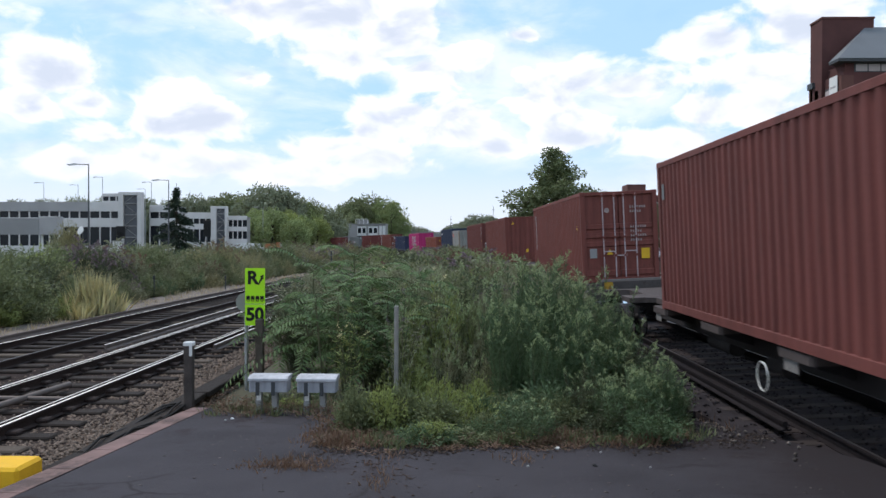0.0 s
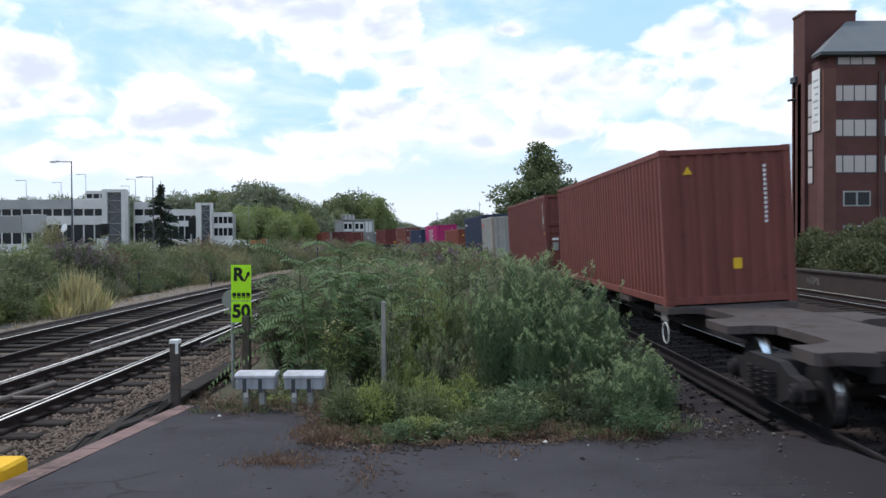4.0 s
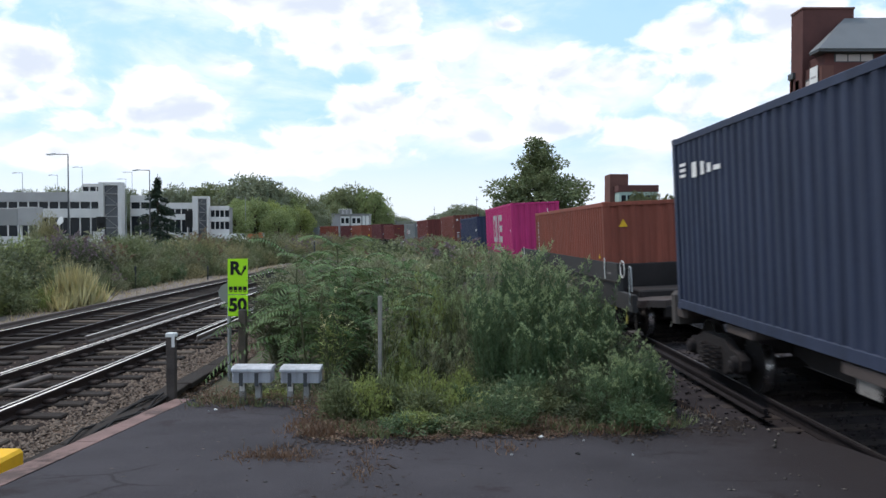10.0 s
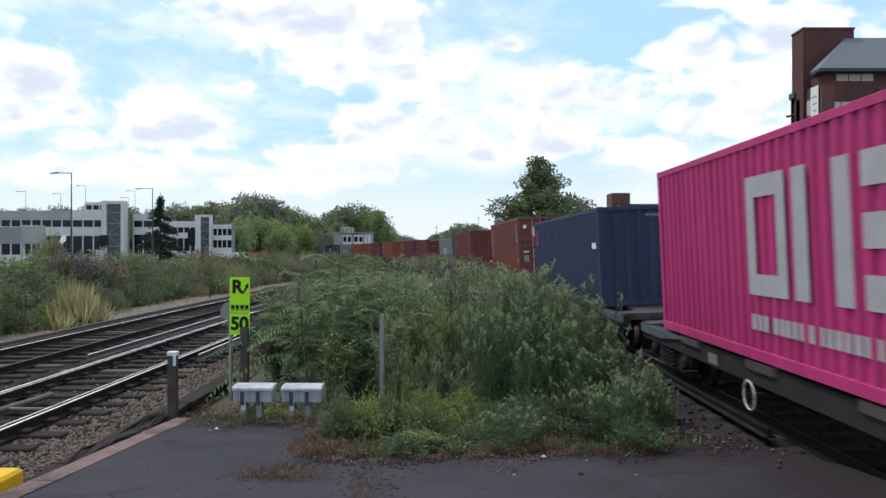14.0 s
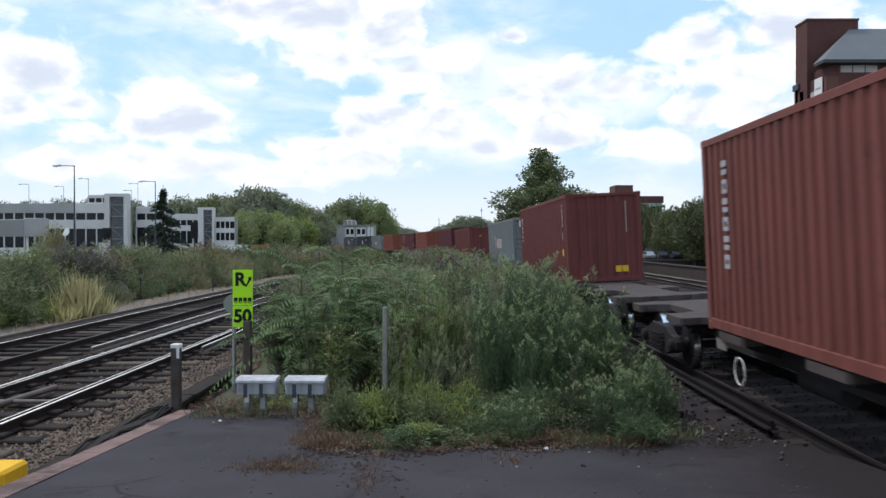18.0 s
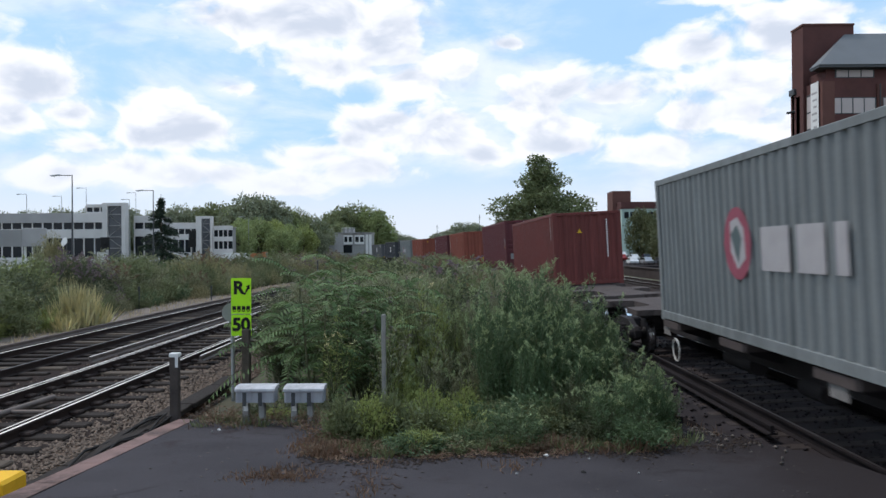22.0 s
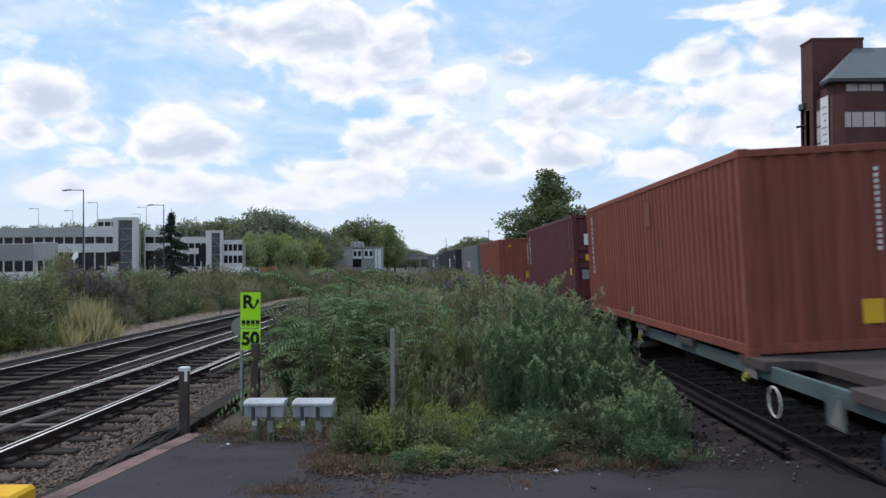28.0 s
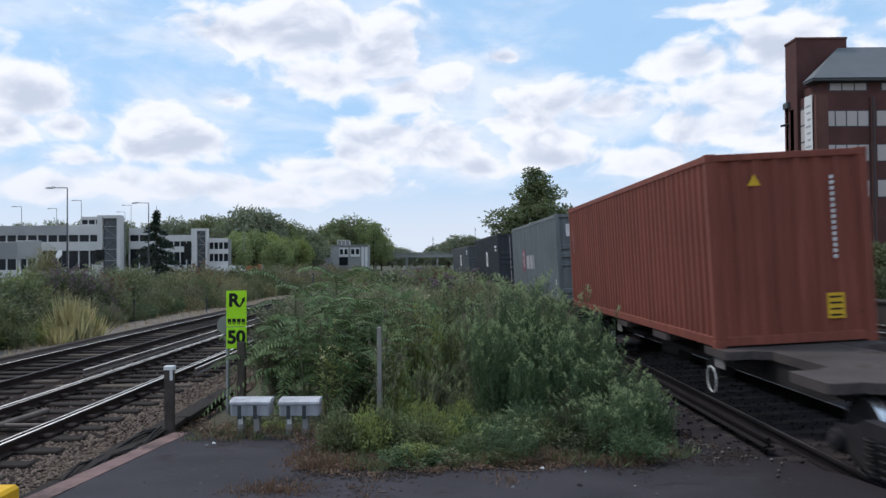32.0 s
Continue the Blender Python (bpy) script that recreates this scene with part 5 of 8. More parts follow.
    while i < 210:
        y = 17.5 + 105 * random.random() ** 1.6
        xl = -6.4 - bend(y) + 2.4
        xr = line_at(y)[0] - 2.6
        i += 1
        if xr < xl:
            continue
        x = random.uniform(xl, xr)
        k = random.choice(("far_shrub", "far_buddleia", "far_shrub", "far_buddleia", "far_shrub"))
        if y < 26:
            k = random.choice(("buddleia", "willow", "buddleia"))
        plant(k, x, y, lift(x, y), random.uniform(0.8, 1.25), random.uniform(0.72, 1.0), random.choice((None, None, LEAF_DARK if y > 26 else None, LEAF_GREY, TREE_B if y > 30 else LEAF)))


near_plants()


def left_bank():
    def put(x, y, sz, sx):
        # lush green at the near end, then faded buddleia, then green and olive weeds
        r = x / y
        if r < -0.52:
            k, mats = random.choice(("far_shrub", "far_weeds")), (LEAF, LEAF, LEAF_LIME, LEAF_DARK)
        elif r < -0.41:
            k, mats = random.choice(("far_buddleia", "far_buddleia", "far_weeds")), (LEAF_GREY, LEAF, LEAF_DARK, None)
        elif r < -0.34:
            k, mats = random.choice(("far_weeds", "far_weeds", "far_shrub")), (LEAF, LEAF, VIVID, LEAF_GREY)
        else:
            k, mats = random.choice(("far_weeds", "far_weeds", "far_buddleia")), (LEAF, OLIVE, LEAF, LEAF_GREY)
        plant(k, x, y, lift(x, y) - 0.05, sx, sz, random.choice(mats))
    y = 16.0
    while y < 112:
        edge = -12.9 - bend(y) - 0.35 * math.sin(y * 0.35) - 0.95 * min(1.0, max(0.0, (y - 24) / 5))
        step = 0.75 + (y - 16) * 0.02
        # low weeds in front, tall bushes close behind them
        if not 24.8 < y < 27.4:
            put(edge - random.uniform(0.1, 0.7), y, random.uniform(0.4, 0.7), random.uniform(0.55, 0.8))
        put(edge - random.uniform(0.9, 1.8), y + random.uniform(-0.4, 0.4), random.uniform(0.78, 1.0), random.uniform(0.7, 0.95))
        put(edge - random.uniform(2.0, 3.6), y + random.uniform(-0.4, 0.4), random.uniform(1.0, 1.22), random.uniform(0.8, 1.1))
        y += step
    for i in range(80):
        y = 20 + 90 * random.random() ** 1.4
        x = -12.9 - bend(y) - 4.0 - 13 * random.random()
        put(x, y, random.uniform(0.95, 1.2), random.uniform(0.9, 1.3))
    # green weeds round the foot of the dry grass
    for k, x, y, sx, sz, mt in (("far_weeds", -13.3, 24.6, 0.8, 0.62, LEAF), ("far_weeds", -13.9, 23.6, 0.8, 0.7, LEAF), ("far_shrub", -14.2, 25.2, 0.9, 0.8, LEAF), ("far_weeds", -12.9, 25.6, 0.6, 0.5, LEAF_LIME), ("far_weeds", -13.2, 26.6, 0.8, 0.7, LEAF),
                                ("far_weeds", -14.6, 22.4, 0.9, 0.7, LEAF), ("far_weeds", -12.6, 27.8, 0.6, 0.6, LEAF_LIME), ("far_shrub", -13.4, 28.4, 0.7, 0.7, LEAF), ("far_weeds", -15.2, 21.4, 1.0, 0.8, LEAF)):
        plant(k, x, y, lift(x, y) - 0.05, sx, sz, mt)
    st = tuft_data("straw_blades", 230, 1.75, 0.36, 0.02, 0.009)
    for x, y, s in ((-12.5, 26.1, 0.6), (-12.15, 26.3, 0.9), (-11.85, 26.2, 0.76), (-12.35, 26.7, 0.85), (-12.2, 25.6, 0.42), (-11.7, 26.6, 0.55)):
        solid("dry_grass", st, STRAW, "tall pale yellow dry grass beside the track", "grass", pose(x, y, lift(x, y), 0, 0, random.uniform(0, 360)) @ Matrix.Diagonal((1, 1, s, 1)), group="dry grass tufts")


left_bank()


def ground_cover():
    """Short dry weeds and grass as one carpet each."""
    def carpet(name, spots, h, w, mat, label, per=9):
        b, d = [], []
        for x, y in spots:
            z = ground_z(x, y)
            n = per
            a = rng.uniform(0, 6.28, n)
            q = rng.random(n) * 0.12
            b.append(np.stack([x + np.cos(a) * q, y + np.sin(a) * q, np.full(n, z - 0.01)], 1))
            d.append(np.stack([np.cos(a) * 0.45 * rng.random(n), np.sin(a) * 0.9 * rng.random(n), np.ones(n)], 1) + rng.normal(size=(n, 3)) * 0.35)
        b, d = np.concatenate(b), np.concatenate(d)
        solid(name, leaves_data(name, b, d, h * (0.25 + 1.15 * rng.random(len(b)) ** 2), w, 0.1), mat, label, "grass", kind="stuff")
    g = random.Random(5)
    spots = []
    for i in range(30):
        cx = g.choice((-1.45, -1.3, -1.1, 0.9, 1.0, 1.15, 2.0, g.uniform(-1.6, 2.8), g.uniform(-1.6, 2.8)))
        cy = fringe_y(cx) + g.random() * 0.5
        spots += [(cx + g.gauss(0, 0.1), cy + g.gauss(0, 0.08)) for q in range(g.randint(3, 9))]
    carpet("dry_weeds", spots, 0.15, 0.02, DRY, "brown dry weeds along the edge of the tarmac", 5)
    spots = []
    for i in range(95):
        cx = g.uniform(-1.3, 2.7)
        cy = fringe_y(cx) + 0.15 + g.random() ** 1.4 * 1.6
        spots += [(cx + g.gauss(0, 0.12), cy + g.gauss(0, 0.1)) for q in range(g.randint(2, 7))]
    spots += [(g.uniform(-3.5, -1.3), 10.5 + g.random() * 1.8) for i in range(170)]
    carpet("grass_carpet", spots, 0.13, 0.018, LEAF, "short green grass and weeds past the ramp")
    spots = [(g.uniform(-3.4, -1.5), 10.3 + g.random() ** 0.7 * 1.5) for i in range(120)]
    carpet("dead_grass", spots, 0.16, 0.01, DRY, "dead brown grass beside the boxes", 6)
    spots = [(g.gauss(-1.62, 0.2), g.gauss(7.55, 0.13)) for i in range(110)] + [(g.gauss(-0.72, 0.05) , g.uniform(6.4, 8.7)) for i in range(30)] + [(g.gauss(-1.6, 0.1), g.uniform(8.4, 9.9)) for i in range(90)] + [(g.gauss(0.62, 0.1), g.gauss(7.9, 0.1)) for i in range(14)]
    carpet("crack_weeds", spots, 0.075, 0.014, DRY, "dead brown weeds in cracks of the tarmac", 5)
    spots = [(g.uniform(-13.5, -11.6) - bend(yy), yy) for yy in [g.uniform(17, 60) for i in range(420)]]
    carpet("verge_grass", spots, 0.35, 0.02, leafy_material("dull_dry_grass", (0.42, 0.34, 0.21), 0.4), "pale dry grass along the far track", 6)
    spots = [(g.uniform(-5.2, -3.9) , g.uniform(9.5, 20)) for i in range(160)] + [(g.uniform(2.9, 3.5), g.uniform(9.6, 15)) for i in range(40)]
    carpet("track_weeds", spots, 0.16, 0.012, DRY, "thin dry weeds beside the tracks", 6)


ground_cover()


# ---- trees ----
def crown_points(n, lobes, squash=0.85):
    """Points on and in a set of lobes, denser towards the outside."""
    w = np.array([l[3] ** 2 for l in lobes])
    k = rng.choice(len(lobes), n, p=w / w.sum())
    c = np.array([l[:3] for l in lobes])[k]
    r = np.array([l[3] for l in lobes])[k]
    d = unit(rng.normal(size=(n, 3)))
    q = (0.55 + 0.5 * rng.random(n) ** 0.6) * r
    lump = 1 + 0.22 * np.sin(d[:, 0] * 5 + c[:, 0] * 3) * np.sin(d[:, 1] * 5 + c[:, 1]) + 0.14 * np.sin(d[:, 2] * 9 + c[:, 2] * 5)
    o = d * (q * lump)[:, None]
    o[:, 2] *= squash
    return c + o, d


def tree_data(key, h, rad, trunk, n, leaf, seed, lobes_n=16, low=0.25, pointed=False):
    g = random.Random(seed)
    st = Mesh()
    st.tube((0, 0, 0), (0.05, 0.03, h * 0.45), trunk, trunk * 0.65, 8, False)
    st.tube((0.05, 0.03, h * 0.45), (0.0, 0.1, h * 0.85), trunk * 0.65, trunk * 0.15, 7, False)
    lobes = [(0, 0, h * 0.965, rad * 0.07), (0.1, 0, h * 0.91, rad * 0.11)] if pointed else [(0, 0, h * 0.86, rad * 0.42)]
    for i in range(lobes_n):
        a = 2.4 * i + g.uniform(-0.5, 0.5)
        t = low + ((0.97 if pointed else 0.92) - low) * (i + 0.5) / lobes_n
        prof = math.sin(math.pi * min(1, (t - low) / (1 - low) * 0.82 + 0.16)) ** 0.7
        if pointed:
            prof = min(0.85, ((1.0 - t) * 1.8) ** 0.85) * min(1.0, (t - low) * 5 + 0.45)
        rr = rad * prof * (g.uniform(0.25, 0.95) if pointed else g.uniform(0.45, 0.9))
        c = (rr * math.cos(a), rr * math.sin(a), h * t + g.uniform(-0.03, 0.03) * h)
        lobes.append((*c, rad * g.uniform(0.12, 0.22) * (0.35 + 0.8 * prof) if pointed else rad * g.uniform(0.16, 0.34)))
        st.tube((0.02, 0.02, h * max(0.12, t - 0.2)), c, trunk * 0.32, trunk * 0.08, 5, False)
    p, d = crown_points(n, lobes)
    return st.data(key + "_wood"), leaves_data(key + "_crown", p, d + rng.normal(size=(n, 3)) * 0.8, leaf * (0.6 + 0.8 * rng.random(n)), leaf * 0.62)


TREES = {"round": tree_data("round", 10, 4.2, 0.28, 5600, 0.42, 21, 30), "tall": tree_data("tall", 12, 3.6, 0.25, 5600, 0.42, 22, 32), "wide": tree_data("wide", 9, 5.4, 0.3, 6000, 0.46, 23, 34, 0.2),
         "near": tree_data("near", 11.2, 4.0, 0.26, 22000, 0.24, 24, 170, 0.12, True)}


def tree(kind, x, y, h, sx=1.0, mat=TREE_A, z=-0.4, label="broad-leaved tree in full leaf", group="trees behind the railway"):
    wood, crown = TREES[kind]
    k = h / {"round": 10, "tall": 12, "wide": 9, "near": 11.2}[kind]
    t = thing("tree", label, "tree", pose(x, y, z, 0, 0, random.uniform(0, 360)) @ Matrix.Diagonal((k * sx, k * sx, k, 1)), group=group)
    part("trunk", wood, BARK, t)
    stuff(part("crown", crown, mat, t))
    return t


NEAR_TREE = leafy_material("glossy_tree_leaves", (0.155, 0.185, 0.085), 0.55)


def all_trees():
    tree("near", 8.9, 76, 11.5, 1.3, NEAR_TREE, label="dense dark green tree just behind the train")
    # bank of trees on the hill beyond the car park
    for px, top, y, k in ((285, 370, 230, "round"), (310, 366, 235, "wide"), (335, 368, 240, "round"), (358, 364, 240, "round"), (380, 358, 245, "round"), (405, 360, 240, "tall"), (432, 350, 235, "wide"), (455, 346, 230, "round"), (474, 356, 232, "round"),
                          (498, 372, 240, "wide"), (520, 374, 245, "wide"), (545, 384, 250, "wide"), (425, 385, 195, "round"), (450, 388, 190, "wide"), (478, 392, 195, "wide"), (415, 400, 180, "wide"), (505, 396, 210, "round"), (530, 402, 215, "wide"), (492, 405, 185, "wide"), (555, 405, 240, "round")):
        x = (px - 784) / 1420 * y
        h = 2.7 + (441 - top) / 1420 * y
        tree(k, x, y, h, 1.0 if k != "wide" else 0.85, random.choice((TREE_B, LEAF_LIME, TREE_B)) if y < 220 else random.choice((TREE_B, TREE_HAZY, DUSKY, TREE_HAZY)))
    for px, top, y, k, sx in ((583, 374, 285, "round", 0.9), (600, 366, 290, "round", 1.0), (622, 365, 295, "wide", 0.8), (648, 372, 290, "wide", 0.8), (662, 370, 282, "tall", 0.8), (676, 392, 285, "round", 0.9), (592, 395, 278, "wide", 0.9)):
        x = (px - 784) / 1420 * y
        tree(k, x, y, 2.7 + (441 - top) / 1420 * y, sx, TREE_B if px > 630 else DUSKY)
    for px, top, y in ((695, 414, 420), (712, 417, 430), (735, 423, 450), (755, 424, 450), (775, 412, 400), (795, 403, 390), (815, 394, 380), (835, 396, 380), (850, 405, 385), (870, 412, 390), (895, 412, 390), (920, 415, 390)):
        x = (px - 784) / 1420 * y
        tree(random.choice(("round", "wide")), x, y, 2.7 + (441 - top) / 1420 * y, 1.3, TREE_HAZY)
    # skyline behind the white buildings
    for px in range(-10, 290, 17):
        y = 300
        top = 376 + 8 * math.sin(px * 0.11) + random.uniform(-4, 4)
        tree(random.choice(("round", "wide")), (px - 784) / 1420 * y, y, 2.7 + (441 - top) / 1420 * y, 0.75, TREE_HAZY)
    # behind the cottage, and by the brick offices
    for px, top, y, sx in ((1218, 372, 150, 0.8), (1240, 362, 150, 0.8), (1262, 372, 150, 0.8), (1290, 392, 140, 0.8), (1320, 398, 150, 0.9), (1345, 402, 150, 0.8), (1382, 392, 135, 0.6), (1190, 380, 160, 0.9), (1128, 373, 185, 0.6), (1150, 376, 180, 0.6), (1172, 388, 170, 0.8)):
        x = (px - 784) / 1420 * y
        tree("round", x, y, 5.6 + (441 - top) / 1420 * y, sx, TREE_A, -3.3)
    for px, top, y, sx in ((1432, 432, 62, 0.8), (1470, 440, 58, 0.9), (1510, 428, 62, 0.9), (1550, 418, 60, 0.9), (1590, 420, 58, 1.0), (1410, 462, 62, 0.8), (1490, 455, 55, 0.9), (1535, 455, 54, 0.9)):
        x = (px - 784) / 1420 * y
        tree("round", x, y, 5.6 + (441 - top) / 1420 * y, sx, TREE_A, -3.3, "bushy tree below the brick offices")


all_trees()


def conifer():
    g = random.Random(31)
    st = Mesh().tube((0, 0, 0), (0, 0, 10.6), 0.22, 0.03, 8, False)
    b, d = [], []
    for i in range(90):
        t = 0.06 + 0.9 * i / 90
        r = 4.4 * (1 - t) ** 0.9 * g.uniform(0.6, 1.1) + 0.14
        if t > 0.8:
            r *= 0.7
        a = g.uniform(0, 6.28)
        tip = np.array([r * math.cos(a), r * math.sin(a), 10.4 * t - 0.25 * r])
        root = np.array([0, 0, 10.4 * t])
        n = int(95 * (1 - t) + 20)
        u = rng.random(n)[:, None] ** 0.7
        b.append(root + (tip - root) * u + rng.normal(size=(n, 3)) * 0.15 * (1.2 - t))
        d.append(np.tile(tip - root, (n, 1)) * 0.6 + rng.normal(size=(n, 3)) * 0.5)
        st.tube(tuple(root), tuple(tip), 0.03, 0.008, 4, False)
    t = thing("conifer", "dark narrow conifer with a bare spindly top", "tree", pose(-39.2, 110, -0.3))
    part("trunk", st, BARK, t)
    b, d = np.concatenate(b), np.concatenate(d)
    stuff(part("needle_foliage", leaves_data("needles", b, d, 0.42, 0.16), leafy_material("conifer_needles", (0.03, 0.048, 0.03)), t))


conifer()


def far_woods():
    """Wooded skyline as joined clumps, far beyond everything."""
    b, d = [], []
    for i in range(150):
        a = -0.62 + 1.24 * i / 150 + rng.uniform(-0.004, 0.004)
        R = rng.uniform(620, 760)
        h = rng.uniform(7, 13) + (8 if a < -0.12 else 0)
        c = np.array([R * math.sin(a), R * math.cos(a), -0.5])
        lobes = [(rng.uniform(-6, 6), rng.uniform(-3, 3), h * rng.uniform(0.2, 0.75), h * rng.uniform(0.3, 0.42)) for k in range(6)]
        p, q = crown_points(170, lobes)
        b.append(p + c)
        d.append(q + rng.normal(size=q.shape) * 0.6)
    b, d = np.concatenate(b), np.concatenate(d)
    solid("far_woods", leaves_data("far_woods", b, d, 3.0, 2.2), TREE_HAZY, "wooded skyline in the far distance, haze mixed into its leaf colour", "woods", kind="stuff")


far_woods()


# ---- buildings ----
CLAD = material("white_cladding", (0.6, 0.58, 0.56), 0.6, var=0.1, scale=0.5, bump=0.05, spot=(0.47, 0.45, 0.43), spot_amount=0.3)
FASCIA_SHADE = material("grey_fascia_and_shade", (0.36, 0.35, 0.345), 0.6, var=0.15, scale=0.4, bump=0.05, spot=(0.28, 0.27, 0.26), spot_amount=0.35)
SHADE = material("grey_panel", (0.27, 0.265, 0.26), 0.6, var=0.15, scale=0.6)
GLASS = material("dark_window_glass", (0.016, 0.019, 0.023), 0.12, var=0.3, scale=0.2, bump=0, spec=0.22)
STAIRGLASS = material("grey_stair_glass", (0.085, 0.09, 0.1), 0.2, var=0.3, scale=0.5, bump=0, spec=0.4)
BLIND = material("pale_blinds_behind_glass", (0.45, 0.39, 0.37), 0.4, var=0.12, scale=0.4, bump=0, rand=0.5, spec=0.3)
BRICK = material("dark_red_brick", (0.1, 0.045, 0.041), 0.9, var=0.25, scale=0.6, grain=14, bump=0.3, spot=(0.1, 0.045, 0.038), spot_amount=0.4, spot_scale=0.4)
BRICK2 = material("lighter_brick", (0.125, 0.06, 0.05), 0.9, var=0.25, scale=0.6, grain=14, bump=0.3)
SLATE = material("slate_roof", (0.1, 0.105, 0.115), 0.75, var=0.25, scale=1.2, grain=20, bump=0.3)
LEADR = material("grey_metal_roof", (0.15, 0.158, 0.165), 0.65, 0.0, var=0.15, scale=0.5)
RENDER_W = material("white_render", (0.68, 0.68, 0.66), 0.85, var=0.1, scale=1, bump=0.2)
CONC = material("grey_concrete", (0.3, 0.3, 0.29), 0.9, var=0.2, scale=1.5, bump=0.3)
WEATHERED = material("weathered_concrete", (0.27, 0.255, 0.23), 0.95, var=0.35, scale=3, bump=0.4, spot=(0.09, 0.085, 0.07), spot_amount=0.4, spot_scale=5)
MAST = material("dark_steel_mast", (0.08, 0.085, 0.09), 0.6, 0.4, var=0.2)
LIME = material("fluorescent_lime_sign", (0.46, 0.86, 0.02), 0.5, var=0.05, scale=2, bump=0)
DKWALL = material("sooty_wall_brick", (0.05, 0.038, 0.035), 0.95, var=0.35, scale=0.8, grain=12, bump=0.5, spot=(0.05, 0.06, 0.035), spot_amount=0.3)


def banded_block(label, x0, x1, y, depth, bands, step, tall=None):
    """A white office range: solid bands and ribbon windows with mullions, facing the railway."""
    b = thing("office_building", label, "building")
    z_top = max(z1 for _, z1, _ in bands)
    part("core", Mesh().box(x0 + 0.3, x1 - 0.3, y + 0.4, y + depth, -0.4, z_top - 0.4), SHADE, b)
    part("roof", Mesh().box(x0 + 0.1, x1 - 0.1, y + 0.1, y + depth, z_top - 0.4, z_top - 0.25), SHADE, b)
    for z0, z1, kind in bands:
        if kind == "wall":
            # the long range gets a darker top band, shade painted as grey cladding
            part("wall_band", Mesh().box(x0, x1, y, y + 0.35, z0, z1, 0.03), FASCIA_SHADE if z1 == z_top and x1 - x0 > 20 else CLAD, b, "pale cladding band")
        else:
            n = max(1, int((x1 - x0) / step))
            for i in range(n):
                a, c = x0 + (x1 - x0) * i / n, x0 + (x1 - x0) * (i + 1) / n
                part("window", Mesh().box(a + 0.06, c - 0.06, y + 0.28, y + 0.32, z0, z1), GLASS, b, "dark ribbon window")
                part("mullion", Mesh().box(a - 0.09, a + 0.09, y + 0.12, y + 0.36, z0, z1), CLAD, b)
    return b


def stair_tower(label, x0, x1, y, z1, g0, g1):
    t = thing("stair_tower", label, "building")
    part("wall", Mesh().box(x0, g0, y - 1.2, y + 1.2, -0.4, z1, 0.05), CLAD, t)
    part("wall", Mesh().box(g1, x1, y - 1.2, y + 0.2, -0.4, z1, 0.05), CLAD, t)
    part("back_wall", Mesh().box(g0, g1, y + 0.9, y + 1.2, -0.4, z1 - 0.5), SHADE, t)
    part("lintel", Mesh().box(g0, g1, y - 1.15, y + 1.2, z1 - 0.5, z1, 0.05), CLAD, t)
    part("glazing", Mesh().box(g0, g1, y - 0.7, y - 0.6, -0.4, z1 - 0.5), STAIRGLASS, t, "glazed stair front")
    z = 1.2
    k = 0
    while z < z1 - 1.5:
        part("landing", Mesh().box(g0, g1, y - 1.0, y - 0.72, z - 0.06, z + 0.06), SHADE, t)
        m = Mesh()
        a, b = (g0, g1) if k % 2 == 0 else (g1, g0)
        m.tube((a, y - 0.85, z), (b, y - 0.85, z + 1.7), 0.06, n=4)
        part("stair_flight", m, SHADE, t)
        z += 1.75
        k += 1
    return t


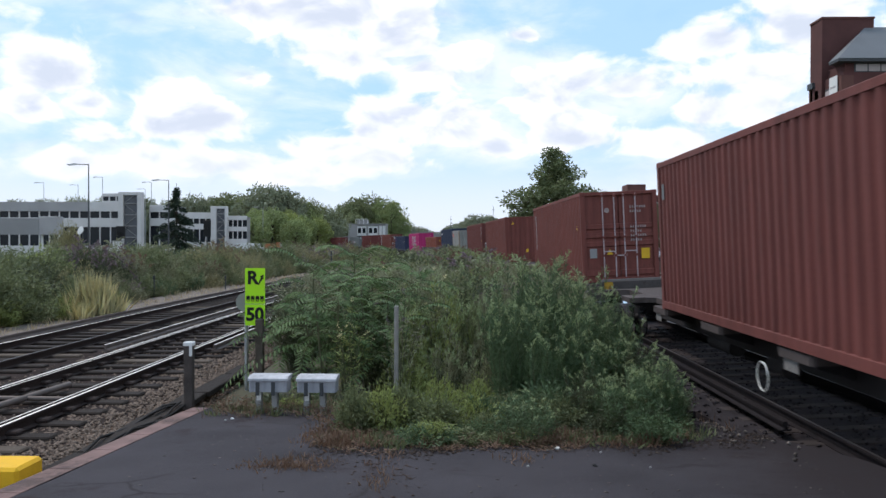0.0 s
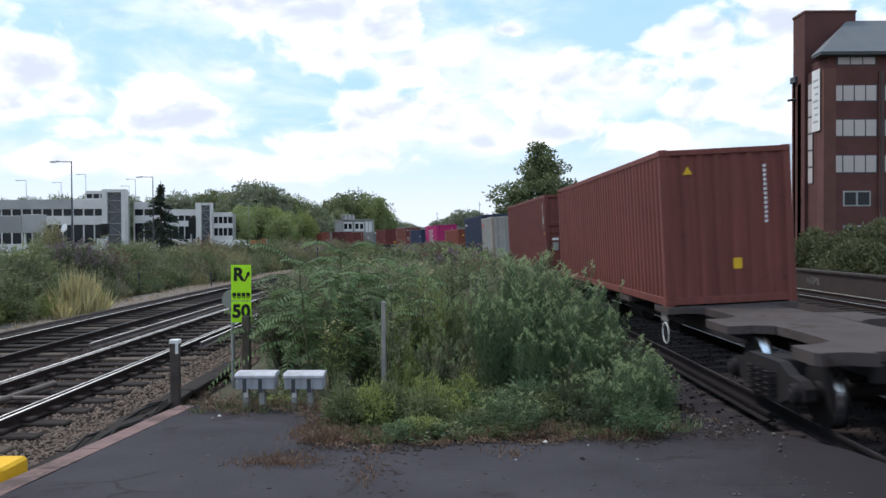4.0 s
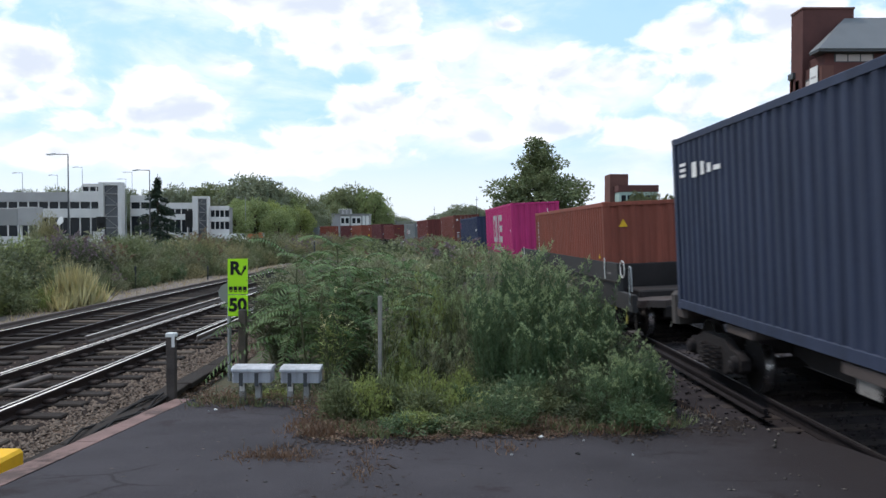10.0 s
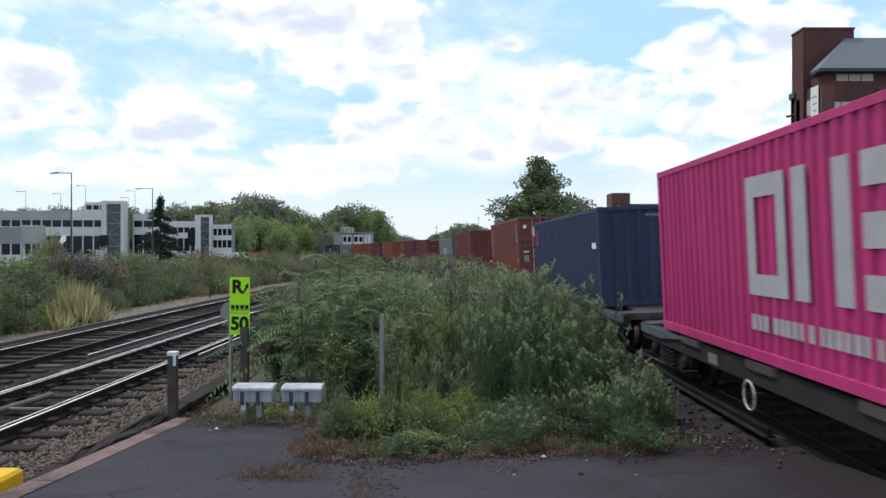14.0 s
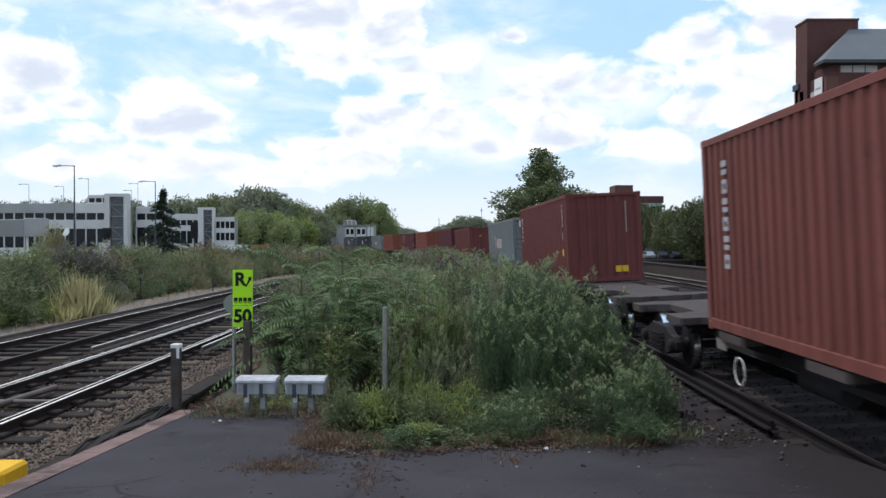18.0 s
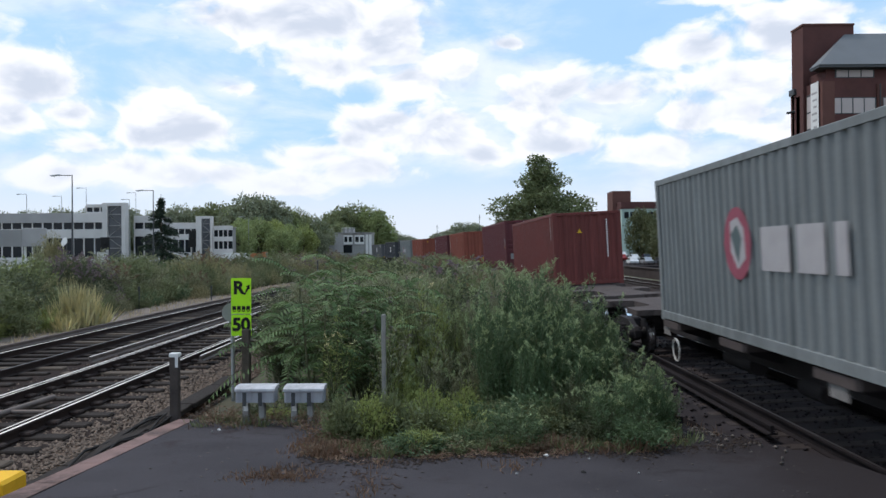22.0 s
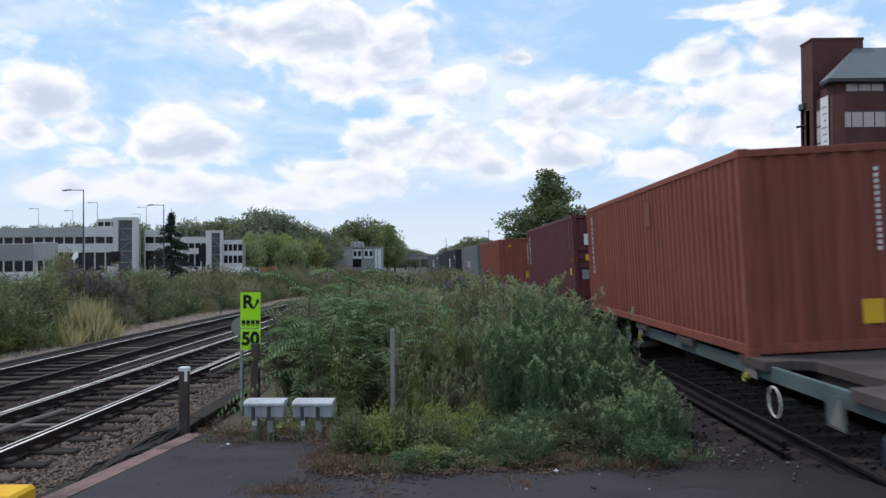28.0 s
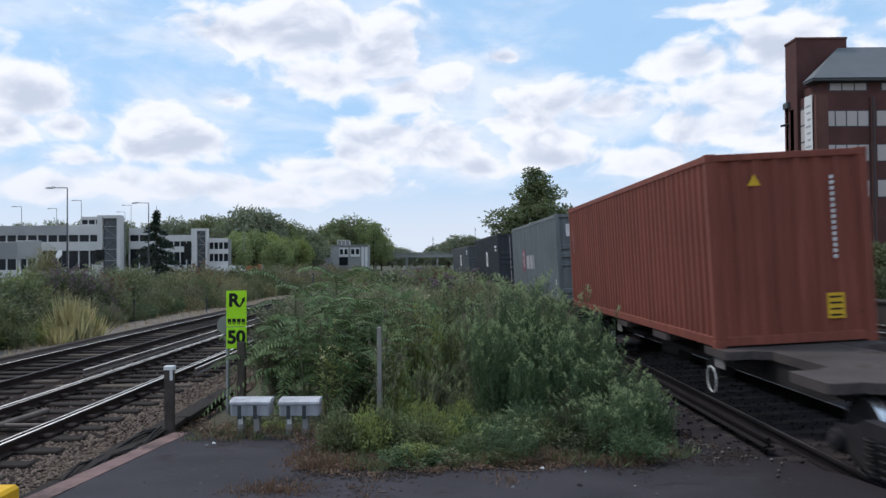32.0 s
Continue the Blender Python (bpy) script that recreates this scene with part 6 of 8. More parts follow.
def left_buildings():
    Y = 125
    banded_block("long white two-storey offices, upper band greyed as if in shade", -100, -58.4, Y, 8, [(7.0, 8.5, "wall"), (5.95, 7.0, "win"), (4.55, 5.95, "wall"), (1.6, 4.55, "win"), (-0.4, 1.6, "wall")], 1.6)
    banded_block("white end bay of the long offices", -58.4, -53.4, Y, 8, [(7.0, 8.5, "wall"), (5.95, 7.0, "win"), (4.55, 5.95, "wall"), (1.6, 4.55, "win"), (-0.4, 1.6, "wall")], 1.3)
    banded_block("white office wing with dark ribbon windows", -49.6, -45.0, Y + 2, 4, [(7.0, 8.1, "wall"), (6.0, 7.0, "win"), (4.8, 6.0, "wall"), (1.6, 4.8, "win"), (-0.4, 1.6, "wall")], 1.2)
    banded_block("white penthouse storey on the offices", -56.8, -53.5, Y + 1, 6, [(8.4, 8.7, "wall"), (8.7, 9.4, "win"), (9.4, 9.9, "wall")], 0.9)
    stair_tower("white stair tower with a glazed front", -53.3, -49.7, Y, 10.0, -52.5, -50.3)
    Y = 170
    banded_block("white offices with ribbon windows near the car park", -61.0, -53.0, Y, 6, [(7.2, 8.5, "wall"), (6.1, 7.2, "win"), (4.9, 6.1, "wall"), (2.2, 4.9, "win"), (-0.4, 2.2, "wall")], 1.3)
    banded_block("white end range of the offices", -49.5, -45.5, Y, 4, [(6.9, 7.8, "wall"), (5.5, 6.9, "win"), (4.5, 5.5, "wall"), (2.9, 4.5, "win"), (-0.4, 2.9, "wall")], 1.0)
    stair_tower("white stair tower of the end range", -52.9, -49.5, Y, 9.8, -51.7, -49.9)
    # platform shelters in front
    s = thing("station_shelter", "grey flat-roofed station shelter with white posts", "shelter")
    part("roof", Mesh().box(-50.5, -39.25, 74, 75.2, 2.9, 4.5, 0.05), SHADE, s)
    part("fascia", Mesh().box(-39.24, -37.55, 73.9, 75.2, 2.9, 4.6, 0.04), FASCIA_SHADE, s, "pale end panel")
    for x in (-48.5, -46, -43.4, -39.2, -37.62):
        part("post", Mesh().box(x - 0.08, x + 0.08, 74.3, 74.5, -0.4, 2.9), RENDER_W, s)
    d = thing("satellite_dish", "white dish on a dark post beyond the bank", "dish", pose(-38.1, 80, 0))
    part("post", Mesh().tube((0, 0.2, -0.4), (0, 0.2, 3.3), 0.07), MAST, d)
    part("bowl", Mesh().tube((-0.1, -0.1, 3.4), (0.05, 0.15, 3.3), 0.46, 0.1, 20), RENDER_W, d)
    plant("far_shrub", -30.5, 62, lift(-30.5, 62), 0.8, 1.9, OLIVE)
    plant("far_shrub", -32.0, 63, lift(-32, 63), 0.7, 1.6, LEAF_GREY)
    # signal head and equipment case near the offices
    g = thing("colour_light_signal", "black railway signal head on a short post", "signal")
    part("post", Mesh().tube((-38, 89, -0.4), (-38, 89, 3.6), 0.09), MAST, g)
    part("head", Mesh().box(-38.5, -37.5, 88.9, 89.1, 2.6, 4.0, 0.04), BLACK, g)
    part("hood", Mesh().box(-38.15, -37.85, 88.6, 88.9, 3.2, 3.3), BLACK, g)
    g = thing("colour_light_signal", "black railway signal head on a short post", "signal")
    part("post", Mesh().tube((-38.1, 120, -0.4), (-38.1, 120, 3.2), 0.1), MAST, g)
    part("head", Mesh().box(-38.65, -37.55, 119.9, 120.1, 3.0, 5.5, 0.04), BLACK, g)
    part("hood", Mesh().box(-38.25, -37.95, 119.5, 119.9, 4.3, 4.4), BLACK, g)
    c = thing("relay_case", "white equipment case on the bank", "cabinet")
    part("case", Mesh().box(-38.5, -37.6, 88.0, 88.5, -0.3, 2.3, 0.03), RENDER_W, c)
    part("case_roof", Mesh().box(-38.6, -37.5, 87.9, 88.6, 2.3, 2.38, 0.02), CONC, c)
    for px, y in ((408, 165), (418, 170)):
        x = (px - 784) / 1420 * y
        v = thing("white_van", "white van parked beyond the bank", "van", pose(x, y, -0.2), group="parked vehicles")
        part("body", Mesh().prism([(-2.4, 0.45), (2.3, 0.45), (2.4, 1.1), (1.7, 1.3), (1.2, 2.1), (-2.4, 2.2)], -0.95, 0.95), RENDER_W, v)
        part("windscreen", Mesh().prism([(1.25, 2.0), (1.72, 1.32), (1.74, 1.34), (1.27, 2.03)], -0.85, 0.85), GLASS, v)
        for wx in (-1.5, 1.5):
            for wy in (-0.9, 0.9):
                part("wheel", Mesh().tube((wx, wy - 0.1, 0.35), (wx, wy + 0.1, 0.35), 0.34, n=12), BLACK, v)
    e = thing("tipper_lorry", "orange tipper lorry standing beyond the bank", "lorry", pose(-39.3, 168, -0.2), group="parked vehicles")
    tan = paint("tan_orange_paint", (0.42, 0.17, 0.075), 0.3)
    part("cab", Mesh().prism([(0.75, 0.6), (1.6, 0.6), (1.6, 1.5), (1.45, 2.35), (0.75, 2.4)], -0.95, 0.95), tan, e)
    part("windscreen", Mesh().prism([(1.61, 1.5), (1.47, 2.25), (1.49, 2.25), (1.63, 1.5)], -0.8, 0.8), GLASS, e)
    part("tipping_body", Mesh().prism([(-1.6, 1.0), (0.6, 1.0), (0.65, 2.1), (-1.7, 2.1)], -1.0, 1.0), tan, e)
    part("chassis", Mesh().box(-1.6, 1.5, -0.5, 0.5, 0.5, 0.98), BLACK, e)
    for wx in (-1.1, 1.1):
        for wy in (-0.9, 0.9):
            part("wheel", Mesh().tube((wx, wy - 0.12, 0.42), (wx, wy + 0.12, 0.42), 0.42, n=12), BLACK, e)


left_buildings()


LAMP_GREY = material("weathered_lamp_post", (0.3, 0.31, 0.32), 0.6, 0.2, var=0.2)


def lamp_post(px, top, y, arm=-1, label="tall street lamp with an outstretched arm"):
    x = (px - 784) / 1420 * y
    z = H + (441 - top) / 1420 * y
    t = thing("street_lamp", label, "street lamp", pose(x, y, -0.3), group="street lamps")
    z += 0.3
    part("pole", Mesh().tube((0, 0, 0), (0, 0, z * 0.5), 0.12, 0.09, 8).tube((0, 0, z * 0.5), (0, 0, z), 0.08, 0.05, 8), LAMP_GREY if y > 150 else MAST, t)
    part("arm", Mesh().tube((0, 0, z - 0.05), (arm * 1.3, 0, z - 0.02), 0.045, 0.04, 6), MAST, t)
    part("lantern", Mesh().prism([(arm * 1.0, z - 0.02), (arm * 1.3, z + 0.08), (arm * 2.2, z - 0.02), (arm * 2.0, z - 0.14)], -0.14, 0.14), GALV, t, "flat grey lantern")


def trackside():
    for px, top, y in ((120, 303, 80), (264, 331, 100), (433, 379, 180), (39, 336, 170), (145, 326, 175), (233, 335, 180), (101, 340, 190), (222, 347, 200), (508, 395, 220), (512, 398, 240)):
        lamp_post(px, top, y)
    # slim masts over the distant tracks
    for px, top, y in ((557, 388, 260), (595, 405, 300), (767, 395, 330), (842, 378, 300), (548, 400, 240), (538, 405, 240), (527, 408, 230), (726, 415, 330), (700, 420, 320)):
        x = (px - 784) / 1420 * y
        z = H + (441 - top) / 1420 * y
        t = thing("lattice_mast", "slender steel mast beside the distant tracks", "mast", pose(x, y, -0.3), group="distant masts")
        part("pole", Mesh().tube((0, 0, 0), (0, 0, z + 0.3), 0.16, 0.07, 6), MAST, t)
        part("crosspiece", Mesh().box(-0.5, 0.5, -0.05, 0.05, z - 0.9, z - 0.75), MAST, t)
    # speed and route sign
    s = thing("railway_sign", "fluorescent lime route and speed sign on a timber post", "sign", pose(-3.63, 13.5, 0))
    part("post", Mesh().box(0.2, 0.33, -0.16, -0.03, -0.35, 0.98, 0.015), material("weathered_timber", (0.1, 0.082, 0.065), 0.95, var=0.4, scale=6, bump=0.5), s, "weathered timber post")
    part("board", Mesh().box(-0.008, 0.327, -0.012, 0.012, 1.23, 1.83, 0.0), LIME, s, "fluorescent lime upper board")
    part("board", Mesh().box(-0.008, 0.327, -0.012, 0.012, 0.86, 1.215, 0.0), LIME, s, "fluorescent lime lower board")
    words("letter", "R", 0.3, BLACK, s, pose(0.12, -0.016, 1.66, 90, 0, 0), 0.012)
    part("arrow", Mesh().prism([(0.205, 1.55), (0.225, 1.545), (0.29, 1.65), (0.305, 1.64), (0.305, 1.72), (0.245, 1.69), (0.265, 1.675)], -0.017, -0.013), BLACK, s)
    pic = Mesh()
    for j in range(4):
        pic.box(0.015 + j * 0.078, 0.075 + j * 0.078, -0.017, -0.013, 1.30, 1.36)
        pic.ring((0.045 + j * 0.078, -0.015, 1.29), (0, 1, 0), 0.02, 0.006, 10, 4)
    part("pictogram", pic, BLACK, s, "row of wagon shapes")
    words("number", "50", 0.3, BLACK, s, pose(0.16, -0.016, 1.04, 90, 0, 0), 0.012)
    b = thing("round_sign", "grey back of a round sign behind the lime boards", "sign", pose(-3.72, 13.9, 0))
    part("disc", Mesh().tube((-0.02, 0.0, 1.22), (-0.02, 0.03, 1.22), 0.17, n=24), SHADE, b)
    part("post", Mesh().tube((-0.02, 0.06, -0.35), (-0.02, 0.06, 1.4), 0.035), GALV, b)
    # grey lidded boxes on short posts
    box = None
    for px in (446, 532):
        y = 10.9
        x = (px - 784) / 1420 * y
        if box is None:
            box = thing("junction_box", "light grey lidded cable box on two short posts", "junction box", pose(x, y, 0), group="cable boxes")
            part("case", Mesh().box(-0.262, 0.262, -0.13, 0.13, 0.245, 0.41, 0.015), paint("grey_box_paint", (0.36, 0.37, 0.4), 0.05), box)
            part("lid", Mesh().prism([(-0.155, 0.4), (-0.15, 0.43), (-0.05, 0.458), (0.15, 0.458), (0.155, 0.4)], -0.272, 0.272, "x"), paint("pale_lid_paint", (0.5, 0.5, 0.52), 0.05), box, "pale sloping lid")
            for xx in (-0.14, 0.07):
                part("strap", Mesh().box(xx - 0.025, xx + 0.025, -0.14, -0.131, 0.2, 0.38), MAST, box)
            part("post", Mesh().box(0.03, 0.11, -0.05, 0.05, -0.4, 0.26, 0.01), CONC, box)
            part("post", Mesh().box(-0.19, -0.11, -0.05, 0.05, -0.4, 0.26, 0.01), CONC, box)
            part("tag", Mesh().box(-0.17, -0.11, -0.06, -0.054, 0.12, 0.235), RENDER_W, box, "white tag")
        else:
            copy_thing(box, pose(x, y - 0.02, 0))
    # squat post with white top, thin posts
    p = thing("marker_post", "dark square post with a white reflective top", "post", pose((301 - 784) / 1420 * 11.5, 11.5, 0))
    part("shaft", Mesh().box(-0.065, 0.06, -0.06, 0.06, -0.35, 0.82, 0.012), material("grimy_brown_post", (0.07, 0.058, 0.052), 0.9, var=0.4, scale=5, bump=0.4), p)
    part("cap", Mesh().box(-0.07, 0.068, -0.068, 0.068, 0.775, 0.83, 0.01), RENDER_W, p, "white painted cap")
    part("edge_plate", Mesh().box(0.02, 0.062, -0.068, -0.061, 0.63, 0.774), RENDER_W, p)
    p = thing("fence_post", "slim weathered concrete post among the bushes", "post", pose((671 - 784) / 1420 * 11.4, 11.4, 0))
    part("shaft", Mesh().box(-0.03, 0.03, -0.035, 0.035, -0.4, 1.37, 0.01), WEATHERED, p)
    for px, y, h in ((238, 36, 0.75), (366, 42, 0.5)):
        p = thing("distance_post", "thin dark post beside the far track", "post", pose((px - 784) / 1420 * y, y, -0.3))
        part("shaft", Mesh().box(-0.025, 0.025, -0.025, 0.025, 0, h + 0.3, 0.008), MAST, p)
        part("plate", Mesh().box(-0.045, 0.045, -0.035, -0.03, h + 0.1, h + 0.28), MAST, p)
    # yellow block at the coping
    y = thing("yellow_block", "bright yellow painted concrete block by the ramp edge", "block", pose(-4.2, 7.3, 0.0))
    part("block", Mesh().box(-0.6, 0.26, -0.25, 0.2, -0.3, 0.25, 0.03), YELLOW, y)
    # cable trough lids and cables along the foot of the ramp
    tr = thing("cable_trough", "dark cable trough with uneven lids beside the ramp", "cable trough")
    lid = Mesh().box(-0.16, 0.16, -0.44, 0.44, -0.08, 0.0, 0.012).data("lid")
    yy = 5.0
    while yy < 15:
        part("lid", lid, TIMBER, tr, "", pose(-4.25 + random.uniform(-0.02, 0.02) + 0.02 * (yy - 9), yy, -0.13 + random.uniform(-0.02, 0.02), random.uniform(-2, 2), random.uniform(-3, 3), random.uniform(-3, 3)))
        yy += 0.9
    for off in (0.0, 0.06, 0.14, 0.22):
        c = Mesh()
        q = [Vector((-4.02 - off + 0.07 * math.sin(j * 0.9 + off * 30) , 4.5 + j * 0.45, -0.1 + 0.04 * math.sin(j * 1.7 + off * 9))) for j in range(17)]
        c.pipe(q, 0.017)
        solid("cable", c, CABLE, "black signalling cable lying beside the ramp", "cable", group="cables by the ramp")
    # switch rod and loose sleeper ends between the near rails
    r = thing("point_rod", "grey point rod across the near track", "rod")
    part("rod", Mesh().tube((-7.3, 11.8, -0.06), (-5.75, 11.75, -0.06), 0.035, n=8), CONDUCTOR, r)
    part("bar", Mesh().tube((-6.6, 10.2, -0.05), (-6.35, 12.9, -0.05), 0.05, n=8), CONDUCTOR, r)
    # litter
    for px, py, w in ((958, 806, 0.04), (938, 809, 0.02), (378, 757, 0.035), (366, 760, 0.02), (1177, 743, 0.06), (846, 735, 0.05), (555, 712, 0.05), (1033, 812, 0.02), (1023, 836, 0.035), (905, 838, 0.02), (1120, 838, 0.02)):
        f = (py - 441) / 1420
        Y = (H - 0.65) / (f - 0.065)
        if Y > RAMP_END:
            Y = (H + 0.2) / f
        x = (px - 784) / 1420 * Y
        m = Mesh()
        k = 7
        o = [(w * math.cos(6.28 * j / k) * random.uniform(0.5, 1), w * math.sin(6.28 * j / k) * random.uniform(0.4, 0.9)) for j in range(k)]
        m.poly([(a, b, 0.006 + random.uniform(0, 0.3) * w) for a, b in o] + [(0, 0, 0.5 * w + 0.008)] + [(a * 0.9, b * 0.9, 0.0) for a, b in o], [(j, (j + 1) % k, k) for j in range(k)] + [(j, k + 1 + j, k + 1 + (j + 1) % k, (j + 1) % k) for j in range(k)])
        solid("litter", m, (RENDER_W if px in (958, 378, 846) else CONC) if px != 1023 else BLACK, "scrap of white litter on the ground" if px != 1023 else "dark scrap on the tarmac", "litter", pose(x, Y, ground_z(x, Y)), group="litter")


trackside()


def stones():
    """Loose ballast as small angular stones, in one piece for each stretch."""
    def heap(name, n, place, mat, label, r0=0.018, r1=0.04, flat=0.75):
        v, f = [], []
        for i in range(n):
            x, y, z = place()
            r = r0 + (r1 - r0) * random.random() ** (1.0 if flat > 0.5 else 2.2)
            o = len(v)
            for a, b, c in ((1, 0, 0), (-1, 0, 0), (0, 1, 0), (0, -1, 0), (0, 0, 1), (0, 0, -1)):
                q = r * random.uniform(0.6, 1.25)
                v.append((x + a * q + random.uniform(-0.3, 0.3) * r, y + b * q + random.uniform(-0.3, 0.3) * r, z + c * q * flat))
            f += [(o + a, o + b, o + c) for a, b, c in ((0, 2, 4), (2, 1, 4), (1, 3, 4), (3, 0, 4), (2, 0, 5), (1, 2, 5), (3, 1, 5), (0, 3, 5))]
        solid(name, mesh_np(name, np.array(v), np.array(f)), mat, label, "ballast", kind="stuff")
    fn = left_line(-6.4)

    def near_bed():
        s = 5 + 26 * random.random() ** 1.7
        o = random.uniform(-2.5, 2.4) if random.random() < 0.3 else random.uniform(0.9, 2.45)
        p = fn(s) @ Vector((0, o, (-0.18 if o < 0.95 else -0.185) - max(0.0, abs(o) - 1.5) * 0.12))
        return p.x, p.y, p.z
    heap("ballast_stones", 17000, near_bed, STONE, "loose grey-brown ballast stones of the near track")

    def cess():
        y = 5 + 12 * random.random()
        x = random.uniform(-5.3, -4.35)
        return x, y, -0.3 + 0.03 * random.random() + (0.06 if x < -4.4 else 0)
    heap("cess_stones", 6000, cess, STONE, "small stones between ramp and track", 0.012, 0.035)

    def right_bed():
        s = 5 + 18 * random.random() ** 1.5
        o = random.uniform(-2.1, 2.2)
        p = on_line(s) @ Vector((0, o, -0.145 - max(0.0, abs(o) - 1.5) * 0.16))
        return p.x, p.y, p.z
    # stone colour darkened for the shade under the wagons as well as grime
    heap("oily_stones", 2600, right_bed, material("oily_shaded_stone", (0.037, 0.032, 0.034), 0.9, var=0.6, island=0.9, bump=0.2, spec=0.06), "ballast stones under the train, dark with grime and painted shade", 0.018, 0.042)

    def pale():
        y = random.gauss(10.2, 0.9)
        x = random.gauss(3.1, 0.22)
        return x, y, ground_z(x, y) + 0.02
    heap("pale_stones", 190, pale, material("pale_stone", (0.13, 0.112, 0.098), 0.9, var=0.5, island=0.9, bump=0.2), "pale rubble at the edge of the weeds", 0.01, 0.034)

    def crumbs():
        x = random.uniform(-1.6, 3.6)
        y = fringe_y(x) + random.gauss(0.0, 0.17)
        return x, y, ground_z(x, y) + 0.006
    heap("dirt_crumbs", 3600, crumbs, material("brown_dirt", (0.05, 0.036, 0.029), 0.95, var=0.6, island=0.9, bump=0.2), "brown dirt and crumbs along the tarmac edge", 0.004, 0.026, 0.25)

    def flecks():
        if random.random() < 0.7:
            a, b, c = random.choice(((-1.62, 7.55, 0.2), (-1.3, 7.5, 0.2), (-0.8, 7.6, 0.12), (-0.65, 7.1, 0.12), (-1.7, 7.7, 0.15), (-1.4, 8.1, 0.14)))
            x, y = random.gauss(a, c), random.gauss(b, c)
        else:
            x, y = random.gauss(-0.6, 0.2), random.uniform(5.8, 7.6)
        return x, y, ground_z(x, y) + 0.006
    heap("leaf_litter", 650, flecks, material("leaf_litter", (0.075, 0.048, 0.037), 0.95, var=0.6, island=0.9, bump=0.1), "brown dead leaves and dirt scattered on the tarmac", 0.003, 0.024, 0.2)

    def strays():
        x = random.uniform(-3.0, 3.4)
        y = 5.5 + 3.6 * random.random() ** 0.8
        return x, y, ground_z(x, y) + 0.004
    heap("stray_grit", 420, strays, material("stray_grit", (0.11, 0.095, 0.085), 0.95, var=0.7, island=0.9, bump=0.2), "loose grit scattered on the tarmac", 0.003, 0.024, 0.2)


stones()


def right_side():
    # brick offices
    b = thing("brick_offices", "dark red brick offices with pale ribbon windows and grey roof", "building")
    x0, x1, y0 = 35.6, 78.0, 75.6
    part("wall", Mesh().box(x0, x1, y0, y0 + 6.4, -3.6, 18.2), BRICK, b)
    part("side_pier", Mesh().box(x0 - 0.25, x0 + 0.9, y0 - 0.12, y0 + 1.2, -3.6, 17.9), BRICK2, b)
    part("side_pier", Mesh().box(x0 - 0.3, x0 + 0.5, y0 + 4.6, y0 + 5.4, -3.6, 17.4), BRICK2, b)
    part("side_pier", Mesh().box(x0 - 0.3, x0 + 0.5, y0 + 5.9, y0 + 6.7, -3.6, 18.0), BRICK2, b)
    part("eaves_board", Mesh().box(x0 - 0.75, x1, y0 - 0.6, y0 + 1.3, 19.1, 19.35), MAST, b)
    part("attic_wall", Mesh().box(x0 + 0.3, x1, y0 + 0.3, y0 + 6.3, 18.2, 19.1), BRICK, b)
    roof = Mesh().poly([(x0 - 0.8, y0 - 0.7, 19.35), (x1, y0 - 0.7, 19.35), (x1, y0 + 3.9, 23.4), (x0 + 3.9, y0 + 3.9, 23.4), (x0 - 0.8, y0 + 1.4, 19.35), (x0 + 3.9, y0 + 6.6, 19.35), (x1, y0 + 6.6, 19.35)],
                       [(0, 1, 2, 3), (0, 3, 4), (4, 3, 5), (5, 3, 2, 6), (1, 6, 2), (0, 4, 5, 6, 1)])
    part("roof", roof, LEADR, b, "sloping grey metal roof")
    part("stair_tower", Mesh().box(35.3, 40.3, 79.4, 82.0, -3.6, 24.2), BRICK, b)
    part("parapet", Mesh().box(35.22, 40.38, 79.32, 82.08, 24.2, 24.4, 0.03), BRICK2, b)
    for gx in range(8):
        a = 36.1 + gx * 4.95
        for (z0, z1, inset) in ((18.35, 19.0, 0.7), (14.9, 16.3, 0), (11.6, 13.1, 0), (8.2, 9.75, 0)):
            w0, w1 = a + inset, a + 4.25
            n = 4 if not inset else 3
            yy = y0 + (0.26 if inset else -0.04)
            w = part("window", Mesh().box(w0 - 0.08, w1 + 0.08, yy, yy + 0.09, z0 - 0.08, z1 + 0.08), MAST, b, "ribbon window with dark frame")
            for i in range(n):
                q0, q1 = w0 + (w1 - w0) * i / n, w0 + (w1 - w0) * (i + 1) / n
                part("pane", Mesh().box(q0 + 0.06, q1 - 0.06, yy - 0.03, yy - 0.005, z0, z1), BLIND, w, "pane with pale blinds")
        for z0, z1 in ((5.0, 6.45), (1.75, 3.2)):
            w = part("window", Mesh().box(a + 1.1, a + 3.7, y0 - 0.05, y0 + 0.05, z0, z1), CONC, b, "grey-framed casement window")
            for q0, q1 in ((1.25, 2.3), (2.5, 3.55)):
                part("pane", Mesh().box(a + q0, a + q1, y0 - 0.08, y0 - 0.055, z0 + 0.14, z1 - 0.14), GLASS, w)
        part("pier", Mesh().box(a + 4.38, a + 4.82, y0 - 0.22, y0 - 0.002, -3.6, 17.6), BRICK2, b)
        part("rainwater_pipe", Mesh().tube((a + 4.6, y0 - 0.28, -3.6), (a + 4.6, y0 - 0.28, 17.6), 0.06), MAST, b)
    strip = part("stair_window", Mesh().box(x0 - 0.06, x0 + 0.02, 78.1, 79.2, 7.3, 17.2), MAST, b, "narrow upright stair window")
    for i in range(6):
        part("pane", Mesh().box(x0 - 0.09, x0 - 0.062, 78.2, 79.1, 7.4 + i * 1.63, 8.85 + i * 1.63), BLIND, strip)
    ban = part("banner", Mesh().box(x0 - 0.4, x0 - 0.36, 76.0, 77.6, 12.2, 18.0), RENDER_W, b, "tall white banner with unreadable print")
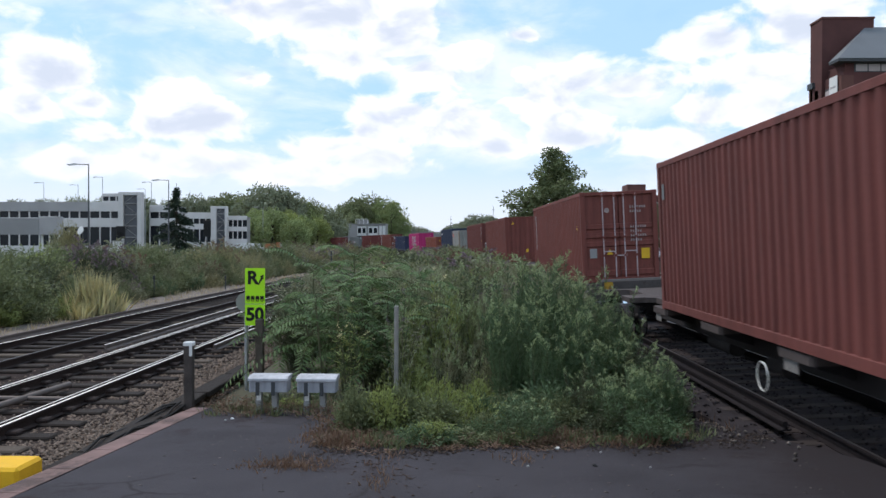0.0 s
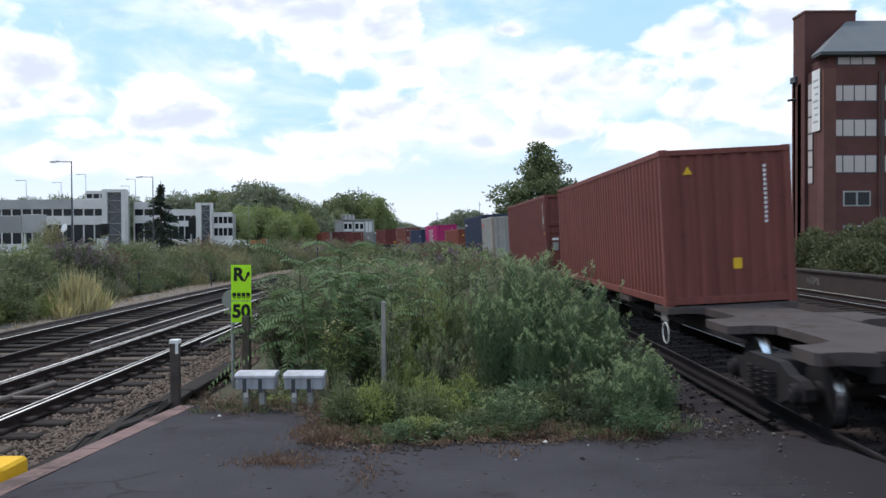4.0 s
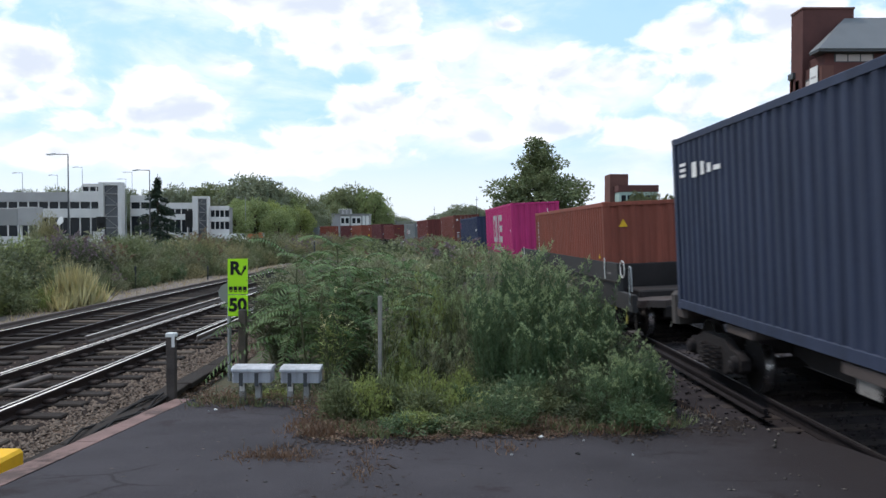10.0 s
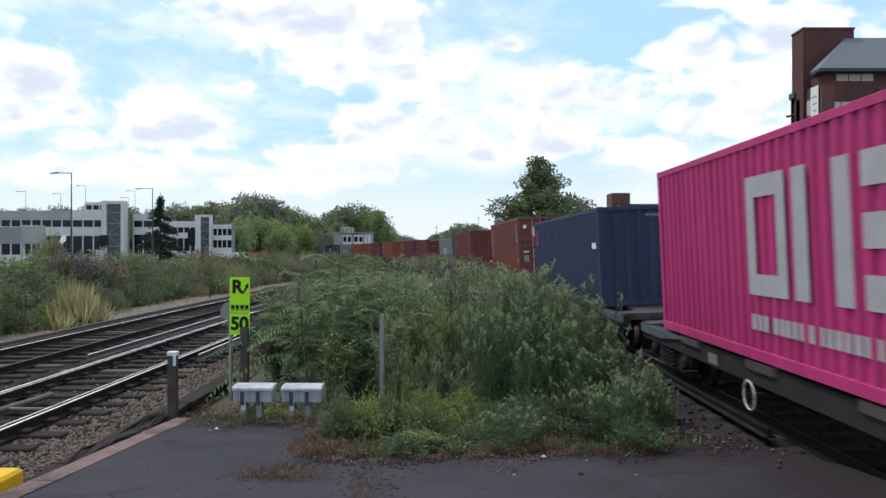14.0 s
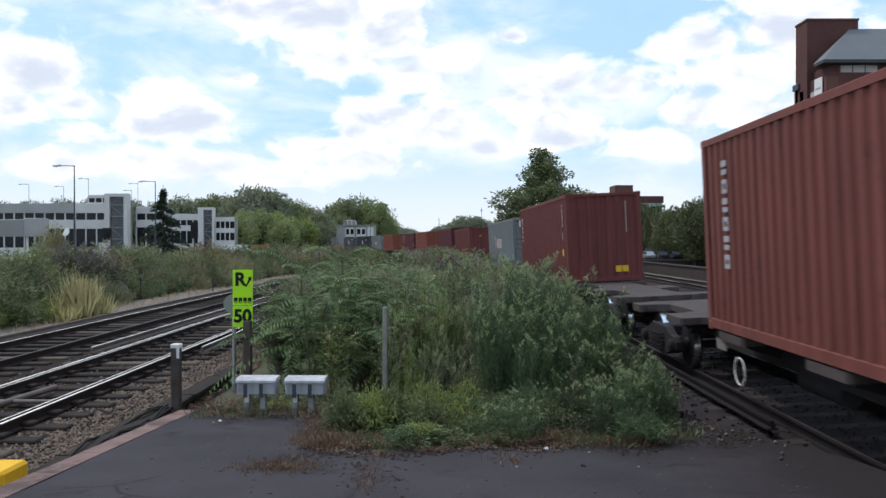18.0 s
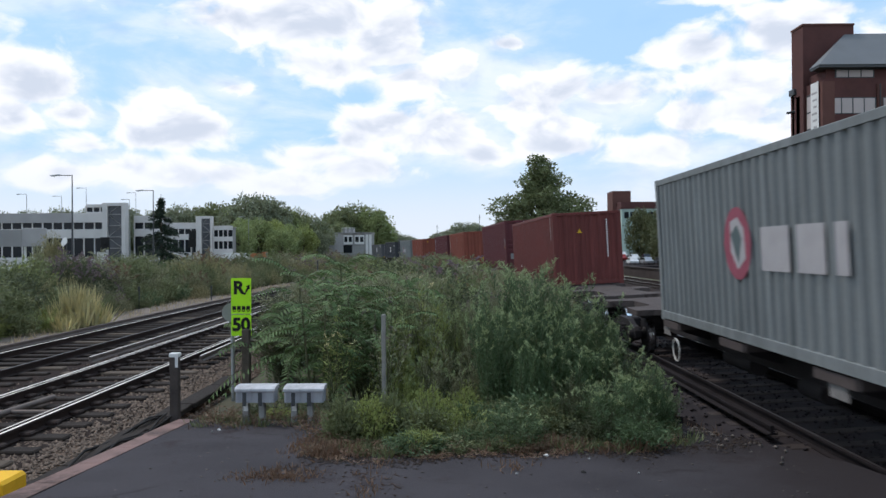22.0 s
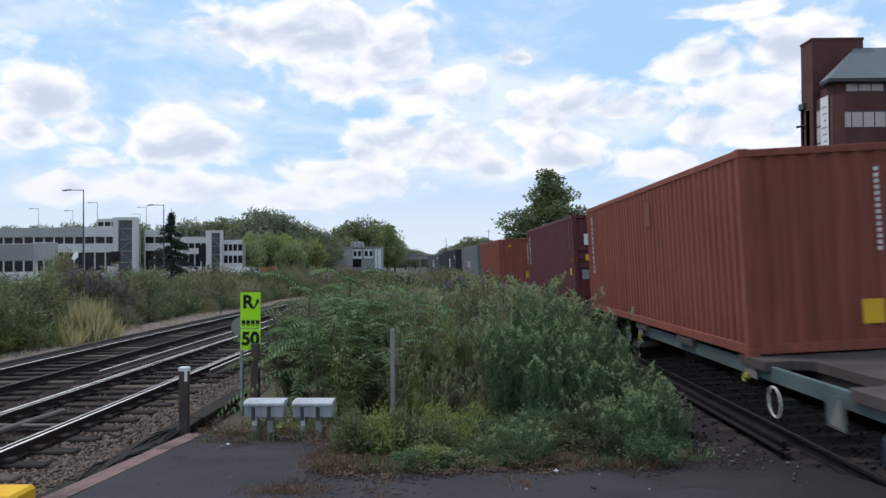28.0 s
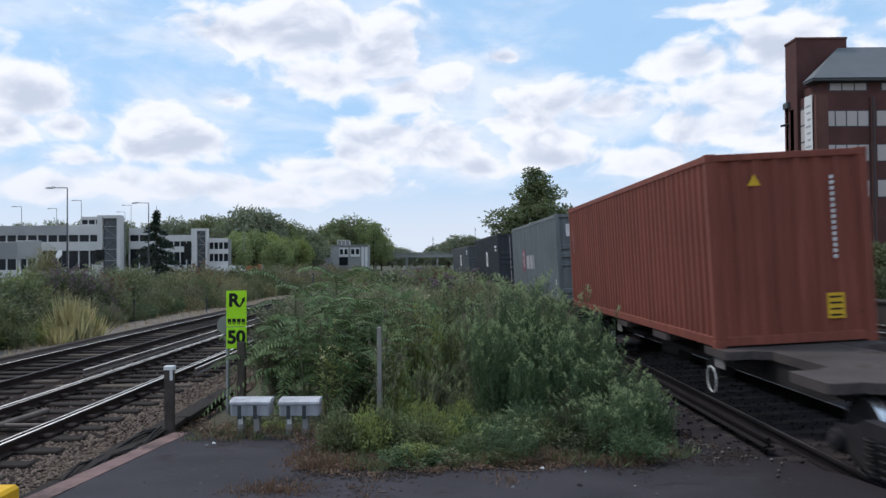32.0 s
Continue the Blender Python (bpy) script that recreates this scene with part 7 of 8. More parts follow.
    for i in range(7):
        part("print_bar", Mesh().box(x0 - 0.405, x0 - 0.401, 76.3, 77.4 - (i % 3) * 0.2, 16.9 - i * 0.65, 17.1 - i * 0.65), FASCIA_SHADE, ban)
    part("balcony", Mesh().box(x0 - 0.55, x0 - 0.2, 81.0, 82.2, 17.7, 18.3, 0.03), MAST, b)
    part("bracket", Mesh().tube((x0 - 1.1, 81.4, 15.9), (x0, 81.4, 16.1), 0.12), MAST, b)
    # parapet wall beyond the tracks
    w = thing("wall_parapet", "low sooty brick parapet wall beyond the tracks", "wall", kind="structure")
    part("wall", Mesh().box(17.6, 18.0, -20, 130, -0.5, 0.52), DKWALL, w)
    yy = 20.0
    cop = Mesh().box(17.52, 18.08, -0.74, 0.74, 0.52, 0.62, 0.02).data("coping_stone")
    while yy < 80:
        part("coping_stone", cop, CONC if random.random() < 0.05 else DKWALL, w, "", pose(0, yy, 0))
        yy += 1.5
    tag = Mesh()
    for j in range(7):
        q = 38.0 + j * 0.19
        tag.pipe([(17.592, q, random.uniform(-0.1, 0.1)), (17.592, q + 0.07, random.uniform(0.2, 0.33)), (17.592, q + 0.16, random.uniform(-0.08, 0.1)), (17.592, q + 0.2, random.uniform(0.1, 0.25))], 0.013, 4)
    part("graffiti_bar", tag, SHADE, w, "scrawl of white paint")
    # cottage with white gable
    c = thing("cottage", "white-gabled cottage with slate roof and brick chimney", "house", pose(37.2, 108, -3.3, 0, 0, 24))
    gable = [(-2.6, 0), (2.6, 0), (2.6, 3.15), (0, 6.6), (-2.6, 3.15)]
    part("wall", Mesh().prism(gable, 0.0, 11.5, "x"), RENDER_W, c)
    for sy in (-1, 1):
        rf = Mesh().poly([(-0.35, sy * 3.0, 2.75), (11.8, sy * 3.0, 2.75), (11.8, 0, 6.72), (-0.35, 0, 6.72), (-0.35, sy * 3.0, 2.6), (11.8, sy * 3.0, 2.6), (11.8, 0, 6.6), (-0.35, 0, 6.6)], [(0, 1, 2, 3), (7, 6, 5, 4), (0, 3, 7, 4), (1, 5, 6, 2), (0, 4, 5, 1)])
        part("roof", rf, SLATE, c, "slate roof slope")
    ch = part("chimney", Mesh().box(6.0, 7.0, -0.4, 0.5, 5.4, 9.4, 0.03), DKWALL, c, "sooty brick chimney stack")
    for k in (0.2, 0.55, 0.85):
        part("chimney_pot", Mesh().tube((6.0 + k, 0.05, 9.4), (6.0 + k, 0.05, 9.85), 0.13, 0.11), BRICK2, ch)
    for k in (-0.9, 0.9):
        wn = part("window", Mesh().box(-0.05, 0.0, k - 0.6, k + 0.6, 3.2, 4.0), RENDER_W, c)
        part("pane", Mesh().box(-0.08, -0.052, k - 0.5, k + 0.5, 3.28, 3.92), GLASS, wn)
    part("round_window", Mesh().tube((-0.03, 0, 5.3), (0.0, 0, 5.3), 0.3, n=14), GLASS, c)
    for k in (1.6, 4.0, 6.5, 9.0):
        wn = part("window", Mesh().box(k - 0.6, k + 0.6, -2.64, -2.6, 1.2, 2.4), RENDER_W, c)
        part("pane", Mesh().box(k - 0.5, k + 0.5, -2.67, -2.645, 1.28, 2.32), GLASS, wn)
    # far pale offices behind it
    f = thing("far_office", "large pale grey building far behind the cottage", "building", pose(0, 0, -3.3))
    part("wall", Mesh().box(88, 112, 250, 275, 0, 13.9), CONC, f)
    part("upper_storey", Mesh().box(88, 104, 250, 270, 13.9, 15.2), CONC, f)
    part("plant_room", Mesh().box(88.2, 93.5, 251, 260, 15.2, 18.4), SHADE, f)
    part("aerial", Mesh().tube((91, 254, 18.4), (91, 254, 22.5), 0.1).box(90.2, 91.8, 253.9, 254.1, 21.6, 21.8), MAST, f)
    k = thing("mint_office", "far brick block with a pale mint green storey", "building", pose(0, 0, -3.3))
    part("service_tower", Mesh().box(42.4, 47.0, 205, 212, 0, 20.4), BRICK2, k, "brick service tower")
    part("storey", Mesh().box(43.6, 53.2, 200, 204.9, 0, 15.6), material("mint_panels", (0.36, 0.47, 0.42), 0.6, var=0.15, scale=0.5), k, "pale mint panelled storey")
    part("roof_band", Mesh().box(43.4, 53.4, 199.8, 204.95, 15.6, 17.3), BRICK, k)
    for q in range(6):
        part("window", Mesh().box(44.2 + q * 1.5, 45.3 + q * 1.5, 199.9, 199.98, 13.2, 14.8), GLASS, k)
    h = thing("far_terrace", "grey-roofed house beyond the parapet", "house", pose(60, 128, -3.3))
    part("wall", Mesh().box(-5, 5, 0, 6, 0, 3.6), RENDER_W, h)
    part("roof", Mesh().prism([(-0.4, 3.4), (6.4, 3.4), (3, 6.2)], -5.3, 5.3, "x"), SLATE, h)


right_side()


def car_park():
    """A sloping car park far beyond the parapet, with two rows of cars."""
    def z(y):
        return -0.9 + (y - 150) * 0.022
    slab = Mesh().poly([(x, y, z(y) - d) for d in (0, 3.5) for x, y in ((30, 150), (62, 150), (70, 215), (36, 215))], [(0, 1, 2, 3), (0, 4, 5, 1), (1, 5, 6, 2), (2, 6, 7, 3), (3, 7, 4, 0)])
    solid("car_park", slab, TARMAC, "grey tarmac car park beyond the railway", "car park", kind="structure")
    paints = [material("car_white", (0.7, 0.7, 0.7), 0.3, var=0.05, bump=0, spec=0.5), material("car_silver", (0.42, 0.43, 0.45), 0.3, 0.4, var=0.05, bump=0), material("car_dark", (0.03, 0.035, 0.045), 0.25, var=0.05, bump=0, spec=0.5), material("car_red", (0.3, 0.03, 0.03), 0.3, var=0.05, bump=0, spec=0.5)]
    tone = ["white", "silver", "dark", "red"]
    low = [(-2.1, 0.35), (-2.15, 0.75), (-1.5, 0.92), (1.1, 0.92), (2.0, 0.78), (2.12, 0.4), (1.8, 0.3), (-1.9, 0.28)]
    high = [(-1.55, 0.9), (-1.1, 1.42), (0.45, 1.45), (1.15, 0.9)]
    body = Mesh().prism(low, -0.86, 0.86).prism(high, -0.7, 0.7).data("body")
    glass = Mesh().prism([(a * 0.93, 0.94 + (b - 0.9) * 0.8) for a, b in high], -0.715, 0.715).data("side_glazing")
    wheel = Mesh().tube((0, -0.09, 0.32), (0, 0.09, 0.32), 0.32, n=12).data("wheel")
    for row, (y, n) in enumerate(((156, 7), (176, 7), (198, 7))):
        for i in range(n):
            x = 36 + row * 2.2 + i * 2.7
            k = random.choice((0, 0, 1, 1, 2, 3))
            c = thing("parked_car", tone[k] + " car standing in the far car park", "car", pose(x, y, z(y) + 0.01, 0, 0, 90 + random.uniform(-4, 4)), group="parked vehicles")
            part("body", body, paints[k], c)
            part("side_glazing", glass, GLASS, c)
            for wx in (-1.3, 1.3):
                for wy in (-0.8, 0.8):
                    part("wheel", wheel, BLACK, c, "", pose(wx, wy, 0))


car_park()


def far_railway():
    # signal box
    Y = 262
    s = Y / 1420
    bx = (618 - 784) * s
    b = thing("signal_box", "two-storey flat-roofed signal box with white upper windows", "building", pose(bx, Y, 0))
    w = 33 * s
    part("wall", Mesh().box(-w, w, 0.3, 9, -0.4, 8.0), CONC, b)
    part("roof", Mesh().box(-w - 0.3, w + 0.2, -0.3, 9.3, 8.0, 8.3, 0.04), SHADE, b)
    part("stair_wall", Mesh().box(-w, -w + 2.9, 0.0, 0.3, -0.4, 8.0), FASCIA_SHADE, b, "pale end panel")
    part("plinth", Mesh().box(-0.3, w - 2.4, 0.0, 0.3, -0.4, 3.6), CONC, b)
    part("undercroft", Mesh().box(-w + 2.9, -0.3, 0.24, 0.3, 1.6, 4.2), GLASS, b, "dark opening under the windows")
    for a, c in ((-w + 3.0, -0.2), (0.5, w - 2.5)):
        wd = part("window", Mesh().box(a, c, -0.1, 0.28, 4.4, 7.4), RENDER_W, b, "white-framed upper window")
        n = 2
        for i in range(n):
            q0, q1 = a + (c - a) * i / n, a + (c - a) * (i + 1) / n
            part("pane", Mesh().box(q0 + 0.25, q1 - 0.2, -0.14, -0.105, 5.2, 6.9), GLASS, wd)
    for i in range(2):
        part("corner_panel", Mesh().box(w - 2.0 + i * 1.1, w - 1.15 + i * 1.1, -0.06, 0.29, 0.2, 7.6), RENDER_W, b, "white corner panel")
    part("roof_cabinet", Mesh().box(-w + 2.6, -w + 6.2, 2, 5, 8.3, 9.6), SHADE, b)
    for i in range(4):
        part("roof_rail", Mesh().tube((-w + 2.4 + i * 1.3, 0.6, 8.3), (-w + 2.4 + i * 1.3, 0.6, 9.9), 0.08, n=5), RENDER_W, b)
    part("handrail", Mesh().tube((-w + 2.4, 0.6, 9.8), (-w + 6.3, 0.6, 9.8), 0.08, n=5), RENDER_W, b)
    part("annexe", Mesh().box(-w - 2.0, -w - 0.05, 1, 8, -0.4, 4.2), CONC, b)
    # footbridge across the far tracks
    f = thing("footbridge", "grey-green footbridge across the distant tracks", "footbridge", pose(0, 300, 0))
    part("deck", Mesh().box(-27, 16, 0, 2.4, 4.3, 4.8), CONC, f)
    part("top_chord", Mesh().box(-27, 16, -0.1, 0.05, 5.9, 6.2), SHADE, f)
    part("parapet", Mesh().box(-27, 16, -0.02, 0.04, 4.8, 5.5), SHADE, f, "grey-green parapet panel")
    x = -26.5
    while x < 16:
        part("post", Mesh().box(x - 0.12, x + 0.12, -0.14, -0.02, 4.3, 5.9), CONC, f)
        x += 3.0
    for x in (-25, -13.5, -2, 9):
        part("pier", Mesh().box(x - 0.3, x + 0.3, 0.5, 1.8, -0.4, 4.3), CONC, f)
    # pale huts and a parked line of wagons by the tracks
    for px, y, w, h in ((735, 250, 3.0, 1.2), (815, 180, 3.5, 2.2), (470, 140, 4, 1.5)):
        x = (px - 784) / 1420 * y
        g = thing("trackside_hut", "pale grey flat-roofed trackside hut", "hut", pose(x, y, -0.4), group="trackside huts")
        part("wall", Mesh().box(-w / 2, w / 2, 0, 2, 0, h), CONC, g)
        part("roof", Mesh().box(-w / 2 - 0.1, w / 2 + 0.1, -0.1, 2.1, h, h + 0.15), SHADE, g)
    d = thing("round_marker", "small white round marker on a post among the bushes", "sign", pose((555 - 784) / 1420 * 34, 34, -0.3))
    part("post", Mesh().tube((0, 0, 0), (0, 0, 2.2), 0.03), MAST, d)
    part("disc", Mesh().ring((0, -0.04, 2.1), (0, 1, 0), 0.1, 0.012, 16, 5), CONC, d)


far_railway()


HC, STD, FT40, FT20 = 2.896, 2.591, 12.192, 6.058
# leading ends along the line at the start, metres
c1 = load("dull red-brown corrugated forty-foot container on a flat wagon", BROWN, 3.89, FT40, HC, False)
c2 = load("red-brown container with barred doors and yellow stickers", RUSTY, 25.48, FT40, HC, True)
c3 = load("red-brown container with plain ribbed end", RUSTY, 50.75, FT40, HC, False)
c4 = load("red-brown container, barred doors with a red lessor panel", BROWN, 66.16, FT40, HC, True)
c5 = load("scuffed off-white twenty-foot container with faded red marks", CREAMY, 86.24, FT20, STD, False)
c6 = load("dark navy corrugated forty-foot container", NAVY, 92.45, FT40, HC, False)
c7 = load("orange-red container sunk in a pocket wagon", ORANGE, 110.59, FT40, STD, False, 0.49)
c8 = load("bright magenta container with large white block marks", PINK, 130.78, FT40, HC, False, 0.89)
c9 = load("dark blue weathered forty-foot container", BLUE, 148.64, FT40, STD, False, 0.87)
c10 = load("red-brown container with barred doors and white plate", RUSTY, 166.17, FT40, HC, True)
c11 = load("dull red container with yellow stickers low on its end", RED, 191.77, FT40, HC, False)
c12 = load("blue-grey container with white block marks and barred doors", GREY, 207.12, FT40, STD, True)
c13 = load("dark red container with a yellow warning triangle", RED, 232.52, FT40, STD, False)
c14 = load("maroon container with galvanised door bars", MAROON, 247.99, FT40, HC, True)
c15 = load("orange-red corrugated container with yellow sticker", ORANGE, 273.96, FT40, HC, False)
c16 = load("maroon container with white block marks on barred doors", MAROON, 288.80, FT40, HC, True)
c17 = load("orange container with a yellow sticker on its ribbed end", ORANGE, 314.43, FT40, HC, False)
c18 = load("pale blue-grey container with white block marks", GREY, 329.18, FT40, HC, True)
c19 = load("dark slate container with white emblem", SLATY, 347.70, FT40, HC, True)
c20 = load("dull grey container at the tail of the train", MIDGREY, 365.38, FT40, STD, True)


# ---- markings: plain shapes for marks and for print that cannot be read ----
def side_mark(c, d, z, w, h, mat, name="marking", label="", L=FT40):
    """A plate on the side that faces the ramp, d metres behind the leading end."""
    return decal(c, name, shared(("plate", w, h), lambda: plate(w, h)), mat, L / 2 - d, z, True, label=label)


def end_mark(c, y, z, w, h, mat, name="marking", label="", L=FT40):
    return decal(c, name, shared(("plate", w, h), lambda: plate(w, h)), mat, 0, z, False, L, 0.006, y, label)


def code_column(c, d, z, n=11, mat=None, side=True, y=0.0, L=FT40):
    k = shared(("code", n), lambda: bars_column(n, 0.05, 0.055, 0.03))
    stuff(decal(c, "code_column", k, mat or FADED, L / 2 - d, z, side, L, 0.006, y, "column of small worn white characters"))


def code_rows(c, y, z, rows=2, mat=None, L=FT40):
    for r in range(rows):
        n = 7 - r % 2 * 2
        k = shared(("code_row", n), lambda: [me.box(-0.27 + q * 0.075, -0.27 + q * 0.075 + 0.042, -0.001, 0.001, 0, 0.075) for me in (Mesh(),) for q in range(n)][-1])
        stuff(decal(c, "code_row", k, mat or FADED, 0, z - r * 0.14, False, L, 0.006, y, "row of small worn white print"))


def side_blocks(c, d, z, n, w, h, gap, mat=None):
    """A tall upright row of plain blocks in place of a painted trade name."""
    for k in range(n):
        t = 0.28 * w
        full = Mesh().box(-w / 2, -w / 2 + t, -0.001, 0.001, 0, h).box(w / 2 - t, w / 2, -0.001, 0.001, 0, h).box(-w / 2 + t, w / 2 - t, -0.001, 0.001, h - t, h).box(-w / 2 + t, w / 2 - t, -0.001, 0.001, 0, t)
        bars = Mesh().box(-w / 2, w / 2, -0.001, 0.001, 0, 0.36 * h).box(-w / 2, w / 2, -0.001, 0.001, 0.56 * h, h)
        m = shared(("block", w, h, k % 2), lambda: full if k % 2 else bars)
        decal(c, "mark_block", m, mat or PALE, FT40 / 2 - d, z - k * (h + gap), True, label="white block of a painted mark")


def triangle_mark(c, z, y=None, d=None, r=0.13, L=FT40):
    t = shared(("triangle", r), lambda: triangle(r))
    decal(c, "warning_triangle", t, STICKER, L / 2 - (d or 0), z, y is None, L, 0.006, y or 0, "yellow warning triangle")


EMBLEM = material("faded_crimson_print", (0.27, 0.07, 0.1), 0.7, var=0.25, scale=5, bump=0)
RUST_PRINT = material("faded_red_print", (0.42, 0.2, 0.15), 0.7, var=0.3, scale=8, bump=0)
PALE = material("chalky_white_paint", (0.37, 0.355, 0.36), 0.7, var=0.15, scale=3, bump=0)
FADED = material("faded_white_print", (0.34, 0.28, 0.26), 0.75, var=0.35, scale=6, bump=0)
# first container and the barred red-brown one
side_mark(c1, 11.75, 2.3, 0.16, 0.3, GREY, "sticker")
code_column(c1, 0.55, 2.6)
for c in (c2, c4, c10, c14, c16):
    if c is not c2:
        code_column(c, 0.62, 2.62, 10)
    code_rows(c, 0.62, 2.35, 2)
    code_rows(c, 0.62, 1.72, 4)
    end_mark(c, -0.85, 0.95, 0.22, 0.3, SHADE, "data_plate", "dull grey data plate")
    triangle_mark(c, 0.98 if c is c2 else 1.36, -0.33, None, 0.1)
    triangle_mark(c, 1.78 if c is c2 else 1.45, None, 0.75 if c is c2 else 0.3, 0.075)
end_mark(c2, 0.8, 0.9, 0.26, 0.33, STICKER, "sticker", "yellow sticker")
decal(c2, "round_mark", Mesh().tube((0, -0.001, 0), (0, 0.001, 0), 0.08, n=20), FADED, 0, 2.3, False, FT40, 0.006, -0.38)
side_blocks(c2, 11.24, 2.3, 6, 0.2, 0.2, 0.06)
code_column(c3, 0, 2.55, 13, WHITE, False, 0.72)
triangle_mark(c3, 2.5, -0.7, None, 0.09)
end_mark(c3, 0.15, 0.75, 0.16, 0.2, STICKER, "sticker", "small yellow sticker")
end_mark(c4, -0.32, 2.28, 0.42, 0.36, LESSOR, "lessor_panel", "red panel with pale mark")
end_mark(c4, -0.32, 2.05, 0.42, 0.05, WHITE)
for k in range(4):
    end_mark(c4, -0.46 + k * 0.09, 2.22, 0.06, 0.11, WHITE)
end_mark(c4, -0.85, 1.22, 0.24, 0.09, WHITE, "label_plate")
side_mark(c4, 0.34, 1.95, 0.16, 0.28, CREAMY, "sticker")
code_column(c4, 0.45, 2.62, 12, WHITE)
for d, z, w, h, q in ((5.3, 2.12, 0.26, 0.3, REDM), (4.95, 2.14, 0.22, 0.22, REDM), (4.75, 2.0, 0.42, 0.16, REDM), (1.6, 2.3, 0.5, 0.1, SHADE), (1.5, 2.15, 0.2, 0.09, SHADE)):
    decal(c5, "marking", plate(w, h), q, FT20 / 2 - d, z, True)
end_mark(c5, 0.2, 1.95, 0.6, 0.1, RUST_PRINT, "marking", "", FT20)
for k in range(5):
    end_mark(c5, -0.05 + k * 0.13, 1.78, 0.08, 0.1, RUST_PRINT, "marking", "", FT20)
for k in range(6):
    end_mark(c5, -0.6 + k * 0.25, 2.32, 0.07, 0.1, SHADE, "marking", "", FT20)
for d, z, w, h in ((11.6, 2.42, 0.32, 0.05), (11.6, 2.33, 0.32, 0.05), (11.6, 2.24, 0.32, 0.05), (11.0, 2.3, 0.24, 0.24), (10.6, 2.3, 0.16, 0.2), (10.3, 2.28, 0.16, 0.14), (9.95, 2.26, 0.3, 0.07)):
    side_mark(c6, d, z, w, h, WHITE)
code_column(c6, 0.5, 2.4, 9)
triangle_mark(c7, 2.05, -0.72, None, 0.11)
triangle_mark(c7, 1.25, None, 0.55, 0.08)
code_column(c7, 0, 2.3, 12, None, False, 0.6)
side_blocks(c7, 11.4, 2.05, 6, 0.2, 0.2, 0.07)
# magenta container: big pale blocks
hollow = [(-0.6, 0), (0.6, 0), (0.6, 1.52), (-0.6, 1.52), (-0.33, 0.27), (0.33, 0.27), (0.33, 1.25), (-0.33, 1.25)]
blk = Mesh().poly([(a, -0.001, b) for a, b in hollow], [(k, (k + 1) % 4, (k + 1) % 4 + 4, k + 4) for k in range(4)])
decal(c8, "mark_block", blk, PALE, FT40 / 2 - 7.24, 0.88, True, label="large white block mark")
for d in (6.26, 5.3):
    decal(c8, "mark_block", Mesh().box(-0.18, 0.18, -0.001, 0.001, 0, 1.52), PALE, FT40 / 2 - d, 0.88, True, label="large white bar")
for k in (0, 0.59, 1.18):
    decal(c8, "mark_block", Mesh().box(-0.54, 0.54, -0.001, 0.001, k, k + 0.34), PALE, FT40 / 2 - 4.36, 0.88, True, label="large white bar")
q = 0.0
while q < 3.9:
    wd = random.choice((0.1, 0.13, 0.16))
    side_mark(c8, 7.8 - q - wd / 2, 0.53, wd, 0.2, PALE, "print_bar")
    q += wd + random.choice((0.04, 0.05, 0.14))
side_mark(c8, 0.42, 1.5, 0.1, 0.16, WHITE)
decal(c8, "code_strip", shared(("strip",), lambda: bars_column(17, 0.04, 0.06, 0.012)), WHITE, 0, 2.55, False, FT40, 0.006, 0.62)
for k in range(6):
    end_mark(c8, -0.95 + k * 0.13, HC - 0.06, 0.06, 0.07, STICKER, "hazard_stripe")
side_mark(c9, 0.6, 1.6, 0.5, 0.16, WHITE)
code_rows(c9, 0.3, 2.3, 1)
side_mark(c9, 11.4, 1.95, 0.34, 0.5, PINK, "sticker")
end_mark(c10, -0.33, 2.2, 0.44, 0.42, WHITE, "plate", "white plate with dark emblem")
end_mark(c10, -0.33, 2.28, 0.2, 0.12, SHADE)
end_mark(c10, -0.88, 2.45, 0.16, 0.16, WHITE)
end_mark(c10, -0.85, 1.26, 0.26, 0.07, WHITE)
side_mark(c10, 0.34, 0.85, 0.16, 0.24, STICKER, "sticker")
side_mark(c10, 0.34, 1.85, 0.14, 0.22, CREAMY, "sticker")
side_mark(c10, 0.6, 2.1, 0.05, 0.95, WHITE, "code_strip")
side_blocks(c10, 11.2, 2.3, 6, 0.22, 0.2, 0.07)
code_column(c11, 0, 2.6, 12, None, False, 0.72)
for y in (0.42, 0.64):
    end_mark(c11, y, 0.42, 0.2, 0.2, STICKER, "sticker", "yellow sticker")
side_mark(c11, 0.8, 1.0, 0.24, 0.22, STICKER, "sticker")
code_column(c11, 0.75, 2.6, 9, WHITE)
side_mark(c11, 0.8, 1.55, 0.1, 0.24, CREAMY, "sticker")
side_blocks(c11, 11.44, 2.15, 3, 0.26, 0.3, 0.09)
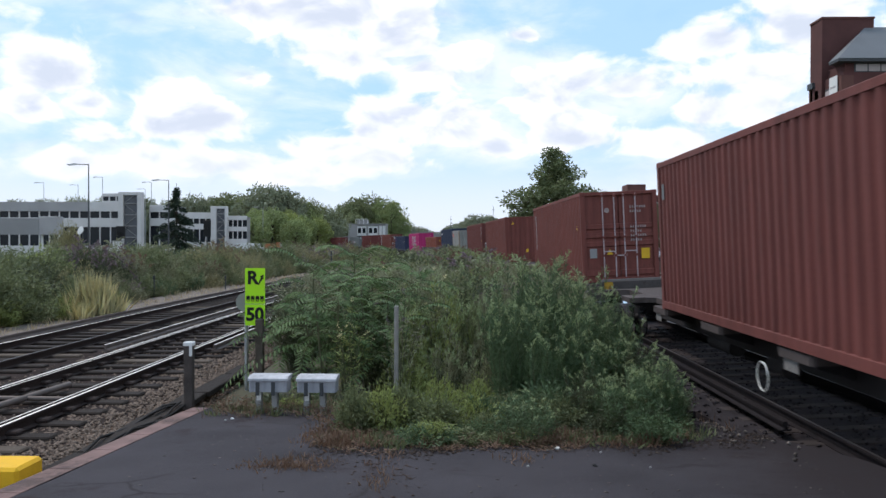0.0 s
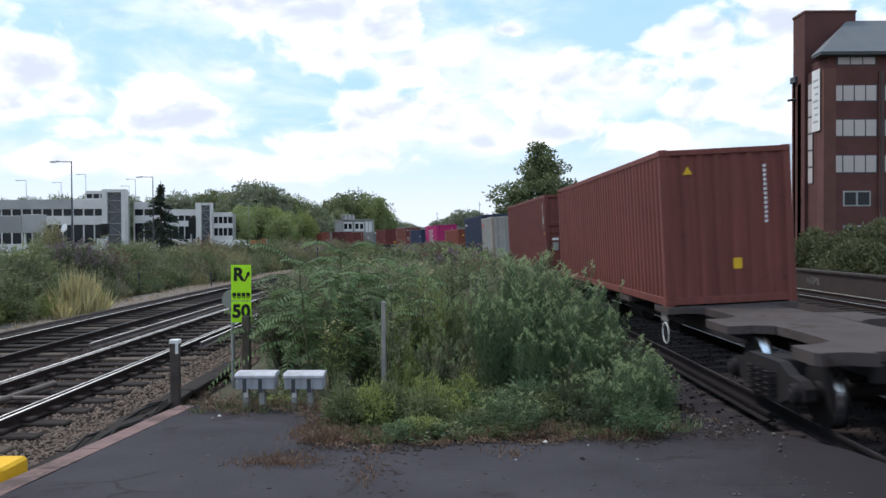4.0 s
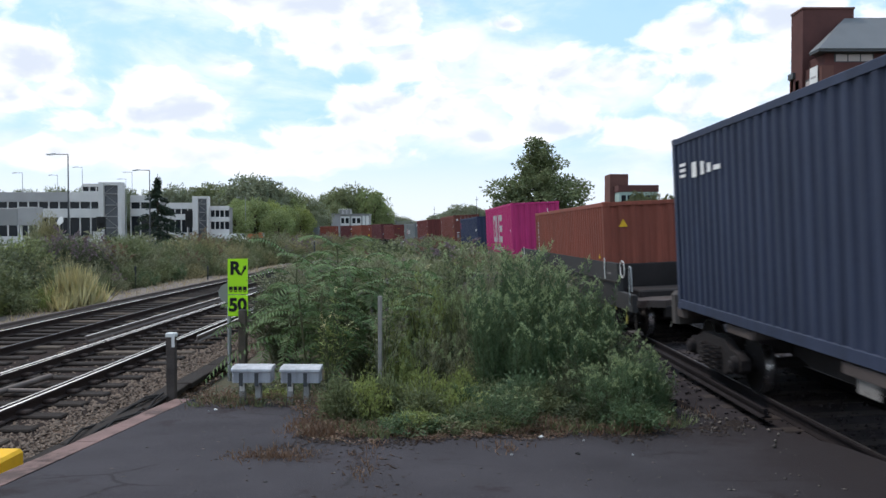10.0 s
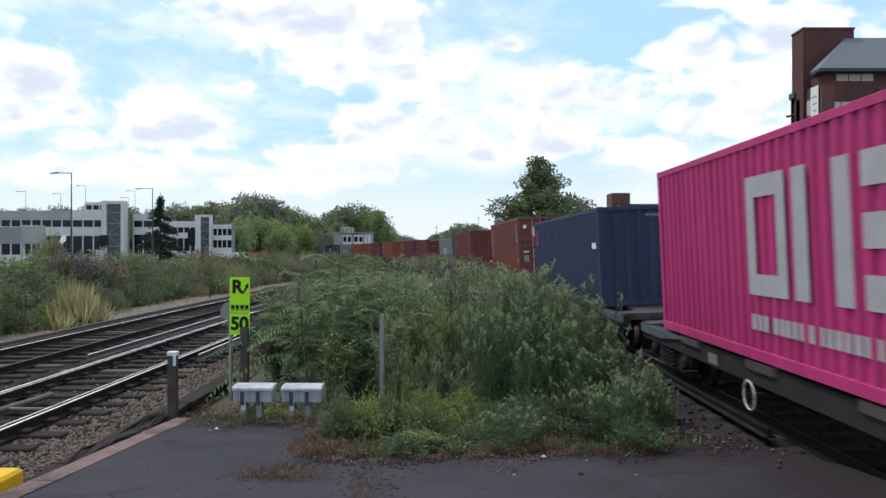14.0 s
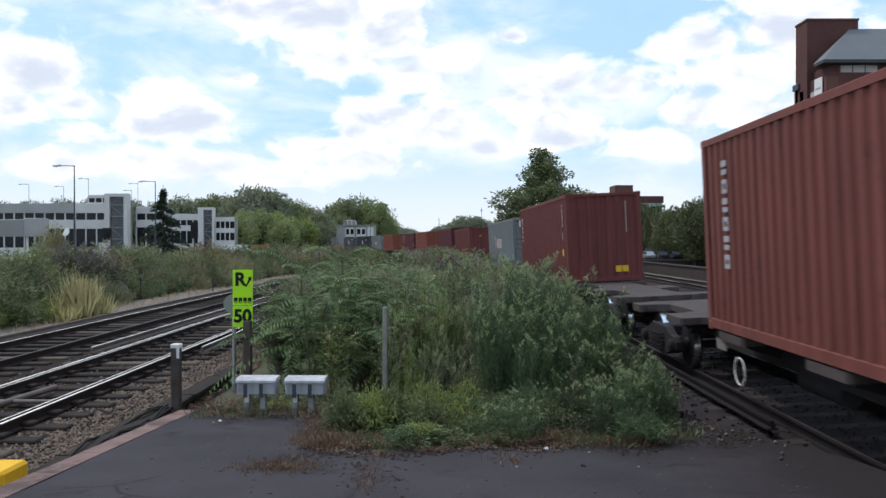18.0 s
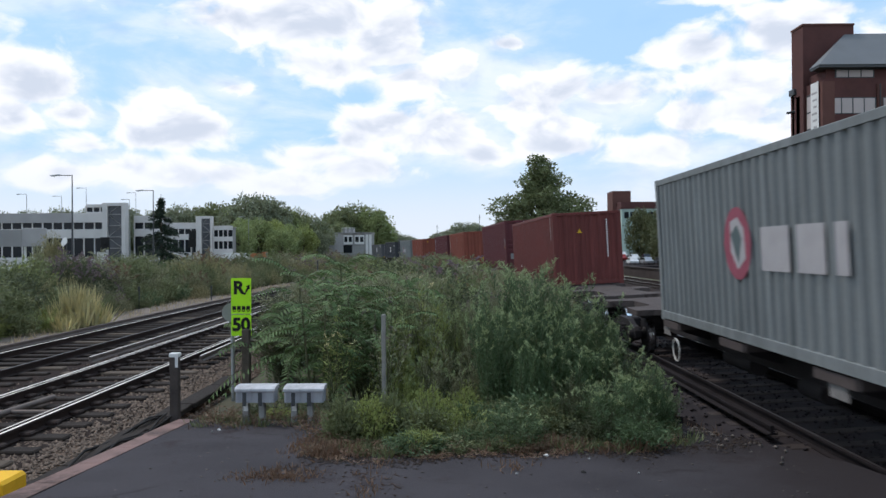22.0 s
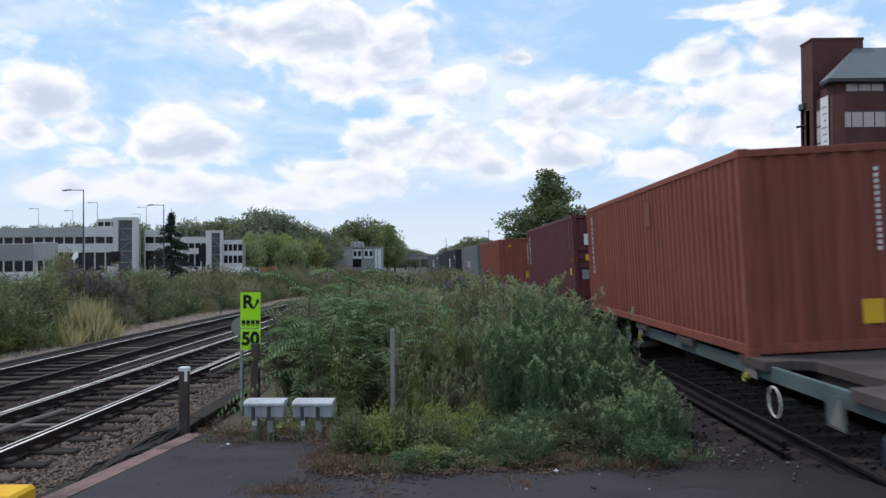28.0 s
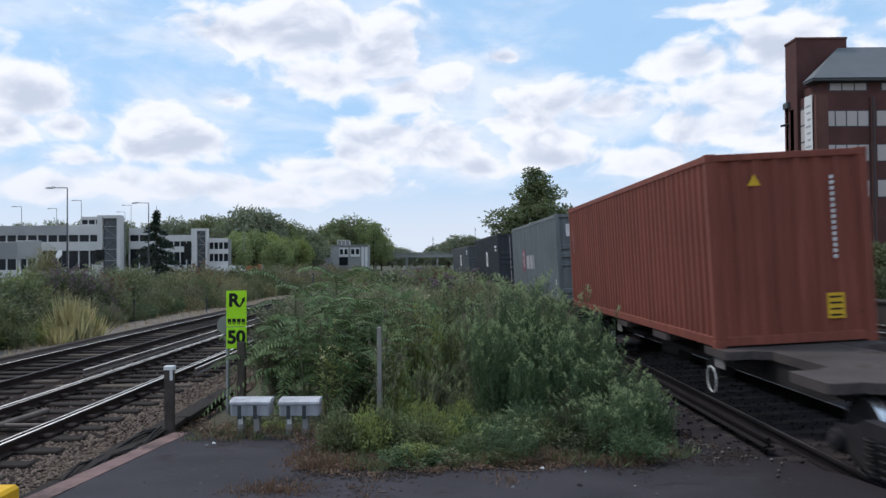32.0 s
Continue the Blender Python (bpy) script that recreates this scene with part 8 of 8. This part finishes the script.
for c, d0 in ((c12, 0), (c18, 0.2)):
    up = Mesh().box(-0.42, 0.42, -0.001, 0.001, 0.1, 0.65)
    ringed = Mesh().box(-0.34, 0.34, -0.001, 0.001, 0.1, 0.65)
    foot = Mesh().box(-0.27, 0.0, -0.001, 0.001, 0.1, 0.65)
    for d, shape in ((6.8, up), (5.83, ringed), (5.0, foot)):
        decal(c, "mark_block", shape, PALE, FT40 / 2 - d - d0, 0.93, True, label="white block mark")
    decal(c, "emblem", Mesh().tube((0, -0.001, 0), (0, 0.001, 0), 0.5, n=24), EMBLEM, FT40 / 2 - 8.05 - d0, 1.38, True, label="dark red round emblem")
    decal(c, "emblem_core", Mesh().prism([(-0.3, -0.1), (-0.05, -0.36), (0.25, -0.2), (0.22, 0.2), (0.0, 0.36), (-0.28, 0.3)], -0.003, -0.002), PALE, FT40 / 2 - 8.0 - d0, 1.38, True, label="pale core of the emblem")
    decal(c, "emblem_core", Mesh().prism([(-0.25, 0.1), (0.0, -0.3), (0.16, 0.05), (0.0, 0.24)], -0.005, -0.004), TEAL, FT40 / 2 - 8.02 - d0, 1.4, True, label="teal wing of the emblem")
    end_mark(c, -0.62, 2.35, 0.5, 0.42, WHITE, "emblem_panel", "white panel with green and red emblem")
    end_mark(c, -0.55, 2.3, 0.2, 0.26, material("emblem_green", (0.03, 0.16, 0.1), 0.6, bump=0) if c is c12 else SHADE, "emblem_bar")
    code_rows(c, 0.62, 2.3, 1)
    end_mark(c, -0.62, 0.9, 0.22, 0.24, RUSTY, "data_plate")
    side_mark(c, 0.4, 0.62, 0.12, 0.2, WHITE)
triangle_mark(c13, 1.92, -0.27, None, 0.085)
code_column(c13, 0, 2.3, 16, WHITE, False, 0.7)
side_mark(c13, 0.5, 2.05, 0.06, 0.8, CREAMY, "code_strip")
side_mark(c13, 9.2, 0.55, 0.12, 0.14, WHITE)
end_mark(c14, -0.5, 2.3, 0.5, 0.14, CREAMY, "label_plate", "pale label plate")
decal(c14, "round_mark", Mesh().tube((0, -0.001, 0), (0, 0.001, 0), 0.08, n=16), CREAMY, 0, 1.85, False, FT40, 0.006, -0.33)
side_mark(c14, 0.3, 1.7, 0.1, 0.45, CREAMY, "code_strip")
code_column(c15, 0, 2.55, 14, WHITE, False, 0.7)
end_mark(c15, 0.55, 0.55, 0.3, 0.34, STICKER, "sticker", "yellow sticker")
side_blocks(c15, 11.4, 2.4, 6, 0.2, 0.2, 0.07)
side_mark(c15, 5.2, 2.3, 0.5, 0.5, RUSTY, "patch", "repaired patch of paint")
for y, w in ((-0.78, 0.14), (-0.56, 0.24), (-0.3, 0.26)):
    end_mark(c16, y, 2.08, w, 0.26 if w > 0.2 else 0.36, WHITE, "mark_block", "white block mark")
end_mark(c16, -0.62, 1.5, 0.42, 0.2, STICKER, "sticker", "yellow sticker")
side_mark(c16, 0.6, 1.05, 0.24, 0.24, STICKER, "sticker")
code_column(c16, 0.62, 2.6, 9)
side_blocks(c16, 11.2, 2.19, 3, 0.3, 0.34, 0.1)
triangle_mark(c17, 2.48, -0.5, None, 0.1)
code_column(c17, 0, 2.5, 15, WHITE, False, 0.66)
end_mark(c17, 0.62, 0.55, 0.26, 0.38, STICKER, "sticker", "yellow sticker with black print")
for k in range(4):
    decal(c17, "print_bar", shared(("plate", 0.18, 0.03), lambda: plate(0.18, 0.03)), BLACK, 0, 0.68 - k * 0.09, False, FT40, 0.009, 0.62)
code_column(c17, 11.6, 2.3, 9)
for c in (c19, c20):
    side_mark(c, 5.5, 1.5, 0.9, 0.9, WHITE, "emblem", "large white emblem")
    side_mark(c, 5.5, 1.5, 0.4, 0.5, SLATY, "emblem_core")
    side_mark(c, 1.0, 2.2, 0.8, 0.12, WHITE)
    side_mark(c, 1.0, 2.0, 0.6, 0.1, WHITE)
    code_rows(c, 0.5, 2.0, 3)
RUST = material("rust_streaked_paint", (0.3, 0.24, 0.19), 0.85, var=0.3, scale=2.5, bump=0.3, spot=(0.17, 0.09, 0.055), spot_amount=0.5, spot_scale=2)
for o in c5.children:
    if o.name.startswith("corner_post"):
        o.material_slots[0].link = "OBJECT"
        o.material_slots[0].material = RUST

flat = "grimy black skeletal container flat wagon with worn deck"
for x0, x1, hw, outer in ((3.3, 22.9, 10.6, -1), (24.9, 43.3, 36.6, 1), (44.8, 63.4, 50.5, -1), (65.8, 83.6, 78.5, 1), (85.0, 105.2, 91.2, -1), (165.3, 183.7, 176.8, 1), (185.2, 204.8, 192.9, -1), (206.3, 225.1, 218.1, 1),
                          (226.3, 245.3, 233.5, -1), (247.3, 266.1, 257.8, 1), (267.4, 286.8, 272.9, -1), (288.0, 307.1, 299.8, 1), (308.2, 326.8, 314.4, -1), (328.9, 345.7, 340.0, 1), (347.0, 363.6, 349.1, -1), (364.9, 382.1, 377.1, 0)):
    w = wagon(flat, x0, x1, ZD, hw, outer=outer)
    if 65 < x0 < 66.5:
        for sy in (-1, 1):
            part("side_rail", Mesh().box(-8.4, 8.4, -0.04, 0.04, ZD - 0.26, ZD - 0.03, 0.01), ENDGREY, w, "slim grimy side rail", pose(0, sy * 1.12, 0))
        part("bracket", Mesh().prism([(0.02, -0.44), (0.16, -0.44), (0.16, -0.2)], -0.03, 0.03), SHADE_PRINT, w, "pale triangular bracket", pose(77.0 - 73.0, -1.17, ZD))
    if 260 < x0 < 270:
        part("hazard_plate", Mesh().box(-0.22, 0.2, -0.004, 0.004, -0.19, 0.17), TEAL, w, "teal plate", pose(5.75, -1.262, ZD - 0.27))
        part("hazard_triangle", Mesh().prism([(-0.14, -0.16), (0.12, -0.16), (0.1, 0.15)], -0.01, -0.005), SHADE_PRINT, w, "pale triangle", pose(5.75, -1.262, ZD - 0.27))
        part("gas_bottle", Mesh().tube((0, 0, -0.14), (0, 0, 0.1), 0.07, n=12).tube((0, 0, 0.1), (0, 0, 0.16), 0.07, 0.02, 12), NAVY, w, "dull blue cylinder", pose(6.6, -1.15, ZD - 0.5))
        for x in (-5.9, -7.2):
            part("gas_bottle", Mesh().tube((0, 0, -0.16), (0, 0, 0.1), 0.07, n=12).tube((0, 0, 0.1), (0, 0, 0.16), 0.07, 0.02, 12), NAVY, w, "dull blue cylinder", pose(x, -1.15, ZD - 0.5))
        part("teal_sill", Mesh().box(-3.4, 6.9, -0.03, 0.03, ZD - 0.26, ZD - 0.06, 0.01), TEAL, w, "grimy teal side sill", pose(0, -1.1, 0))
        board = part("notice_board", Mesh().box(-0.19, 0.19, -0.006, 0.006, -0.17, 0.13), SHADE_PRINT, w, "framed white data board", pose(-4.4, -1.225, ZD - 0.29))
        for k in (-0.11, -0.03, 0.05):
            part("print_bar", plate(0.3, 0.035), BLACK, board, "", pose(0, -0.008, k))
        for x in (8.6, 3.0, -3.3, -8.7):
            part("lever", Mesh().ring((0, 0, 0), (0, 1, 0), 0.045, 0.018, 14, 6).box(0.03, 0.17, -0.02, 0.02, 0.02, 0.08), TAG, w, "yellow release lever", pose(x, -1.23, ZD - 0.3))
wagon("grey pocket wagon with deep side girders and white handwheel", 107.9, 128.7, 0.86, 108.6, kind="pocket")
wagon("flat wagon with faded teal end plates and dark sills", 129.2, 144.8, 0.88, 138.6, teal=True)
wagon("flat wagon with faded teal end plates and dark sills", 146.6, 164.3, 0.88, None, teal=True)


def motions():
    times = [i * 1.0 for i in range(33)]
    for ob, d, z in MOVERS:
        walk(ob, [(t, on_line(d - travelled(t), z)) for t in times])


motions()
